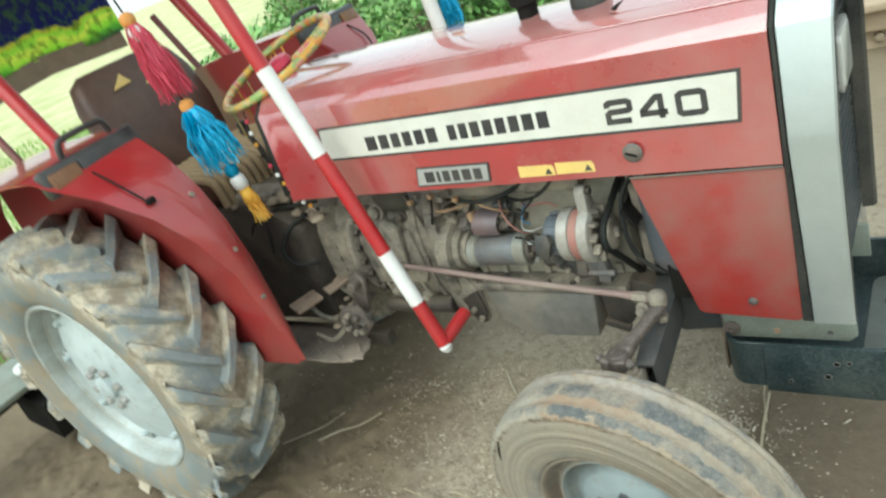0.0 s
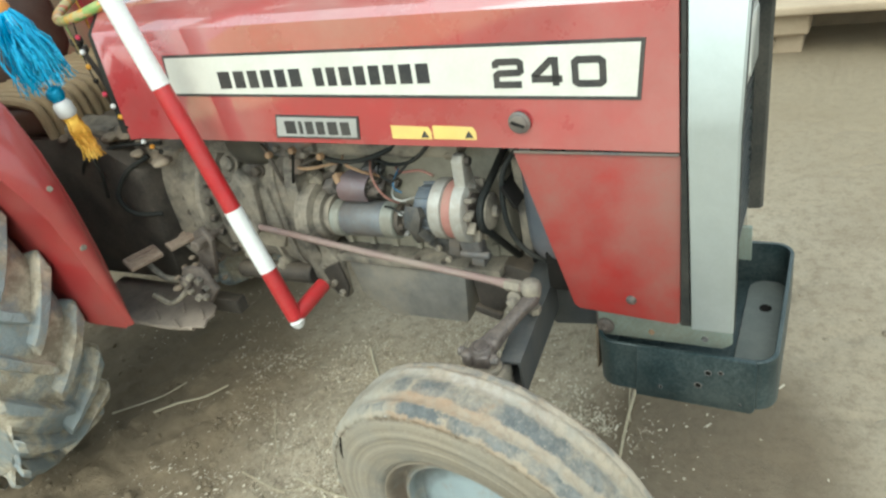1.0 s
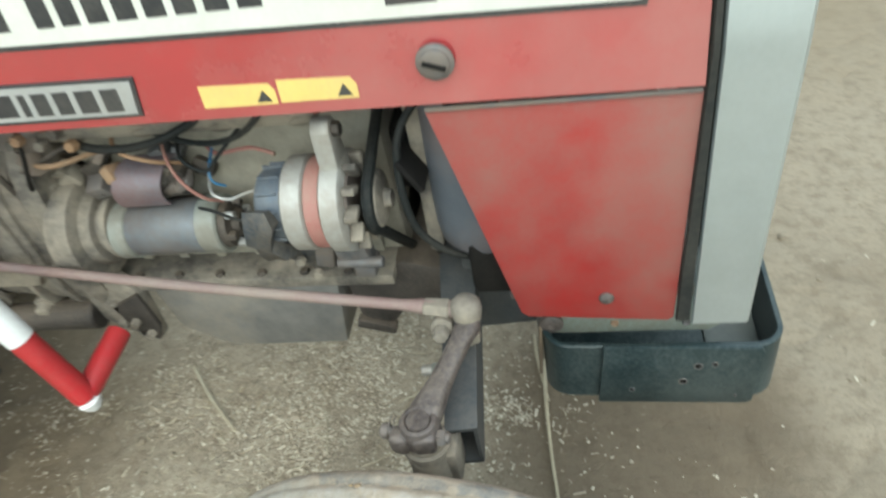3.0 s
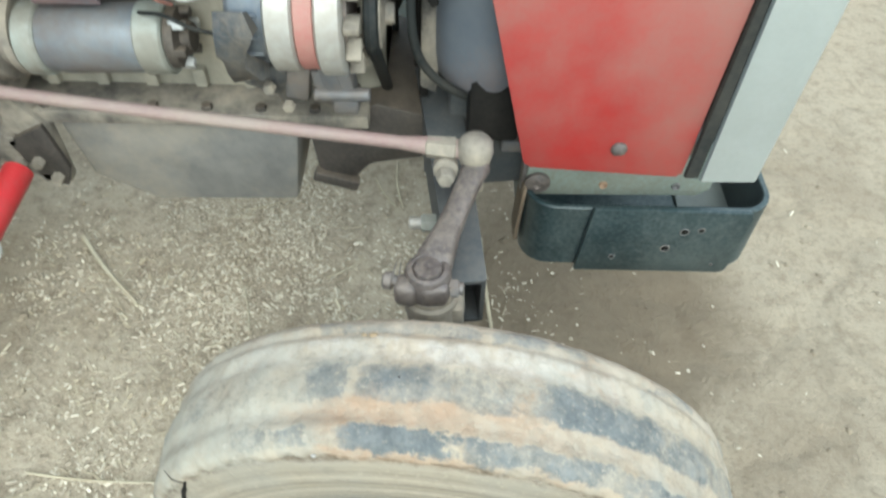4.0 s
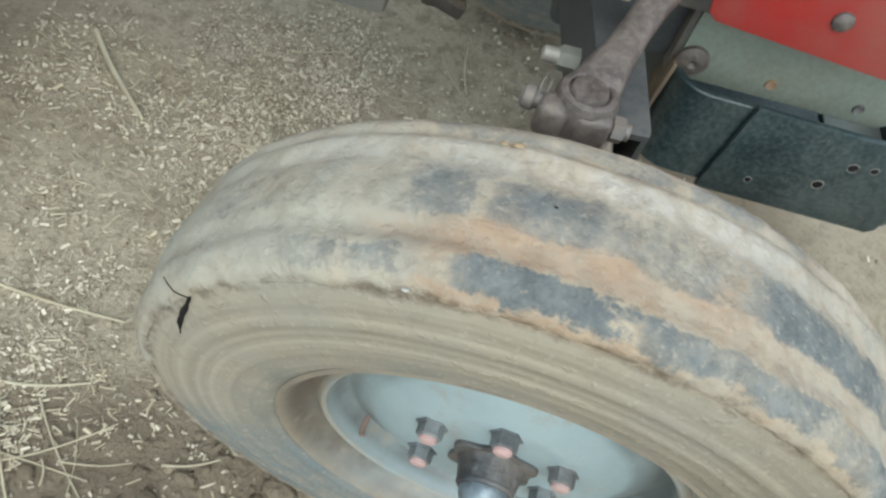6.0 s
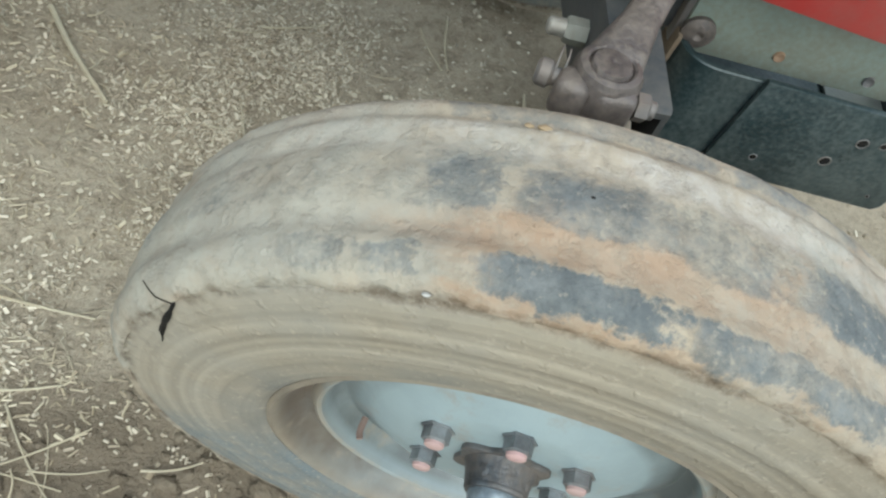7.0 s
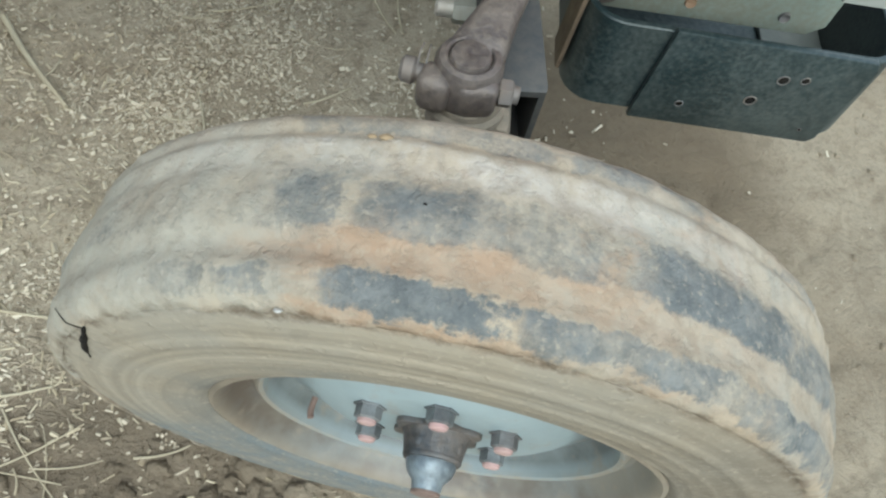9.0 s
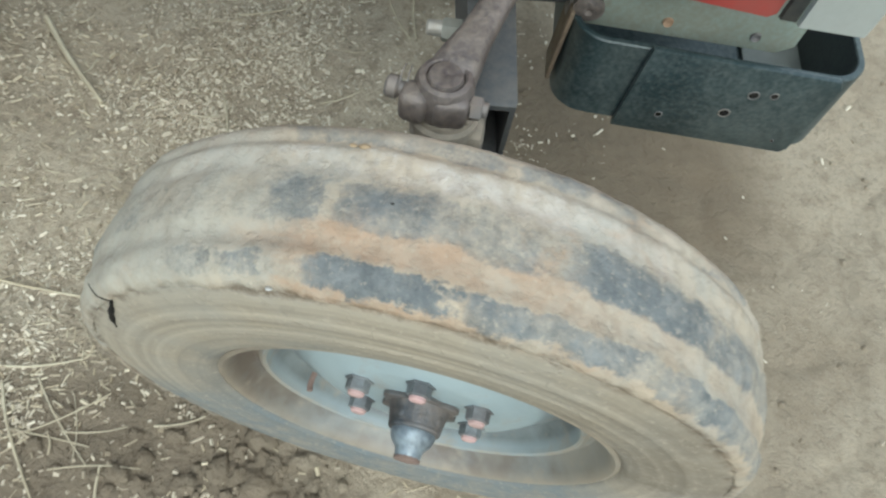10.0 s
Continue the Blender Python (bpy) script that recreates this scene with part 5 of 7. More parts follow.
box(bm, (-0.03, C, 0.555), (0.09, 0.26, 0.09), None, 0.01)
part("front_casting", bm, axle_grey, tractor)

# ---- engine ----
bm = bm_new()
box(bm, (-0.38, 0.27, 0.80), (0.50, 0.22, 0.34), None, 0.015)
box(bm, (-0.38, 0.27, 0.985), (0.50, 0.18, 0.05), None, 0.02)
for i in range(7):
    box(bm, (-0.60 + 0.07 * i, 0.158, 0.66), (0.018, 0.02, 0.03), None, 0.003)
engine = part("engine_block", bm, block_dust, tractor, "dusty cast-iron engine block")
for i in range(6):
    bm = bm_new()
    hexnut(bm, (-0.59 + 0.085 * i, 0.158, 0.94), (0, -1, 0), 0.011, 0.012)
    part("head_bolt", bm, iron_dark, engine)
bm = bm_new()
for i in range(4):
    tube(bm, [(-0.57 + 0.115 * i, 0.22, 0.95), (-0.57 + 0.115 * i, 0.14, 0.96), (-0.56 + 0.115 * i, 0.10, 0.93)], 0.018, 10, 4)
box(bm, (-0.40, 0.115, 0.945), (0.42, 0.05, 0.035), None, 0.012)
part("manifold", bm, iron, engine)
# sump and its flange
bm = bm_new()
prism(bm, [(-0.60, 0.605), (-0.585, 0.50), (-0.50, 0.445), (-0.275, 0.452), (-0.255, 0.60)], 0.115, 2 * C - 0.115, "y", 0.008)
sump = part("sump", bm, sump_dust, tractor, "flat-sided dusty grey sump")
bm = bm_new()
box(bm, (-0.40, C, 0.630), (0.50, 0.29, 0.022), None, 0.004)
part("sump_flange", bm, iron, sump)
for i in range(6):
    bm = bm_new()
    hexnut(bm, (-0.60 + 0.075 * i, 0.108, 0.638), (0, 0, 1), 0.008, 0.010)
    part("flange_bolt", bm, iron_dark, sump)
bm = bm_new()
prism(bm, [(-0.245, 0.60), (-0.235, 0.475), (-0.19, 0.480), (-0.155, 0.525), (-0.060, 0.545), (-0.050, 0.62), (-0.14, 0.645)], 0.12, 2 * C - 0.12, "y", 0.012)
box(bm, (-0.21, 0.118, 0.50), (0.07, 0.02, 0.02), (0, 18, 0), 0.004)
part("front_sump_foot", bm, iron_dark, sump)
bm = bm_new()
prism(bm, [(-0.71, 0.66), (-0.70, 0.56), (-0.63, 0.505), (-0.605, 0.51), (-0.60, 0.62), (-0.64, 0.68)], 0.085, 0.11, "y", 0.005)
for x, z in ((-0.655, 0.60), (-0.66, 0.555), (-0.63, 0.53)):
    hexnut(bm, (x, 0.085, z), (0, -1, 0), 0.010, 0.010)
part("clutch_cover_plate", bm, iron, tractor)
bm = bm_new()
prism(bm, [(-0.66, 0.60), (-0.60, 0.63), (-0.590, 0.55), (-0.605, 0.515), (-0.635, 0.525)], 0.075, 0.084, "y", 0.002)
part("drain_recess", bm, iron_dark, tractor)
for x, z in ((-0.628, 0.565), (-0.612, 0.535)):
    bm = bm_new()
    hexnut(bm, (x, 0.075, z), (0, -1, 0), 0.009, 0.012)
    part("drain_bolt", bm, iron, tractor)

# starter motor, its axis along the tractor
bm = bm_new()
turned(bm, (-0.560, 0.105, 0.752), (1, 0, 0.03), [(0, 0.041), (0.03, 0.0425), (0.034, 0.0440), (0.140, 0.0440), (0.144, 0.0425)], 32)
starter = part("starter_motor", bm, starter_grey, tractor, "grey cylindrical starter motor")
for x, m, r, L in ((-0.572, band_green, 0.0465, 0.028), (-0.424, band_green, 0.0465, 0.036)):
    bm = bm_new()
    turned(bm, (x, 0.105, 0.752 + 0.03 * (x + 0.560)), (1, 0, 0.03), [(0, r - 0.003), (0.003, r), (L - 0.003, r), (L, r - 0.003)], 32)
    part("end_band", bm, m, starter)
bm = bm_new()
turned(bm, (-0.389, 0.105, 0.757), (1, 0, 0.03), [(0, 0.039), (0.012, 0.037), (0.016, 0.023), (0.026, 0.018)], 24)
brush = part("brush_end", bm, iron_dark, starter)
for i in range(6):
    a = i * 1.05
    bm = bm_new()
    box(bm, (-0.374, 0.105 + 0.031 * math.cos(a), 0.757 + 0.031 * math.sin(a)), (0.02, 0.011, 0.013), (i * 30, 0, 0), 0.002)
    part("terminal", bm, (badge_silver, iron_dark)[i % 2], brush)
bm = bm_new()
cyl(bm, (-0.54, 0.13, 0.825), (-0.44, 0.13, 0.829), 0.026, 0.026, 18, 0.004)
part("solenoid", bm, iron, starter)
bm = bm_new()
rows = []
for i in range(9):
    a = radians(-30 + 16 * i)
    rows.append([(x + 0.02 * (1 - math.cos(a)), 0.125 - r * math.cos(a), 0.832 + r * math.sin(a)) for x, r in ((-0.538, 0.040), (-0.538, 0.043), (-0.458, 0.043), (-0.458, 0.040))])
loft(bm, rows)
part("heat_shield", bm, shield_mat, starter, "dull brown bent shield plate")
bm = bm_new()
turned(bm, (-0.66, 0.12, 0.752), (1, 0, 0), [(0, 0.085), (0.040, 0.086), (0.045, 0.066), (0.060, 0.060), (0.062, 0.048), (0.072, 0.046), (0.074, 0.055), (0.084, 0.055)], 28)
part("starter_flange", bm, iron, starter)

# alternator
AX, AY, AZ = -0.298, 0.058, 0.827
bm = bm_new()
turned(bm, (AX, AY, AZ), (1, 0, 0), [(0.008, 0.036), (0.014, 0.048), (0.020, 0.052), (0.046, 0.055), (0.060, 0.055)], 32)
alt = part("alternator", bm, cap_slate, tractor, "alternator with cream case and red band")
for x, L, m, r in ((0.056, 0.032, cream, 0.0670), (0.087, 0.025, alt_red, 0.0645), (0.111, 0.030, cream, 0.0710)):
    bm = bm_new()
    turned(bm, (AX + x, AY, AZ), (1, 0, 0), [(0, r - 0.004), (0.003, r), (L - 0.003, r), (L, r - 0.004)], 36)
    part("case_band", bm, m, alt)
for i in range(11):
    a = 2 * math.pi * i / 11
    bm = bm_new()
    box(bm, (AX + 0.151, AY + 0.053 * math.cos(a), AZ + 0.056 * math.sin(a)), (0.018, 0.010, 0.026), (math.degrees(a) + 90 + 25, 0, 0), 0.002)
    part("fan_blade", bm, iron, alt)
bm = bm_new()
turned(bm, (AX + 0.141, AY, AZ), (1, 0, 0), [(0, 0.05), (0.004, 0.05), (0.005, 0.03)], 24)
part("fan_disc", bm, iron_plum, alt)
bm = bm_new()
turned(bm, (AX + 0.160, AY, AZ), (1, 0, 0), [(0, 0.038), (0.004, 0.041), (0.010, 0.030), (0.016, 0.041), (0.020, 0.038), (0.024, 0.014), (0.034, 0.012)], 28)
part("pulley", bm, iron, alt)
bm = bm_new()
box(bm, (AX + 0.07, AY + 0.01, AZ - 0.095), (0.03, 0.03, 0.06), (0, 10, 0), 0.005)
part("mount_lug", bm, iron_grey, alt)
bm = bm_new()
box(bm, (AX + 0.112, AY + 0.0, AZ - 0.085), (0.022, 0.03, 0.05), (0, -12, 0), 0.004)
part("mount_lug", bm, iron_grey, alt)
bm = bm_new()
prism(bm, [(AY - 0.024, AZ + 0.066), (AY + 0.022, AZ + 0.066), (AY + 0.016, AZ + 0.120), (AY + 0.006, AZ + 0.132), (AY - 0.008, AZ + 0.132), (AY - 0.018, AZ + 0.120)], AX + 0.114, AX + 0.140, "x", 0.003)
lug_a = part("adjuster_lug", bm, cream, alt, "flat cream lug")
bm = bm_new()
hexnut(bm, (AX + 0.140, AY - 0.001, AZ + 0.116), (1, 0, 0), 0.010, 0.010)
part("lug_bolt", bm, iron_dark, lug_a)
for i in range(14):
    a = 2 * math.pi * i / 14
    bm = bm_new()
    box(bm, (AX + 0.034, AY + 0.0545 * math.cos(a), AZ + 0.0545 * math.sin(a)), (0.030, 0.004, 0.007), (math.degrees(a) + 90, 0, 0), 0.001, 1)
    part("cap_rib", bm, cap_slate, alt)
# black cast bracket curling under the cap, with bolts, and a grey foot below the case
bm = bm_new()
rows = []
for i in range(11):
    a = radians(150 + 17 * i)
    wdt = 0.034 + 0.010 * math.sin(i * 1.7)
    rows.append([(AX + x, AY + r * math.cos(a), AZ + r * math.sin(a)) for x, r in ((0.006, 0.056), (0.006, 0.070 + 0.006 * (i % 3)), (0.006 + wdt, 0.072 + 0.005 * ((i + 1) % 3)), (0.006 + wdt, 0.058))])
loft(bm, rows)
regulator = part("regulator_bracket", bm, bracket_black, alt, "black oily bracket under the alternator")
bm = bm_new()
box(bm, (AX + 0.030, AY + 0.012, AZ - 0.092), (0.058, 0.036, 0.044), (0, 24, 0), 0.010)
box(bm, (AX + 0.058, AY + 0.014, AZ - 0.118), (0.040, 0.032, 0.040), (0, -18, 0), 0.009)
part("lower_bracket", bm, bracket_black, alt)
for dx, dz in ((0.012, -0.078), (0.036, -0.098), (0.056, -0.126), (0.030, -0.066)):
    bm = bm_new()
    hexnut(bm, (AX + dx, AY - 0.012, AZ + dz), (0, -1, 0.1), 0.008, 0.010)
    part("bracket_nut", bm, (iron, iron_dark)[int(dx * 1000) % 2], alt)
bm = bm_new()
box(bm, (AX + 0.115, AY + 0.004, AZ - 0.096), (0.050, 0.034, 0.050), (0, -8, 0), 0.007)
box(bm, (AX + 0.128, AY + 0.004, AZ - 0.126), (0.034, 0.040, 0.026), (0, 6, 0), 0.006)
cyl(bm, (AX + 0.090, AY - 0.012, AZ - 0.108), (AX + 0.160, AY - 0.012, AZ - 0.108), 0.009, 0.009, 12, 0.002)
part("case_foot", bm, iron_grey, alt, "scuffed grey mounting foot")

# fan, belt, radiator, and plates added to darken the gap
bm = bm_new()
box(bm, (-0.118, C, 0.80), (0.03, 0.12, 0.12), None, 0.02)
turned(bm, (-0.10, C, 0.87), (1, 0, 0), [(0, 0.05), (0.03, 0.05)], 20)
fan = part("fan", bm, dark, tractor)
for i in range(6):
    a = math.pi * i / 3
    bm = bm_new()
    box(bm, (-0.07, C + 0.12 * math.cos(a), 0.87 + 0.12 * math.sin(a)), (0.01, 0.16, 0.055), Matrix.Rotation(a, 4, "X") @ Matrix.Rotation(0.5, 4, "Y"), 0.003)
    part("fan_blade", bm, dark, fan)
belt_pts = []
for c, r, a0, a1 in (((AY, AZ), 0.043, 95, 245), ((C, 0.66), 0.075, 245, 395), ((C, 0.87), 0.06, 35, 95)):
    belt_pts += [(AX + 0.170, c[0] + r * math.cos(radians(a0 + (a1 - a0) * i / 6)), c[1] + r * math.sin(radians(a0 + (a1 - a0) * i / 6))) for i in range(7)]
bm = bm_new()
tube(bm, belt_pts + belt_pts[:1], 0.0085, 8, 1, False)
part("drive_belt", bm, black_rubber, tractor, "black rubber drive belt")
bm = bm_new()
turned(bm, (-0.16, C, 0.66), (1, 0, 0), [(0, 0.05), (0.004, 0.078), (0.012, 0.06), (0.02, 0.078), (0.03, 0.05)], 24)
part("crank_pulley", bm, iron_dark, tractor)
bm = bm_new()
box(bm, (0.02, C, 0.83), (0.07, 0.38, 0.38), None, 0.01)
part("radiator", bm, dark, tractor)
bm = bm_new()
rows = []
for z, k in ((0.700, 0.55), (0.707, 0.78), (0.725, 0.95), (0.755, 1.0), (0.80, 1.0), (0.88, 0.97), (0.95, 0.94), (0.995, 0.92)):
    rows.append([(0.016 + 0.078 * k * math.cos(a), 0.108 + 0.062 * k * math.sin(a), z) for a in [2 * math.pi * i / 24 for i in range(24)]])
loft(bm, rows)
part("radiator_tank", bm, tank_paint, tractor, "dull blue-grey rounded radiator tank")
bm = bm_new()
prism(bm, [(-0.078, 0.70), (-0.056, 0.69), (-0.048, 0.80), (-0.045, 1.0), (-0.074, 1.0), (-0.074, 0.85)], 0.088, 0.098, "y", 0.004)
part("radiator_strap", bm, iron, tractor, "rusty brown radiator edge strap")
# black plates added behind the fan, standing in for the gap's shade
bm = bm_new()
box(bm, (-0.075, 0.30, 0.83), (0.012, 0.34, 0.36), None, 0.004)
box(bm, (-0.10, 0.28, 1.01), (0.12, 0.34, 0.02), None, 0.004)
part("gap_plates", bm, dark, tractor, "black plates added to darken the gap behind the fan")
bm = bm_new()
tube(bm, [(-0.03, 0.10, 0.98), (-0.075, 0.06, 0.93), (-0.085, 0.045, 0.85), (-0.075, 0.05, 0.77), (-0.03, 0.06, 0.715), (0.03, 0.10, 0.67)], 0.0055, 10)
part("coolant_hose", bm, black_rubber, tractor)
bm = bm_new()
tube(bm, [(-0.045, 0.12, 1.0), (-0.06, 0.12, 0.85), (-0.05, 0.11, 0.70)], 0.007, 10)
part("coolant_hose", bm, black_rubber, tractor)

# pipes and wires over the block
WIRES = [
    (black_rubber, 0.0085, [(-0.62, 0.15, 0.93), (-0.54, 0.085, 0.925), (-0.45, 0.075, 0.925), (-0.37, 0.09, 0.945), (-0.30, 0.12, 0.985), (-0.26, 0.15, 1.03)]),
    (black_rubber, 0.006, [(-0.60, 0.16, 0.97), (-0.46, 0.10, 0.945), (-0.40, 0.11, 0.905), (-0.33, 0.09, 0.915), (-0.27, 0.075, 0.95), (-0.21, 0.10, 1.02)]),
    (wire_red, 0.0038, [(-0.45, 0.13, 0.91), (-0.425, 0.085, 0.885), (-0.405, 0.070, 0.858), (-0.385, 0.072, 0.832), (-0.372, 0.09, 0.812)]),
    (wire_red, 0.0045, [(-0.40, 0.15, 0.872), (-0.36, 0.11, 0.882), (-0.31, 0.11, 0.888), (-0.27, 0.10, 0.882)]),
    (wire_blue, 0.0030, [(-0.372, 0.12, 0.885), (-0.366, 0.080, 0.872), (-0.362, 0.074, 0.858), (-0.350, 0.080, 0.846)]),
    (cream, 0.0032, [(-0.385, 0.11, 0.855), (-0.37, 0.070, 0.843), (-0.345, 0.064, 0.834), (-0.315, 0.066, 0.842), (-0.275, 0.066, 0.852)]),
    (black_rubber, 0.004, [(-0.43, 0.14, 0.90), (-0.40, 0.082, 0.895), (-0.37, 0.078, 0.875), (-0.345, 0.085, 0.895), (-0.31, 0.10, 0.925), (-0.27, 0.15, 0.95)]),
    (black_rubber, 0.0035, [(-0.415, 0.09, 0.80), (-0.375, 0.062, 0.815), (-0.345, 0.060, 0.80), (-0.31, 0.062, 0.79), (-0.255, 0.060, 0.785)]),
    (iron_dark, 0.007, [(-0.78, 0.12, 0.99), (-0.70, 0.07, 0.93), (-0.69, 0.08, 0.85), (-0.72, 0.12, 0.78)]),
    (dark, 0.005, [(-0.64, 0.12, 1.0), (-0.63, 0.07, 0.92), (-0.66, 0.08, 0.86), (-0.70, 0.13, 0.82)]),
    (rust_orange, 0.006, [(-0.70, 0.13, 0.90), (-0.62, 0.085, 0.895), (-0.55, 0.13, 0.89)]),
    (rust_orange, 0.0045, [(-0.52, 0.14, 0.93), (-0.49, 0.08, 0.92), (-0.445, 0.075, 0.90), (-0.42, 0.11, 0.87)]),
    (iron_dark, 0.005, [(-0.75, 0.14, 0.92), (-0.68, 0.09, 0.885), (-0.60, 0.10, 0.91), (-0.52, 0.14, 0.93)]),
]
for m, r, pts in WIRES:
    bm = bm_new()
    tube(bm, pts, r * 0.72, 8)
    part("wire" if r < 0.0046 else "pipe", bm, m, tractor)
# fuel pump and filters: a cluster of small castings
bm = bm_new()
box(bm, (-0.66, 0.12, 0.955), (0.11, 0.07, 0.07), (0, 5, 0), 0.012)
cyl(bm, (-0.72, 0.115, 0.95), (-0.78, 0.115, 0.95), 0.03, 0.028, 18, 0.004)
cyl(bm, (-0.645, 0.10, 0.92), (-0.645, 0.10, 0.88), 0.016, 0.016, 12)
cyl(bm, (-0.61, 0.085, 0.965), (-0.56, 0.085, 0.975), 0.018, 0.015, 12, 0.003)
pump = part("injection_pump", bm, iron_grey, tractor, "grimy injection pump with fittings")
for i in range(7):
    bm = bm_new()
    hexnut(bm, (-0.70 + 0.026 * i, 0.078 + 0.006 * (i % 3), 0.935 + 0.014 * (i % 2)), (0, -1, 0.2), 0.009, 0.014)
    part("union_nut", bm, rust_orange if i % 3 == 0 else iron, pump)
bm = bm_new()
turned(bm, (-0.785, 0.185, 0.886), (0, 0, 1), [(0, 0.05), (0.006, 0.085), (0.022, 0.105), (0.05, 0.115), (0.11, 0.117)], 36)
part("filter_bowl", bm, bowl_mat, tractor, "dark olive rounded filter bowl")
random.seed(4)
for i in range(26):
    x, z = random.uniform(-0.74, -0.40), random.uniform(0.83, 0.90)
    bm = bm_new()
    box(bm, (x, random.uniform(0.10, 0.15), z), (random.uniform(0.012, 0.035), 0.03, random.uniform(0.01, 0.03)), (random.uniform(-30, 30), random.uniform(-40, 40), 0), 0.003)
    part("fitting", bm, random.choice([iron, iron_dark, rust_orange, iron_grey, iron]), engine)

# ---- gearbox, pedals and footboard ----
bm = bm_new()
rows = []
for x, ry, rz, zc in ((-0.655, 0.165, 0.19, 0.75), (-0.68, 0.175, 0.20, 0.75), (-0.70, 0.165, 0.19, 0.75), (-0.85, 0.155, 0.175, 0.75), (-1.00, 0.150, 0.17, 0.75), (-1.03, 0.175, 0.195, 0.75), (-1.06, 0.175, 0.195, 0.75), (-1.08, 0.155, 0.175, 0.75), (-1.45, 0.17, 0.18, 0.72), (-1.95, 0.19, 0.20, 0.68)):
    rows.append([(x, C + ry * math.copysign(abs(math.cos(t)) ** 0.55, math.cos(t)), zc + rz * math.copysign(abs(math.sin(t)) ** 0.55, math.sin(t))) for t in [2 * math.pi * (i + 0.5) / 28 for i in range(28)]])
loft(bm, rows)
gear = part("gearbox", bm, iron, tractor, "dusty cast gearbox housing")
for i in range(12):
    a = radians(110 + 14 * i)
    bm = bm_new()
    hexnut(bm, (-1.06, C + 0.166 * math.cos(a), 0.75 + 0.18 * math.sin(a)), (-1, 0, 0), 0.010, 0.014)
    part("flange_bolt", bm, iron_dark, gear)
bm = bm_new()
prism(bm, [(-2.05, 0.50), (-1.16, 0.53), (-1.14, 0.90), (-1.30, 1.00), (-1.95, 1.02), (-2.08, 0.92)], 0.02, 2 * C - 0.02, "y", 0.03)
part("transmission_case", bm, iron_dark, gear, "dark oily transmission case")
bm = bm_new()
turned(bm, (-1.005, C, 0.75), (1, 0, 0), [(0, 0.185), (0.006, 0.196), (0.022, 0.196), (0.028, 0.185)], 40)
part("flange_ring", bm, iron, gear)
for i in range(10):
    a = radians(118 + 16 * i)
    bm = bm_new()
    hexnut(bm, (-0.977, C + 0.178 * math.cos(a), 0.75 + 0.178 * math.sin(a)), (1, 0, 0), 0.011, 0.016)
    part("ring_bolt", bm, iron_dark, gear)
bm = bm_new()
prism(bm, [(-0.95, 0.66), (-0.76, 0.66), (-0.74, 0.70), (-0.75, 0.84), (-0.93, 0.86), (-0.96, 0.82)], 0.07, 0.10, "y", 0.008)
part("inspection_cover", bm, iron, gear)
bm = bm_new()
prism(bm, [(-1.02, 0.92), (-0.76, 0.92), (-0.78, 0.95), (-1.0, 0.97)], 0.10, 2 * C - 0.10, "y", 0.01)
box(bm, (-1.2, C, 0.92), (0.30, 0.30, 0.05), (0, 6, 0), 0.012)
part("gearbox_lid", bm, iron, gear)
for pts, r in (([(-1.12, 0.06, 0.93), (-1.18, 0.02, 0.90), (-1.22, -0.01, 0.84), (-1.20, 0.0, 0.78), (-1.14, 0.04, 0.76)], 0.007), ([(-1.10, 0.10, 0.95), (-1.22, 0.05, 0.96), (-1.33, 0.02, 0.93), (-1.40, 0.03, 0.86)], 0.006), ([(-1.28, 0.10, 1.0), (-1.30, 0.03, 0.95), (-1.26, 0.0, 0.90), (-1.30, 0.01, 0.82)], 0.005)):
    bm = bm_new()
    tube(bm, pts, r, 8)
    part("hose", bm, black_rubber, gear)
bm = bm_new()
box(bm, (-1.36, 0.10, 0.99), (0.20, 0.10, 0.05), (0, 8, 10), 0.012)
box(bm, (-1.24, 0.16, 0.975), (0.10, 0.14, 0.04), (0, 4, -8), 0.01)
part("selector_cover", bm, iron, gear)

bm = bm_new()
for x, w in ((-0.735, 0.016), (-0.79, 0.012), (-0.93, 0.014)):
    prism(bm, [(C + 0.172 * math.copysign(abs(math.cos(t)) ** 0.55, math.cos(t)), 0.75 + 0.192 * math.copysign(abs(math.sin(t)) ** 0.55, math.sin(t))) for t in [2 * math.pi * (i + 0.5) / 28 for i in range(28)]], x, x + w, "x", 0.003)
part("casting_rib", bm, iron, gear)
for x, z, r in ((-0.86, 0.90, 0.020), (-0.90, 0.62, 0.024), (-0.80, 0.60, 0.014), (-0.96, 0.88, 0.012), (-0.955, 0.64, 0.012), (-0.77, 0.88, 0.012)):
    bm = bm_new()
    turned(bm, (x, 0.095, z), (0, -1, 0.3 if z > 0.8 else -0.3), [(0, r * 1.4), (0.008, r * 1.4), (0.0085, r), (0.022, r), (0.026, r * 0.7)], 14)
    part("plug", bm, (iron, iron_dark)[int(x * 100) % 2], gear)
bm = bm_new()
turned(bm, (-1.30, 0.12, 0.72), (0, -1, 0), [(0, 0.13), (0.03, 0.135), (0.06, 0.13), (0.075, 0.10), (0.08, 0.04)], 32)
drum = part("brake_drum", bm, iron_dark, gear, "oily black ribbed brake housing")
for i in range(8):
    bm = bm_new()
    box(bm, (-1.30 + 0.105 * math.cos(i * 0.785), 0.045, 0.72 + 0.105 * math.sin(i * 0.785)), (0.05, 0.012, 0.008), (0, -45 * i, 0), 0.002)
    part("drum_rib", bm, iron_dark, drum)


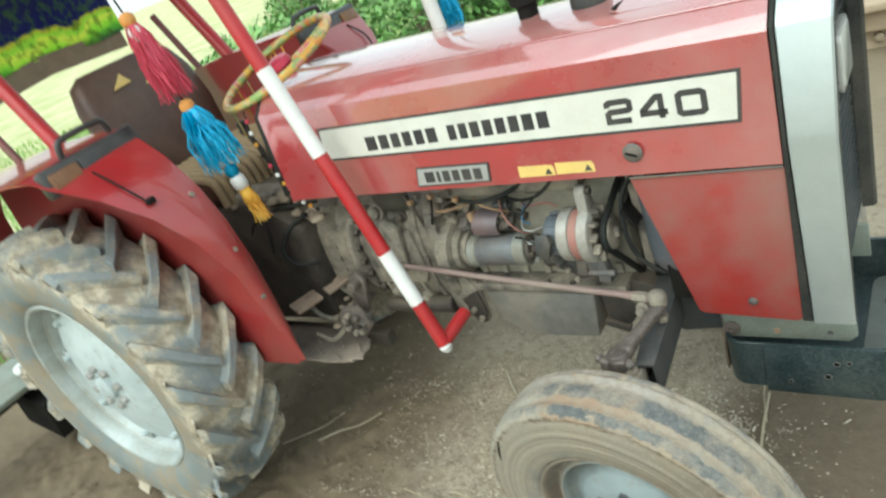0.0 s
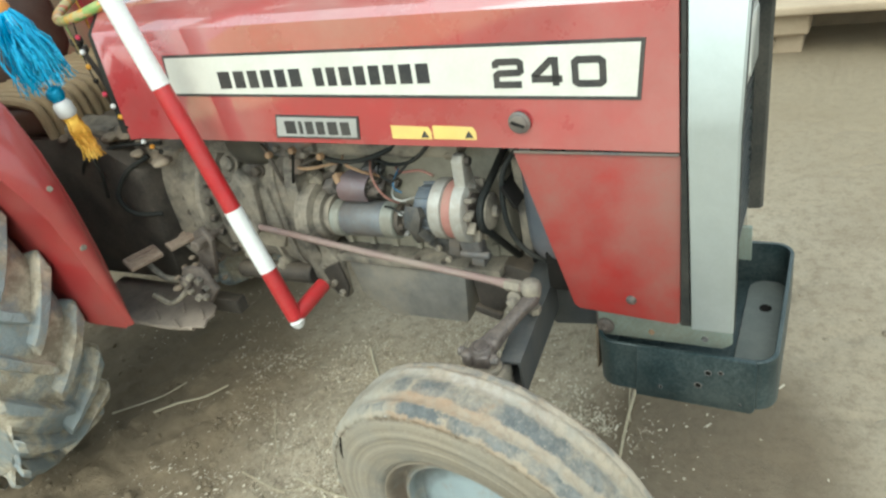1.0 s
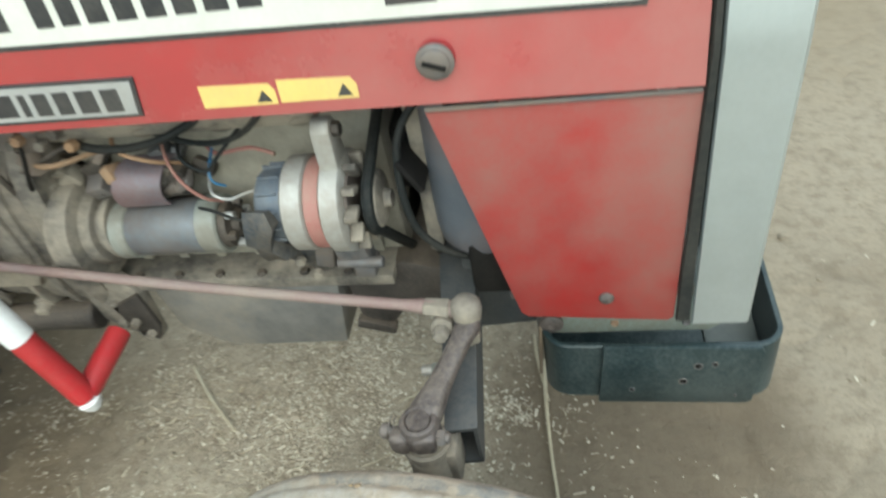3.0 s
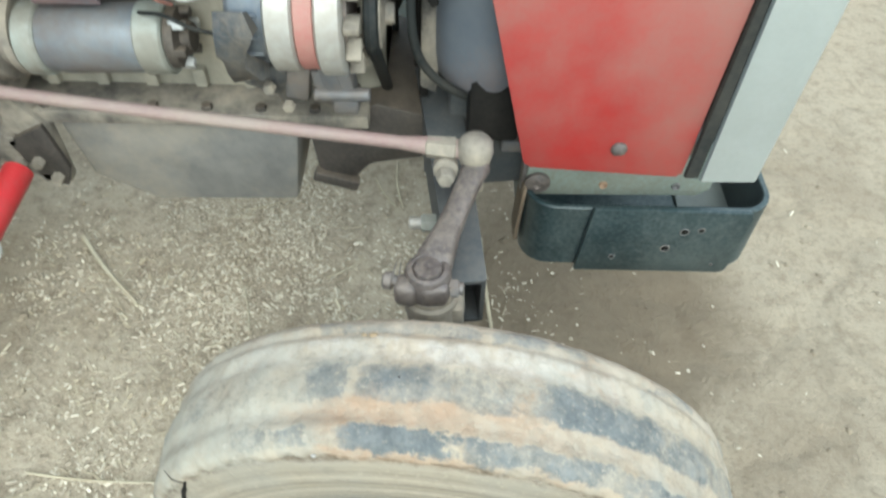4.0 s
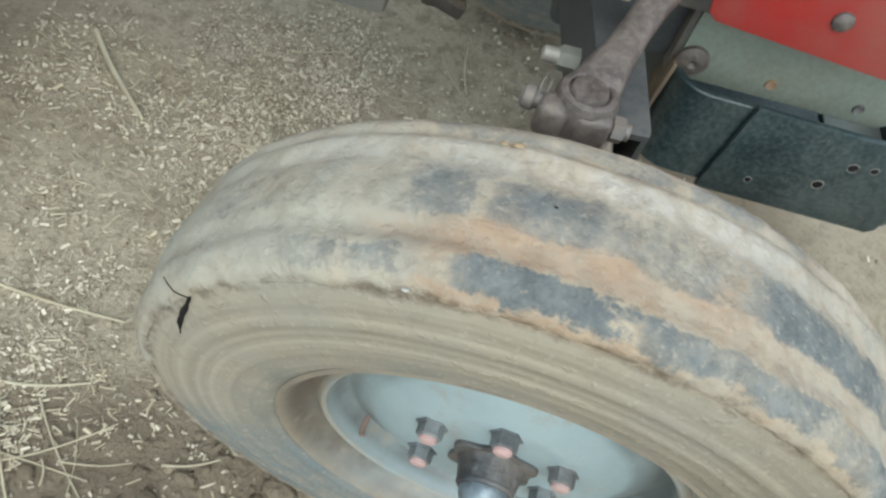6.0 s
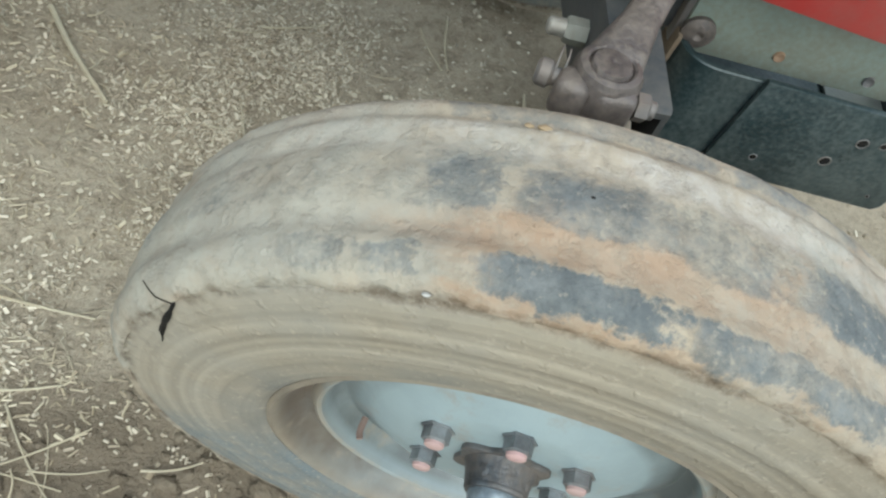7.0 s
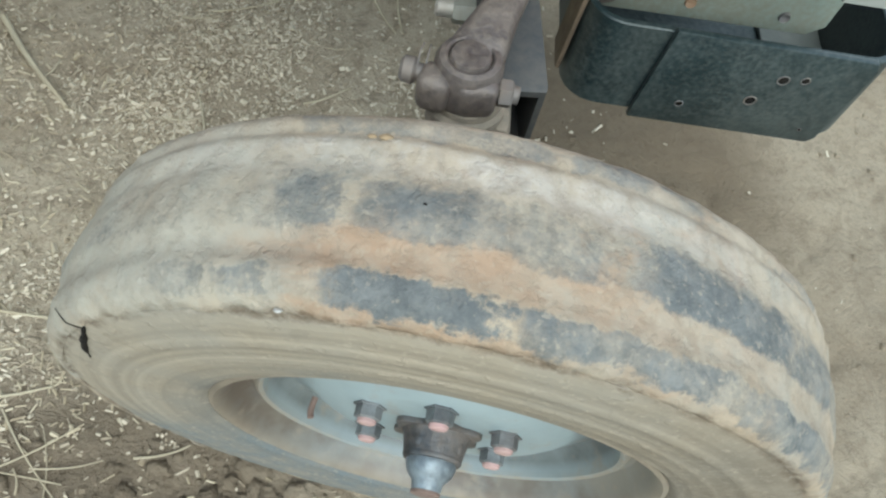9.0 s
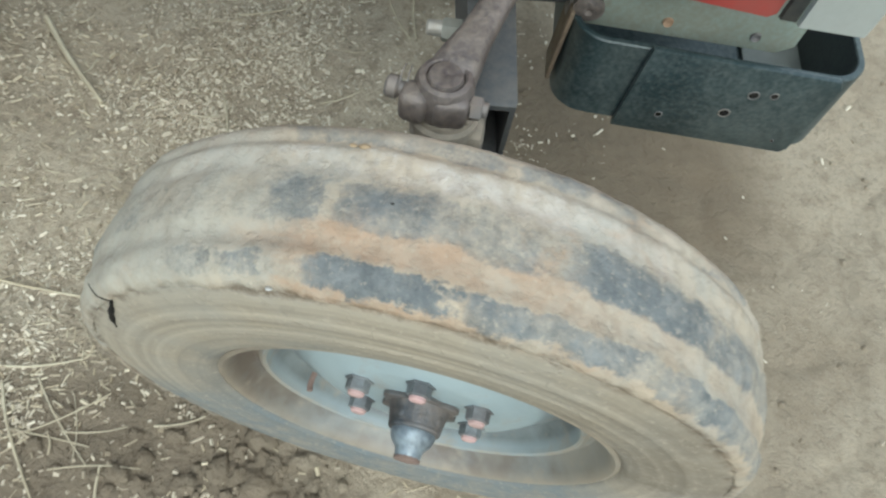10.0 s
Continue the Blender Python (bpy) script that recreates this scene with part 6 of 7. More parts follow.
# earth and trash lying on the gearbox and the pedal shaft
for bed, count, big in (((-1.40, -1.04, 0.03, 0.26), 90, 0.026), ((-1.10, -1.00, -0.05, 0.06), 26, 0.012)):
    rng = random.Random(31)
    bm = bm_new()
    for i in range(count):
        x, y, r = rng.uniform(bed[0], bed[1]), rng.uniform(bed[2], bed[3]), big * rng.uniform(0.35, 1.0)
        z = (0.925 + 0.5 * max(0.0, min(0.10, -1.12 - x)) + 0.02 * math.sin(x * 30)) if big > 0.02 else rng.uniform(0.54, 0.625)
        tmp = bmesh.new()
        bmesh.ops.create_icosphere(tmp, subdivisions=2, radius=r)
        for v in tmp.verts:
            v.co *= 1 + 0.45 * noise.noise(v.co * 60 + Vector((i, 0, 0)))
            v.co = Vector((x + v.co.x * 1.3, y + v.co.y * 1.2, z + v.co.z * 0.6))
        merge(bm, tmp)
    part("caked_mud", bm, mud_cake, gear, "dry brown earth caked on the casting", sharp=80)

for side in (1, -1):
    Y = lambda y: C + side * (y - C)
    bm = bm_new()
    prism(bm, [(-1.52, -0.112), (-1.235, -0.110), (-1.195, -0.118), (-1.13, -0.108), (-1.085, -0.112), (-1.035, -0.092), (-1.005, -0.088), (-1.022, -0.055), (-1.016, -0.035), (-1.042, 0.004), (-1.065, 0.012), (-1.10, 0.07), (-1.52, 0.07)], 0.470, 0.478, "z", 0.002) if side > 0 else prism(bm, [(-1.52, Y(-0.20)), (-1.02, Y(-0.17)), (-0.965, Y(-0.10)), (-0.99, Y(0.04)), (-1.52, Y(0.09))], 0.470, 0.480, "z", 0.002)
    board = part("footboard", bm, foot_brown, tractor, "worn dusty steel footboard")
    for i, (bx, by, turn) in enumerate(((-1.05, -0.045, 50), (-1.10, -0.10, 62), (-1.14, -0.03, 48), (-1.20, -0.08, 58), (-1.26, -0.02, 50))):
        bm = bm_new()
        box(bm, (bx, Y(by), 0.482), (0.008, 0.055, 0.006), (0, 0, turn * side), 0.002)
        part("tread_bar", bm, foot_brown, board)
    bm = bm_new()
    tube(bm, [(-1.50, Y(-0.110), 0.470), (-1.24, Y(-0.108), 0.470), (-1.13, Y(-0.106), 0.470), (-1.045, Y(-0.092), 0.470)], 0.008, 8, 5)
    part("rolled_edge", bm, foot_brown, board)
    bm = bm_new()
    box(bm, (-1.25, Y(0.06), 0.444), (0.5, 0.04, 0.05), None, 0.006)
    part("board_beam", bm, iron_dark, board)
for x, y, z, rot in ((-1.192, -0.045, 0.660, (0, 8, -21)), (-1.149, 0.067, 0.660, (0, 8, -21))):
    bm = bm_new()
    box(bm, (x, y, z), (0.066, 0.098, 0.016), rot, 0.005)
    ped = part("brake_pedal", bm, pedal_mat, tractor, "worn steel brake pedal pad")
    turn = Euler([radians(v) for v in rot]).to_matrix()
    for k in range(4):
        bm = bm_new()
        box(bm, Vector((x, y, z)) + turn @ Vector((-0.021 + 0.014 * k, 0, 0.009)), (0.006, 0.080, 0.005), rot, 0.0015)
        part("pad_rib", bm, pedal_mat, ped)
    bm = bm_new()
    tube(bm, [(x, y, z - 0.006), (x + 0.05, y + 0.01, z - 0.07), (-1.07, y * 0.5 + 0.03, 0.575), (-1.03, 0.05, 0.60)], 0.009, 10)
    part("pedal_arm", bm, iron, ped)
bm = bm_new()
cyl(bm, (-1.045, -0.06, 0.60), (-1.045, 0.12, 0.60), 0.020, 0.020, 16, 0.003)
cyl(bm, (-0.99, -0.02, 0.70), (-0.99, 0.10, 0.70), 0.016, 0.016, 14, 0.003)
prism(bm, [(-1.06, 0.57), (-1.0, 0.58), (-0.96, 0.70), (-0.98, 0.74), (-1.02, 0.72)], 0.015, 0.03, "y", 0.003)
prism(bm, [(-1.08, 0.55), (-0.99, 0.53), (-0.94, 0.58), (-0.97, 0.65), (-1.05, 0.64)], -0.045, -0.03, "y", 0.004)
part("pedal_linkage", bm, iron_plum, tractor)
bm = bm_new()
tube(bm, [(-1.02, -0.03, 0.64), (-1.06, -0.05, 0.57), (-1.12, -0.07, 0.53), (-1.17, -0.08, 0.56)], 0.008, 8)
for i in range(8):
    a = i * 0.9
    hexnut(bm, (-1.01 + 0.035 * math.cos(a), -0.046, 0.585 + 0.035 * math.sin(a)), (0, -1, 0), 0.010, 0.016)
part("pedal_spring", bm, iron, tractor)
bm = bm_new()
cyl(bm, (-0.97, 0.09, 0.56), (-0.70, 0.09, 0.575), 0.024, 0.03, 14, 0.004)
part("exhaust_cross_pipe", bm, iron_dark, tractor)

# ---- dash, steering wheel, seat, fenders ----
bm = bm_new()
prism(bm, [(y, z + 0.022) for y, z in hood_section(0)], -1.10, -1.062, "x", 0.006)
dash = part("dash_panel", bm, black_rubber, tractor, "dark rear panel of the bonnet")
bm = bm_new()
cyl(bm, (-1.09, C, 1.20), (-1.145, C, 1.345), 0.03, 0.022, 18, 0.003)
part("steering_column", bm, dark, tractor)
HUBW = Vector((-1.145, C, 1.365))
tilt = Matrix.Translation(HUBW) @ Matrix.Rotation(radians(-8.6), 4, "Y") @ Matrix.Rotation(radians(16.5), 4, "X")
bm = bm_new()
N = 48
rows = [[tilt @ Vector(((0.205 + 0.0125 * math.cos(b)) * math.cos(a), (0.205 + 0.0125 * math.cos(b)) * math.sin(a), 0.0125 * math.sin(b))) for b in [2 * math.pi * k / 10 for k in range(10)]] for a in [2 * math.pi * i / N for i in range(N + 1)]]
loft(bm, rows, True, False)
sw = part("steering_wheel", bm, ribbon, tractor, "steering wheel wound in bright ribbon")
for i in range(3):
    a = radians(120 * i + 40)
    bm = bm_new()
    tube(bm, [tilt @ Vector((0.0, 0.0, -0.03)), tilt @ Vector((0.1 * math.cos(a), 0.1 * math.sin(a), -0.02)), tilt @ Vector((0.2 * math.cos(a), 0.2 * math.sin(a), 0))], 0.010, 10, 5)
    part("spoke", bm, ribbon, sw)
bm = bm_new()
turned(bm, tilt @ Vector((0, 0, -0.045)), tilt.to_3x3() @ Vector((0, 0, 1)), [(0, 0.03), (0.03, 0.045), (0.05, 0.04), (0.058, 0.015)], 20)
part("hub_cap", bm, tinsel_red, sw)
random.seed(12)
for i in range(9):
    a = random.uniform(2.2, 4.4)
    p = tilt @ Vector((0.2 * math.cos(a), 0.2 * math.sin(a), -0.01))
    bm = bm_new()
    tube(bm, [p, p + Vector((0.006, 0, -0.05)), p + Vector((random.uniform(-0.015, 0.015), random.uniform(-0.015, 0.015), -0.10))], 0.0025, 6, 4)
    part("ribbon_end", bm, random.choice([tinsel_red, tinsel_gold, ribbon]), sw)
# levers and controls by the dash
for x, y, L, m in ((-1.25, 0.14, 0.30, iron_dark), (-1.33, 0.20, 0.26, iron_dark), (-1.22, 0.34, 0.28, iron_dark)):
    bm = bm_new()
    tube(bm, [(x, y, 0.92), (x - 0.02, y, 0.92 + L * 0.6), (x - 0.06, y, 0.92 + L)], 0.007, 8)
    turned(bm, (x - 0.06, y, 0.92 + L - 0.01), (0, 0, 1), [(0, 0.008), (0.012, 0.018), (0.026, 0.016), (0.032, 0.004)], 12)
    part("gear_lever", bm, m, tractor)
bm = bm_new()
cord = smooth_path([(-1.13, 0.03, 1.30), (-1.105, -0.002, 1.20), (-1.075, -0.006, 1.10), (-1.05, 0.0, 1.02), (-1.01, 0.02, 0.965)], 6)
tube(bm, cord, 0.0018, 5, 1, False)
beads = part("bead_cord", bm, dark, tractor, "cord of red, white and gold beads")
for i, p in enumerate(cord[2::2]):
    bm = bm_new()
    turned(bm, p + Vector((0, 0, 0.007)), (0.2, 0, -1), [(0, 0.002), (0.004, 0.0065), (0.010, 0.0065), (0.014, 0.002)], 8)
    part("bead", bm, (tinsel_red, white_gloss, tinsel_gold, dark)[i % 4], beads)

# seat
bm = bm_new()
box(bm, (-1.62, C, 1.035), (0.40, 0.46, 0.10), (0, -6, 0), 0.03, 3)
seat = part("seat", bm, leather, tractor, "brown leather seat with ribbed cover")
bm = bm_new()
box(bm, (-1.60, C, 0.945), (0.34, 0.42, 0.10), None, 0.02)
part("seat_base", bm, dark, seat)
for i in range(15):
    bm = bm_new()
    y = C - 0.225 + 0.032 * i
    tube(bm, [(-1.83, y, 1.095), (-1.62, y, 1.112), (-1.45, y, 1.098), (-1.415, y, 1.065), (-1.41, y, 1.0)], 0.014, 8, 4)
    part("seat_rib", bm, stripe_cloth, seat)
bm = bm_new()
rows = []
for z, dx, w, t in ((1.10, 0.02, 0.19, 0.045), (1.14, 0.0, 0.23, 0.065), (1.27, -0.03, 0.250, 0.07), (1.40, -0.06, 0.245, 0.065), (1.485, -0.085, 0.215, 0.05), (1.515, -0.09, 0.17, 0.025)):
    rows.append([(-1.90 + dx + t * math.copysign(abs(math.cos(a)) ** 0.5, math.cos(a)), C + 0.03 + w * math.copysign(abs(math.sin(a)) ** 0.5, math.sin(a)), z) for a in [2 * math.pi * (i + 0.5) / 24 for i in range(24)]])
loft(bm, rows)
back = part("backrest", bm, leather, seat, "rounded brown leather backrest with yellow patches")
for y, z, x in ((C + 0.05, 1.395, -1.9010), (C - 0.045, 1.445, -1.9120)):
    bm = bm_new()
    prism(bm, [(y - 0.040, z - 0.016), (y + 0.040, z - 0.012), (y + 0.016, z + 0.030)], x, x + 0.006, "x")
    bmesh.ops.rotate(bm, cent=(x, y, z), matrix=Matrix.Rotation(radians(-16), 3, "Y"), verts=bm.verts)
    part("patch", bm, decal_yellow, back)

for side in (1, -1):
    Y = lambda y: C + side * (y - C) - (0.125 if side < 0 else 0.0)  # the far one is set closer
    # curved sheet over the tyre, wide at the top and narrow at the foot
    prof = [(-2.48, 1.00, -0.52), (-2.44, 1.16, -0.53), (-2.34, 1.27, -0.53), (-2.15, 1.345, -0.53), (-1.75, 1.38, -0.53), (-1.44, 1.392, -0.52), (-1.345, 1.388, -0.51), (-1.305, 1.365, -0.50), (-1.215, 1.29, -0.44), (-1.145, 1.19, -0.375), (-1.105, 1.08, -0.325), (-1.085, 0.95, -0.285), (-1.083, 0.80, -0.262), (-1.092, 0.67, -0.243), (-1.100, 0.585, -0.226)]
    bm = bm_new()
    rows = []
    for x, z, yo in prof:
        rows.append([(x + (0.018 if z < 1.34 and x > -1.3 else 0.0) * (1 - (2 * k - 1) ** 2) * min(1, (1.34 - z) / 0.2), Y(-0.215 + (yo + 0.215) * k), z - 0.012 * k * k) for k in (0, 0.05, 0.15, 0.3, 0.5, 0.7, 0.85, 0.95, 1.0)])
    loft(bm, rows, False, False)
    fen = part("fender", bm, paint_fender, tractor, "curved red mudguard over the rear tyre", sharp=50)
    fen.modifiers.new("thickness", "SOLIDIFY").thickness = 0.005
    bm = bm_new()
    prism(bm, [(x - 0.002, z - 0.003) for x, z, _ in prof[2:]] + [(-1.14, 0.55), (-1.30, 0.54), (-1.60, 0.62), (-2.0, 0.70), (-2.4, 0.9)], Y(-0.215), Y(-0.210), "y")
    part("inner_plate", bm, paint_fender, fen)
    bm = bm_new()
    box(bm, (-1.322, Y(-0.345), 1.352), (0.05, 0.300, 0.076), (0, -12, 0), 0.012)
    lampbar = part("lamp_housing", bm, grab_black, fen, "black rubber-edged lamp housing")
    bm = bm_new()
    box(bm, (-1.302, Y(-0.300), 1.350), (0.024, 0.18, 0.056), (0, -12, 0), 0.004)
    part("housing_face", bm, grab_black, fen)
    bm = bm_new()
    box(bm, (-1.300, Y(-0.438), 1.350), (0.028, 0.085, 0.050), (0, -12, 0), 0.006)
    part("amber_lamp", bm, amber, fen, "amber side lamp")
    bm = bm_new()
    tube(bm, [(-1.375, Y(-0.385), 1.386), (-1.372, Y(-0.380), 1.415), (-1.370, Y(-0.360), 1.430), (-1.368, Y(-0.255), 1.430), (-1.370, Y(-0.235), 1.415), (-1.375, Y(-0.230), 1.386)], 0.009, 10, 5)
    part("grab_handle", bm, grab_black, fen)
    for x, z in ((-1.134, 1.18), (-1.082, 1.0), (-1.073, 0.84)):
        bm = bm_new()
        cyl(bm, (x - 0.002, Y(-0.25), z), (x + 0.008, Y(-0.25), z + 0.002), 0.009, 0.007, 10)
        part("rivet", bm, iron, fen)
    bm = bm_new()
    tube(bm, [(-1.270, Y(-0.385), 1.335), (-1.205, Y(-0.380), 1.290), (-1.160, Y(-0.360), 1.230)], 0.003, 8)
    box(bm, (-1.150, Y(-0.352), 1.222), (0.018, 0.024, 0.018), None, 0.004)
    part("lamp_bracket", bm, dark, fen)

# ---- exhaust, intake, canopy frame ----
bm = bm_new()
turned(bm, (-0.27, C, 1.30), (0, 0, 1), [(0, 0.024), (0.045, 0.024), (0.05, 0.036), (0.12, 0.038), (0.125, 0.034), (0.20, 0.05), (0.70, 0.05), (0.74, 0.025), (1.05, 0.025)], 24)
part("exhaust_pipe", bm, dark, tractor, "black upright exhaust with silencer")
bm = bm_new()
turned(bm, (-0.113, C, 1.30), (0, 0, 1), [(0, 0.046), (0.03, 0.046), (0.05, 0.040), (0.055, 0.044), (0.075, 0.044)], 24)
intake = part("air_intake", bm, grab_black, tractor, "red air intake stack on black base")
bm = bm_new()
turned(bm, (-0.113, C, 1.372), (0, 0, 1), [(0, 0.026), (0.30, 0.026), (0.31, 0.07), (0.44, 0.075), (0.46, 0.05)], 24)
part("intake_pipe", bm, pole_red, intake)


def striped_pole(p0, p1, z_edges, r=0.0205):
    """A pole painted in red and white lengths; each length is a piece of its own."""
    p0, p1 = Vector(p0), Vector(p1)
    at = lambda z: p0.lerp(p1, (z - p0.z) / (p1.z - p0.z))
    bm = bm_new()
    cyl(bm, p0, p1, r, r, 20, 0.002)
    pole = part("canopy_pole", bm, pole_red, tractor, "slanted canopy pole in red and white")
    for a, b in z_edges:
        bm = bm_new()
        cyl(bm, at(a), at(b), r + 0.0012, r + 0.0012, 20)
        part("white_band", bm, white_gloss, pole)
    return pole


for side in (1, -1):
    Y = lambda y: C + side * (y - C)
    pole = striped_pole((-0.646, Y(-0.082), 0.562) if side > 0 else (-0.69, 0.525, 0.562), (-1.085, Y(-0.03), 2.25) if side > 0 else (-0.76, 0.50, 2.25), ((0.702, 0.866), (1.166, 1.412), (1.72, 1.95)))
    bm = bm_new()
    fx, fy = (0, 0) if side > 0 else (-0.044, 0.525 - Y(-0.082))
    cyl(bm, (-0.644 + fx, Y(-0.084) + fy, 0.560), (-0.638 + fx, Y(-0.086) + fy, 0.538), 0.0200, 0.014, 20, 0.005)
    part("pole_tip", bm, white_gloss, pole)
    bm = bm_new()
    cyl(bm, (-0.646 + fx, Y(-0.080) + fy, 0.566), (-0.632 + fx, Y(0.035) + fy, 0.586), 0.0200, 0.0200, 18, 0.002)
    part("pole_stub", bm, pole_red, pole)
    bm = bm_new()
    cyl(bm, (-1.70, Y(-0.16), 1.10), (-2.30, Y(-0.16), 2.25), 0.026, 0.026, 18)
    part("rear_canopy_pole", bm, pole_red, tractor)
    bm = bm_new()
    cyl(bm, (-2.02, Y(-0.19), 1.20), (-2.22, Y(-0.19), 1.60), 0.014, 0.014, 12)
    part("rear_stay", bm, paint_red_dark, tractor)
bm = bm_new()
box(bm, (-1.55, C, 2.285), (1.62, 1.1, 0.03), None, 0.01)
part("canopy_roof", bm, leather, tractor)

# ---- cloth, tassels ----
bm = bm_new()
rows = []
for k in range(9):
    z = 1.60 + 0.085 * k
    rows.append([(-2.42 + 0.02 * math.sin(y * 14 + k * 0.4) + 0.012 * math.sin(y * 31), y, z + 0.012 * math.sin(y * 9) * (k == 0)) for y in [-0.45 + 0.035 * i for i in range(32)]])
loft(bm, rows, False, False)
vz = solid("canopy_cloth", bm, cloth, "bright printed cloth in lime, yellow and navy", "cloth", sharp=80)
vz.modifiers.new("thickness", "SOLIDIFY").thickness = 0.004
bm = bm_new()
rows = [[(-2.44 + t, y, z0 + 0.02 * math.sin(y * 5)) for t, z0 in ((0, 1.525), (0.03, 1.525), (0.03, 1.605), (0, 1.605))] for y in (-0.45, -0.1, 0.25, 0.62)]
loft(bm, rows)
solid("canopy_board", bm, wood_old, "brown wooden board under the canopy cloth", "board")


def tassel(top, tufts, label, seed, lean=0.0):
    """A string of tinsel tufts; each is (start, end, material, width, collar)."""
    rng = random.Random(seed)
    ob = thing("tassel", label, "tassel", top, "hanging tinsel tassels")
    ob.rotation_euler = (radians(lean), radians(-lean), 0)
    bm = bm_new()
    tube(bm, [(0, 0, 0.6), (0, 0, 0.2), (0, 0, -tufts[-1][0])], 0.003, 6, 2)
    part("string", bm, dark, ob)
    for z0, z1, m, w, col in tufts:
        bm = bm_new()
        for i in range(230):
            a, r = rng.uniform(0, 6.283), w * rng.random() ** 0.6
            L = (z1 - z0) * rng.uniform(0.72, 1.0)
            dx, dy = r * math.cos(a), r * math.sin(a)
            wx, wy = rng.uniform(-0.010, 0.010), rng.uniform(-0.010, 0.010)
            tube(bm, [(dx * 0.22, dy * 0.22, -z0 - 0.01), (dx * 0.55 + wx, dy * 0.55 + wy, -z0 - L * 0.3), (dx * 0.85 - wx, dy * 0.85 - wy, -z0 - L * 0.65), (dx + wx, dy + wy, -z0 - L)], lambda s: 0.0022 * (1.1 - 0.6 * s), 3, 2)
        part("tuft", bm, m, ob, sharp=80)
        bm = bm_new()
        turned(bm, (0, 0, -z0 + 0.012), (0, 0, -1), [(0, 0.010), (0.008, 0.020), (0.022, 0.022), (0.034, 0.017), (0.04, 0.012)], 14)
        part("collar", bm, col, ob)
        bm = bm_new()
        turned(bm, (0, 0, -z0 - 0.026), (0, 0, -1), [(0, 0.018), (0.010, 0.0235), (0.034, 0.0235), (0.042, 0.018)], 14)
        part("white_bead", bm, white_gloss, ob)
    return ob


tassel((-1.227, -0.092, 1.590), [(-0.05, 0.195, tinsel_red, 0.050, bead_orange), (0.212, 0.425, tinsel_blue, 0.070, bead_orange), (0.43, 0.62, tinsel_gold, 0.020, tinsel_blue)], "red, blue and gold tinsel tassel on a string", 3, 4.5)
tassel((-0.70, 0.57, 1.43), [(0.0, 0.16, tinsel_blue, 0.030, bead_orange)], "blue tinsel tassel on a string", 5)

# ---- implement behind the tractor ----
impl = thing("hitch_implement", "dark steel implement coupled behind the tractor", "implement")
bm = bm_new()
box(bm, (-3.1, -0.45, 0.36), (0.16, 1.3, 0.10), (0, 0, 4), 0.008)
box(bm, (-3.0, -0.30, 0.22), (0.30, 0.25, 0.22), (0, 12, 0), 0.01)
part("frame", bm, dark, impl)
bm = bm_new()
box(bm, (-2.98, -0.35, 0.43), (0.26, 0.55, 0.03), (0, 14, 0), 0.004)
plate_i = part("top_plate", bm, grey_green, impl)
bm = bm_new()
turned(bm, (-2.93, -0.36, 0.455), (0.25, 0, 1), [(0, 0.045), (0.012, 0.045), (0.014, 0.02), (0.004, 0.018)], 18)
part("washer", bm, white_gloss, plate_i)
for y in (-0.9, -0.1):
    bm = bm_new()
    prism(bm, [(-3.2, 0.40), (-3.05, 0.40), (-3.0, 0.05), (-2.9, -0.01), (-3.05, -0.01), (-3.15, 0.12)], y, y + 0.03, "y", 0.003)
    part("tine", bm, iron_dark, impl)

# ---- chaff, straw and clods ----


def chaff():
    rng = np.random.RandomState(2)
    n = 56000
    x = np.concatenate([rng.normal(-0.55, 0.40, n * 3 // 8), rng.uniform(-2.4, 1.0, n // 8), rng.normal(-0.24, 0.22, n // 3), rng.normal(-0.56, 0.18, n - n * 3 // 8 - n // 8 - n // 3)])
    y = np.concatenate([rng.normal(0.25, 0.34, n * 3 // 8), rng.uniform(-0.9, 1.6, n // 8), rng.normal(0.28, 0.22, n // 3), rng.normal(-0.42, 0.22, n - n * 3 // 8 - n // 8 - n // 3)])
    heap = fractal(x, y, 0.13, 4, 21) + 0.55 * fractal(x, y, 0.42, 2, 22)
    lo, hi = np.quantile(heap, 0.42), np.quantile(heap, 0.96)
    keep = (heap > rng.uniform(lo, hi, n)) | (rng.rand(n) < 0.07)
    keep &= ~((x > 0.02) & (rng.rand(n) < 0.82))
    x, y = x[keep], y[keep]
    n = len(x)
    z = ground_z(x, y) + 0.001
    L, w = rng.gamma(1.4, 0.0014, n) + 0.0010, rng.gamma(1.7, 0.0008, n) + 0.0006
    a, e = rng.uniform(0, math.pi * 2, n), rng.uniform(-0.25, 0.35, n)
    d = np.stack([np.cos(a) * np.cos(e), np.sin(a) * np.cos(e), np.sin(e)], 1)
    s = np.stack([-np.sin(a), np.cos(a), np.zeros(n)], 1)
    up = np.array([0, 0, 1.0])
    c = np.stack([x, y, z], 1) + up * (L * np.abs(np.sin(e)))[:, None]
    pts = []
    for t in (-1, 1):
        b = c + d * (t * L)[:, None]
        pts += [b - s * w[:, None], b + s * w[:, None], b + up * (w * 0.9)[:, None]]
    v = np.stack(pts, 1).reshape(-1, 3)
    base = np.arange(n)[:, None] * 6
    faces = []
    for f in ((0, 1, 4, 3), (1, 2, 5, 4), (2, 0, 3, 5)):
        faces += (base + np.array(f)).tolist()
    for f in ((0, 2, 1), (3, 4, 5)):
        faces += (base + np.array(f)).tolist()
    me = bpy.data.meshes.new("chaff")
    me.from_pydata(v.tolist(), [], faces)
    me.materials.append(chaff_mat)
    tagged(new("chaff", me), "pale chopped straw scattered over the earth", "chaff", kind="stuff")


chaff()


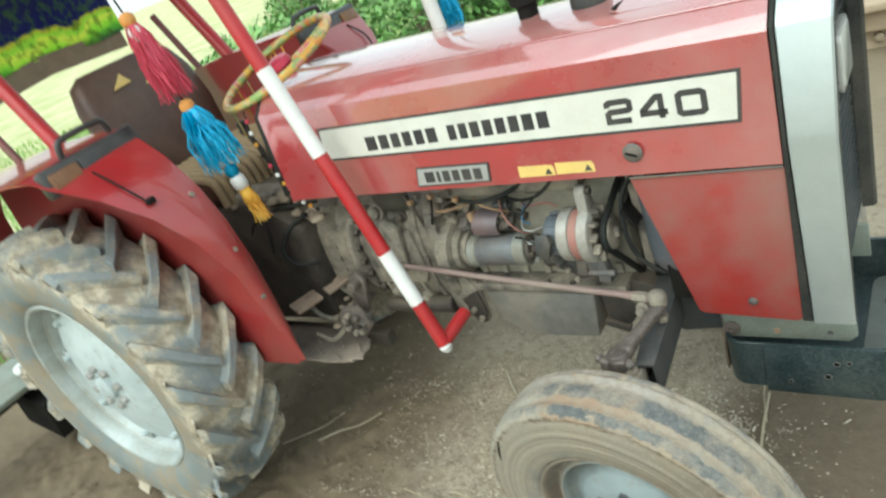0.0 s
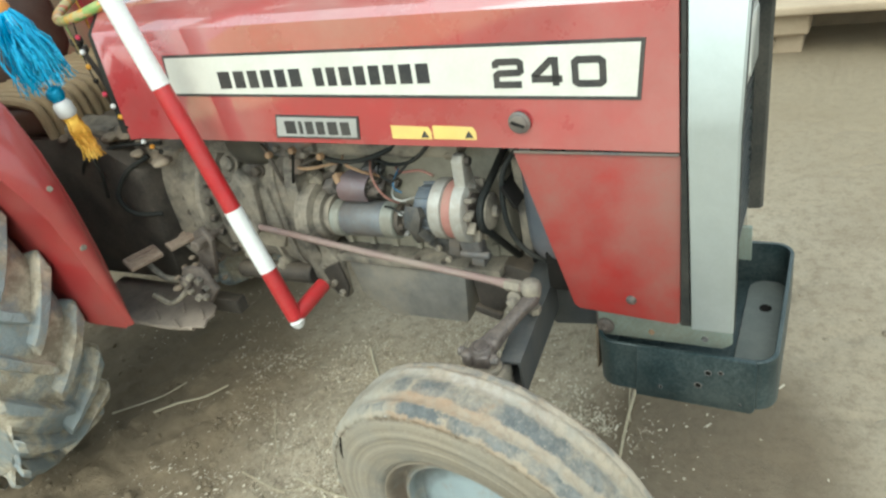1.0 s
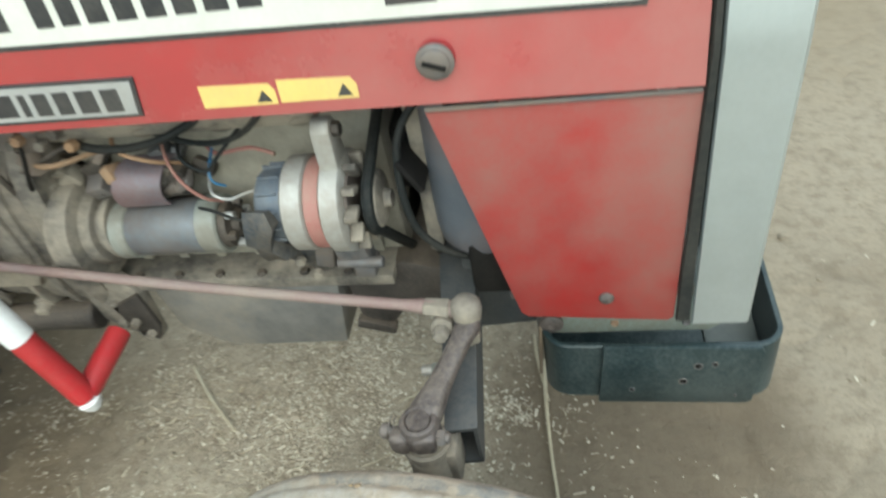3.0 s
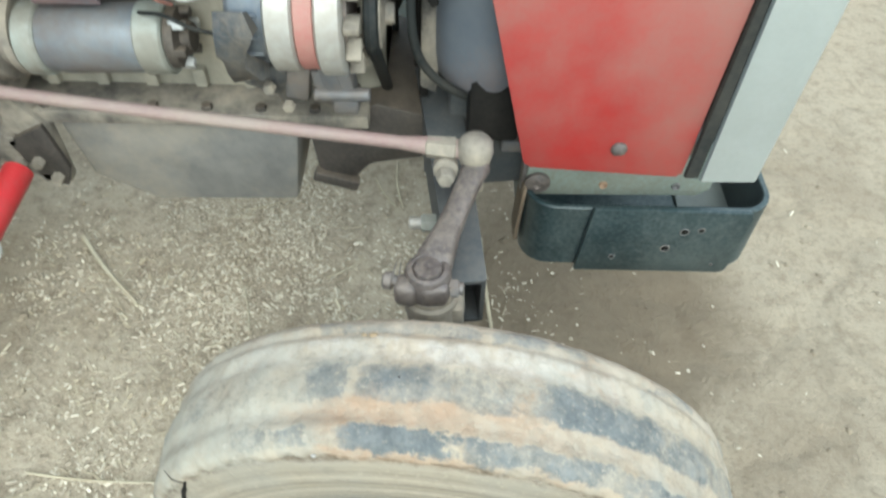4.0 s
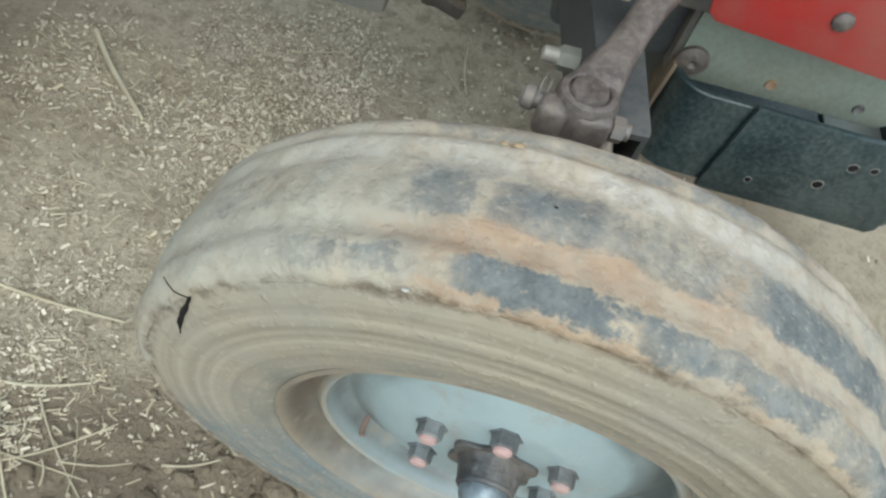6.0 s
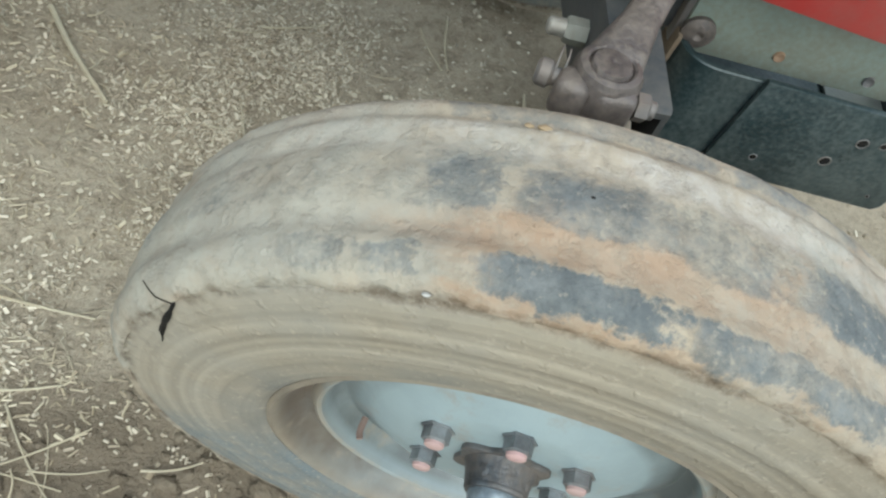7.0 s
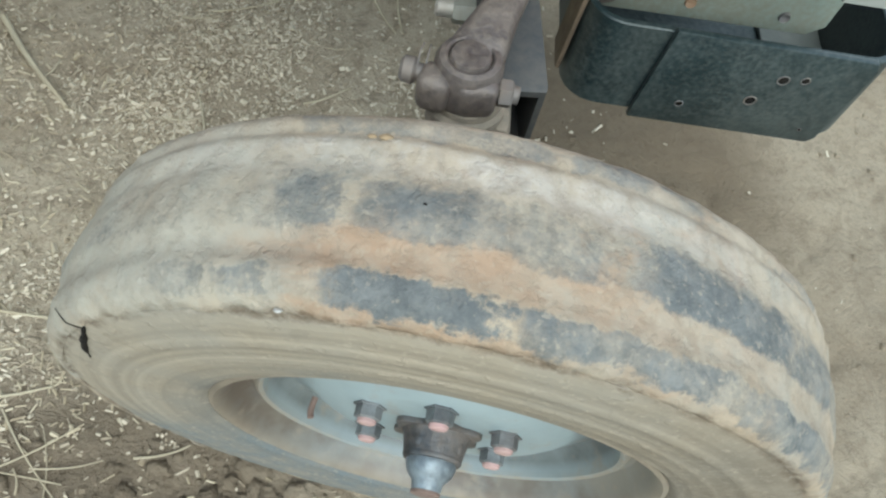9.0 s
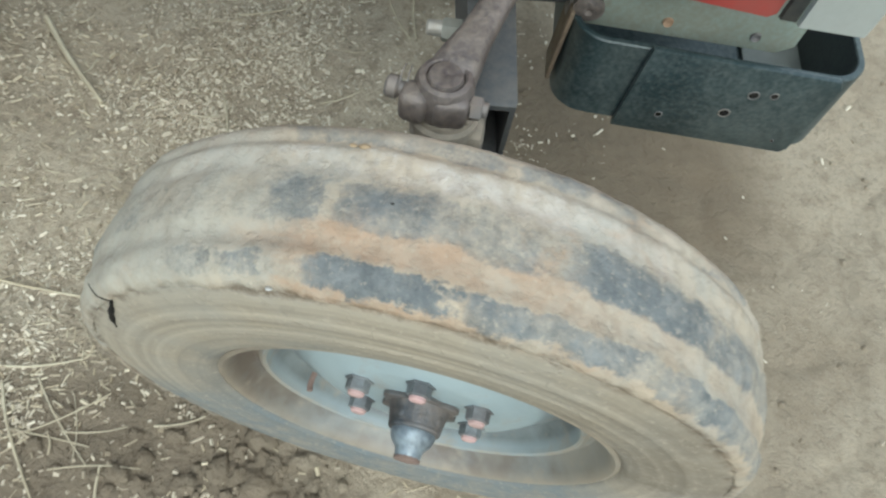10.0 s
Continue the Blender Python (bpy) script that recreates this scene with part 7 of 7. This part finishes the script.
def chopped():
    """Short chopped lengths of straw, flat and split, lying every way."""
    rng = np.random.RandomState(12)
    n = 3400
    x = np.concatenate([rng.normal(-0.58, 0.20, n // 2), rng.uniform(-1.2, 0.1, n - n // 2)])
    y = np.concatenate([rng.normal(-0.42, 0.22, n // 2), rng.normal(0.15, 0.35, n - n // 2)])
    heap = fractal(x, y, 0.15, 3, 41)
    keep = heap > rng.uniform(np.quantile(heap, 0.40), np.quantile(heap, 0.98), n)
    x, y = x[keep], y[keep]
    n = len(x)
    L, w = 0.003 + rng.gamma(1.5, 0.0023, n), 0.0007 + rng.gamma(2.0, 0.00035, n)
    a, e = rng.uniform(0, 2 * math.pi, n), rng.uniform(-0.12, 0.2, n)
    d = np.stack([np.cos(a) * np.cos(e), np.sin(a) * np.cos(e), np.sin(e)], 1)
    side = np.stack([-np.sin(a), np.cos(a), np.zeros(n)], 1)
    c = np.stack([x, y, ground_z(x, y) + 0.002 + L * np.abs(np.sin(e))], 1)
    up = np.array([0, 0, 1.0])
    pts = []
    for t in (-1, 1):
        b = c + d * (t * L)[:, None]
        pts += [b - side * w[:, None], b + up * (w * 0.8)[:, None], b + side * w[:, None]]
    v = np.stack(pts, 1).reshape(-1, 3)
    base = np.arange(n)[:, None] * 6
    faces = []
    for f in ((0, 1, 4, 3), (1, 2, 5, 4), (2, 0, 3, 5)):
        faces += (base + np.array(f)).tolist()
    me = bpy.data.meshes.new("chopped_straw")
    me.from_pydata(v.tolist(), [], faces)
    me.materials.append(chopped_mat)
    tagged(new("chopped_straw", me), "short pale lengths of chopped straw on earth", "straw", kind="stuff")


chopped()


def straw(p, q, r=0.0028, bend=0.01):
    p, q = Vector((*p, 0)), Vector((*q, 0))
    pts = []
    side = (q - p).cross(Vector((0, 0, 1))).normalized()
    for t in (0, 0.33, 0.66, 1):
        c = p.lerp(q, t) + side * bend * math.sin(math.pi * t)
        c.z = float(ground_z(c.x, c.y)) + r + 0.003
        pts.append(c)
    bm = bm_new()
    tube(bm, pts, lambda s: r * (1 - 0.35 * s), 6, 4)
    solid("straw_stalk", bm, straw_mat, "dry yellow straw stalk lying on earth", "straw", "straw stalks on the ground")


STALKS = (((-0.885, 0.40), (-0.705, 0.212), 0.0058), ((-0.165, 0.665), (-0.142, 0.515), 0.0035), ((-0.80, -0.165), (-0.555, -0.180), 0.0030), 
          ((-0.66, -0.34), (-0.55, -0.50), 0.0026), ((-0.47, -0.44), (-0.43, -0.56), 0.0022), ((0.045, 0.42), (0.085, 0.02), 0.0048), ((0.02, 0.50), (0.06, 0.30), 0.0032), ((-1.489, -0.087), (-1.295, 0.093), 0.0045), ((-1.656, -0.133), (-1.464, 0.06), 0.0035),
          ((-0.98, -0.20), (-0.80, -0.22), 0.0026), ((-1.05, 0.05), (-0.9, -0.12), 0.0026), ((-0.45, 0.15), (-0.50, 0.30), 0.0022), ((-0.36, 0.12), (-0.27, 0.18), 0.0022), ((-0.52, 0.50), (-0.40, 0.56), 0.0024), ((-0.40, -0.62), (-0.28, -0.70), 0.0024),
          ((-0.304, 0.298), (-0.224, 0.355), 0.0026), ((-0.216, 0.618), (-0.154, 0.511), 0.0030), ((-0.676, -0.315), (-0.556, -0.283), 0.0026), ((-0.630, -0.423), (-0.494, -0.332), 0.0017), ((-0.611, -0.323), (-0.488, -0.443), 0.0017), ((-0.416, -0.370), (-0.333, -0.339), 0.0019), ((-0.636, 0.277), (-0.617, 0.357), 0.0014))
for p, q, r in STALKS:
    straw(p, q, r, 0.006)
random.seed(23)
for i in range(8):
    x, y, a, L = random.gauss(-0.62, 0.15), random.gauss(-0.42, 0.14), random.gauss(0.1, 0.7), random.uniform(0.06, 0.19)
    straw((x - 0.5 * L * math.cos(a), y - 0.5 * L * math.sin(a)), (x + 0.5 * L * math.cos(a), y + 0.5 * L * math.sin(a)), random.uniform(0.0009, 0.0017), random.uniform(-0.008, 0.008))
random.seed(9)
for i in range(36):
    x, y, a, L = random.uniform(-0.95, -0.2), random.uniform(-0.65, 0.6), random.uniform(0, 3.14), random.uniform(0.03, 0.10)
    straw((x, y), (x + L * math.cos(a), y + L * math.sin(a)), random.uniform(0.0010, 0.0019), 0.004)


def clods():
    rng = random.Random(6)
    bm = bm_new()
    for i in range(1500):
        if i < 340:
            x, y, r = rng.uniform(-2.6, -0.8), rng.uniform(-1.0, 0.3), 0.003 + 0.011 * rng.random() ** 2
        elif i < 900:
            x, y, r = rng.gauss(-0.50, 0.22), rng.gauss(-0.45, 0.24), 0.0018 + 0.009 * rng.random() ** 4
        elif i < 960:
            x, y, r = rng.gauss(-0.24, 0.09), rng.gauss(-0.43, 0.03), 0.006 + 0.016 * rng.random() ** 2
        else:
            x, y, r = rng.uniform(-1.1, 1.0), rng.uniform(-0.7, 1.2), 0.002 + 0.007 * rng.random() ** 3
        tmp = bmesh.new()
        bmesh.ops.create_icosphere(tmp, subdivisions=1 if r < 0.009 else 2, radius=r)
        sx, sy, sz = rng.uniform(0.7, 1.4), rng.uniform(0.7, 1.3), rng.uniform(0.4, 0.8)
        zz = float(ground_z(x, y))
        for v in tmp.verts:
            k = 1 + 0.38 * rng.uniform(-1, 1)
            v.co = Vector((x + v.co.x * sx * k, y + v.co.y * sy * k, zz + r * 0.05 + v.co.z * sz * k))
        merge(bm, tmp)
    solid("clods", bm, earth_mat, "crumbled clods of dry brown earth", "clods", kind="stuff", sharp=80)


clods()

# ---- distance: grass, hedge, mud wall ----


def blades(name, region, n, h, mat, label, seed, width=0.012):
    rng = np.random.RandomState(seed)
    x, y = region(rng, n)
    z = ground_z(x, y)
    a = rng.uniform(0, 6.283, n)
    hh = h * rng.uniform(0.5, 1.2, n)
    lean = rng.uniform(0.1, 0.6, n) * hh
    w = width * rng.uniform(0.6, 1.4, n)
    d = np.stack([np.cos(a), np.sin(a)], 1)
    s = np.stack([-np.sin(a), np.cos(a)], 1)
    p = np.zeros((n, 5, 3))
    p[:, 0, :2], p[:, 1, :2] = np.stack([x, y], 1) - s * w[:, None], np.stack([x, y], 1) + s * w[:, None]
    p[:, 0, 2] = p[:, 1, 2] = z - 0.01
    mid = np.stack([x, y], 1) + d * (lean * 0.35)[:, None]
    p[:, 2, :2], p[:, 3, :2] = mid + s * w[:, None] * 0.8, mid - s * w[:, None] * 0.8
    p[:, 2, 2] = p[:, 3, 2] = z + hh * 0.6
    p[:, 4, :2] = np.stack([x, y], 1) + d * lean[:, None]
    p[:, 4, 2] = z + hh
    base = np.arange(n)[:, None] * 5
    faces = (base + np.array((0, 1, 2, 3))).tolist() + (base + np.array((3, 2, 4))).tolist()
    me = bpy.data.meshes.new(name)
    me.from_pydata(p.reshape(-1, 3).tolist(), [], faces)
    me.materials.append(mat)
    tagged(new(name, me), label, name, kind="stuff")


def grass_region(rng, n):
    y = 2.8 + 10 * rng.rand(n) ** 1.3
    x = rng.uniform(-10, 0, n) - 1.5 - 0.28 * y + 0.35 * rng.randn(n)
    return x, y


def grass_left(rng, n):
    x = -4.5 - 12 * rng.rand(n) ** 1.5
    return x, rng.uniform(-3.5, 6, n)


blades("grass", grass_region, 60000, 0.10, grass_green, "lush green grass and weeds behind the tractor", 5, 0.008)
blades("grass", grass_left, 14000, 0.12, grass_green, "bright green grass beyond the yard", 6)


def bush(at, size, n, seed):
    """A leafy bush: stems with many small leaves."""
    rng = random.Random(seed)
    ob = thing("bush", "leafy green bush at the edge of the yard", "bush", at, "bushes behind the yard")
    for i in range(6):
        bm = bm_new()
        a = rng.uniform(0, 6.28)
        r = size * rng.uniform(0.2, 0.45)
        tube(bm, [(0.05 * math.cos(a), 0.05 * math.sin(a), -0.05), (r * 0.5 * math.cos(a), r * 0.5 * math.sin(a), size * 0.4), (r * math.cos(a), r * math.sin(a), size * 0.8)], lambda s: 0.02 * (1 - 0.8 * s) + 0.003, 6, 4)
        part("stem", bm, wood_old, ob)
    vs, fs = [], []
    for i in range(n):
        while True:
            p = Vector((rng.uniform(-1, 1), rng.uniform(-1, 1), rng.uniform(0, 1)))
            q = Vector((p.x, p.y, (p.z - 0.45) * 1.7))
            if 0.35 < q.length < 0.85 + 0.3 * noise.noise(p * 2.5 + Vector(at)):
                break
        c = Vector((p.x * size * 0.75, p.y * size * 0.75, p.z * size))
        u = Vector((rng.uniform(-1, 1), rng.uniform(-1, 1), rng.uniform(-0.5, 0.8))).normalized()
        w = frame_of(u)[1]
        L = rng.uniform(0.04, 0.085)
        k = len(vs)
        vs += [c - u * L, c + w * L * 0.42, c + u * L, c - w * L * 0.42]
        fs += [(k, k + 1, k + 2, k + 3)]
    me = bpy.data.meshes.new("foliage")
    me.from_pydata([tuple(v) for v in vs], [], fs)
    me.materials.append(leaf_green)
    crown = new("foliage", me)
    crown.parent = ob


random.seed(15)
for i in range(7):
    x = -5.4 - 1.15 * i
    y = 8.6 + random.uniform(-0.6, 0.8) + 0.4 * i
    bush((x, y, float(ground_z(x, y)) - 0.05), random.uniform(0.9, 1.5), 1500, 30 + i)

for x, y, size in ((-4.5, 5.3, 1.15), (-5.3, 4.7, 1.05), (-6.2, 4.4, 1.2), (-3.7, 6.4, 1.1), (-4.8, 6.6, 1.3)):
    bush((x, y, float(ground_z(x, y)) - 0.05), size, 1800, int(-10 * x))

# low mud-plastered manger along the yard
manger = thing("manger", "low pale mud-plastered manger with dark openings", "manger")


def rough_block(x0, x1, y0, y1, z0, z1, seed):
    """A hand-plastered block: a fine box with uneven faces and rounded edges."""
    bm = bm_new()
    box(bm, ((x0 + x1) / 2, (y0 + y1) / 2, (z0 + z1) / 2), (x1 - x0, y1 - y0, z1 - z0), None, 0.018, 3)
    bmesh.ops.subdivide_edges(bm, edges=[e for e in bm.edges if e.calc_length() > 0.12], cuts=6, use_grid_fill=True)
    for v in bm.verts:
        v.co += 0.012 * noise.noise_vector(v.co * 7 + Vector((seed, 0, 0)))
    return bm


part("ledge", rough_block(-1.2, 3.4, 3.16, 3.70, 0.245, 0.305, 1), mud_brick, manger)
part("parapet", rough_block(-1.2, 3.4, 3.42, 3.75, 0.29, 0.43, 2), mud_brick, manger)
for i, (a, b) in enumerate(((-1.2, 0.33), (1.45, 1.85), (2.95, 3.4))):
    part("pier", rough_block(a, b, 3.25, 3.60, 0.11, 0.255, 3 + i), mud_brick, manger)
    part("footing", rough_block(a, b - 0.03, 3.31, 3.62, -0.03, 0.125, 7 + i), mud_brick, manger)
bm = bm_new()
turned(bm, (0.13, 3.31, 0.065), (0, -1, 0), [(0, 0.03), (0.03, 0.028), (0.04, 0.018), (0.042, 0.004)], 14)
part("peg", bm, wood_old, manger)
bm = bm_new()
box(bm, (1.1, 3.80, 0.15), (4.5, 0.06, 0.36), None, 0.01)
part("back_wall", bm, wood_old, manger)


def litter():
    """Dry leaves and chips lying on the gearbox lid."""
    rng = random.Random(44)
    vs, fs = [], []
    for i in range(160):
        x, y = rng.uniform(-1.32, -0.80), rng.uniform(0.10, 0.34)
        z = 0.957 if x < -1.03 else 0.968
        u = Vector((rng.uniform(-1, 1), rng.uniform(-1, 1), rng.uniform(-0.2, 0.3))).normalized() * rng.uniform(0.006, 0.018)
        w = u.cross(Vector((0, 0, 1))) * rng.uniform(0.25, 0.5)
        c = Vector((x, y, z + rng.uniform(0.0, 0.008)))
        k = len(vs)
        vs += [c - u, c + w + Vector((0, 0, 0.003)), c + u, c - w + Vector((0, 0, 0.002))]
        fs.append((k, k + 1, k + 2, k + 3))
    me = bpy.data.meshes.new("leaf_litter")
    me.from_pydata([tuple(v) for v in vs], [], fs)
    me.materials.append(litter_mat)
    tagged(new("leaf_litter", me), "dry yellow leaves and chips on the gearbox", "leaf litter", kind="stuff")


litter()
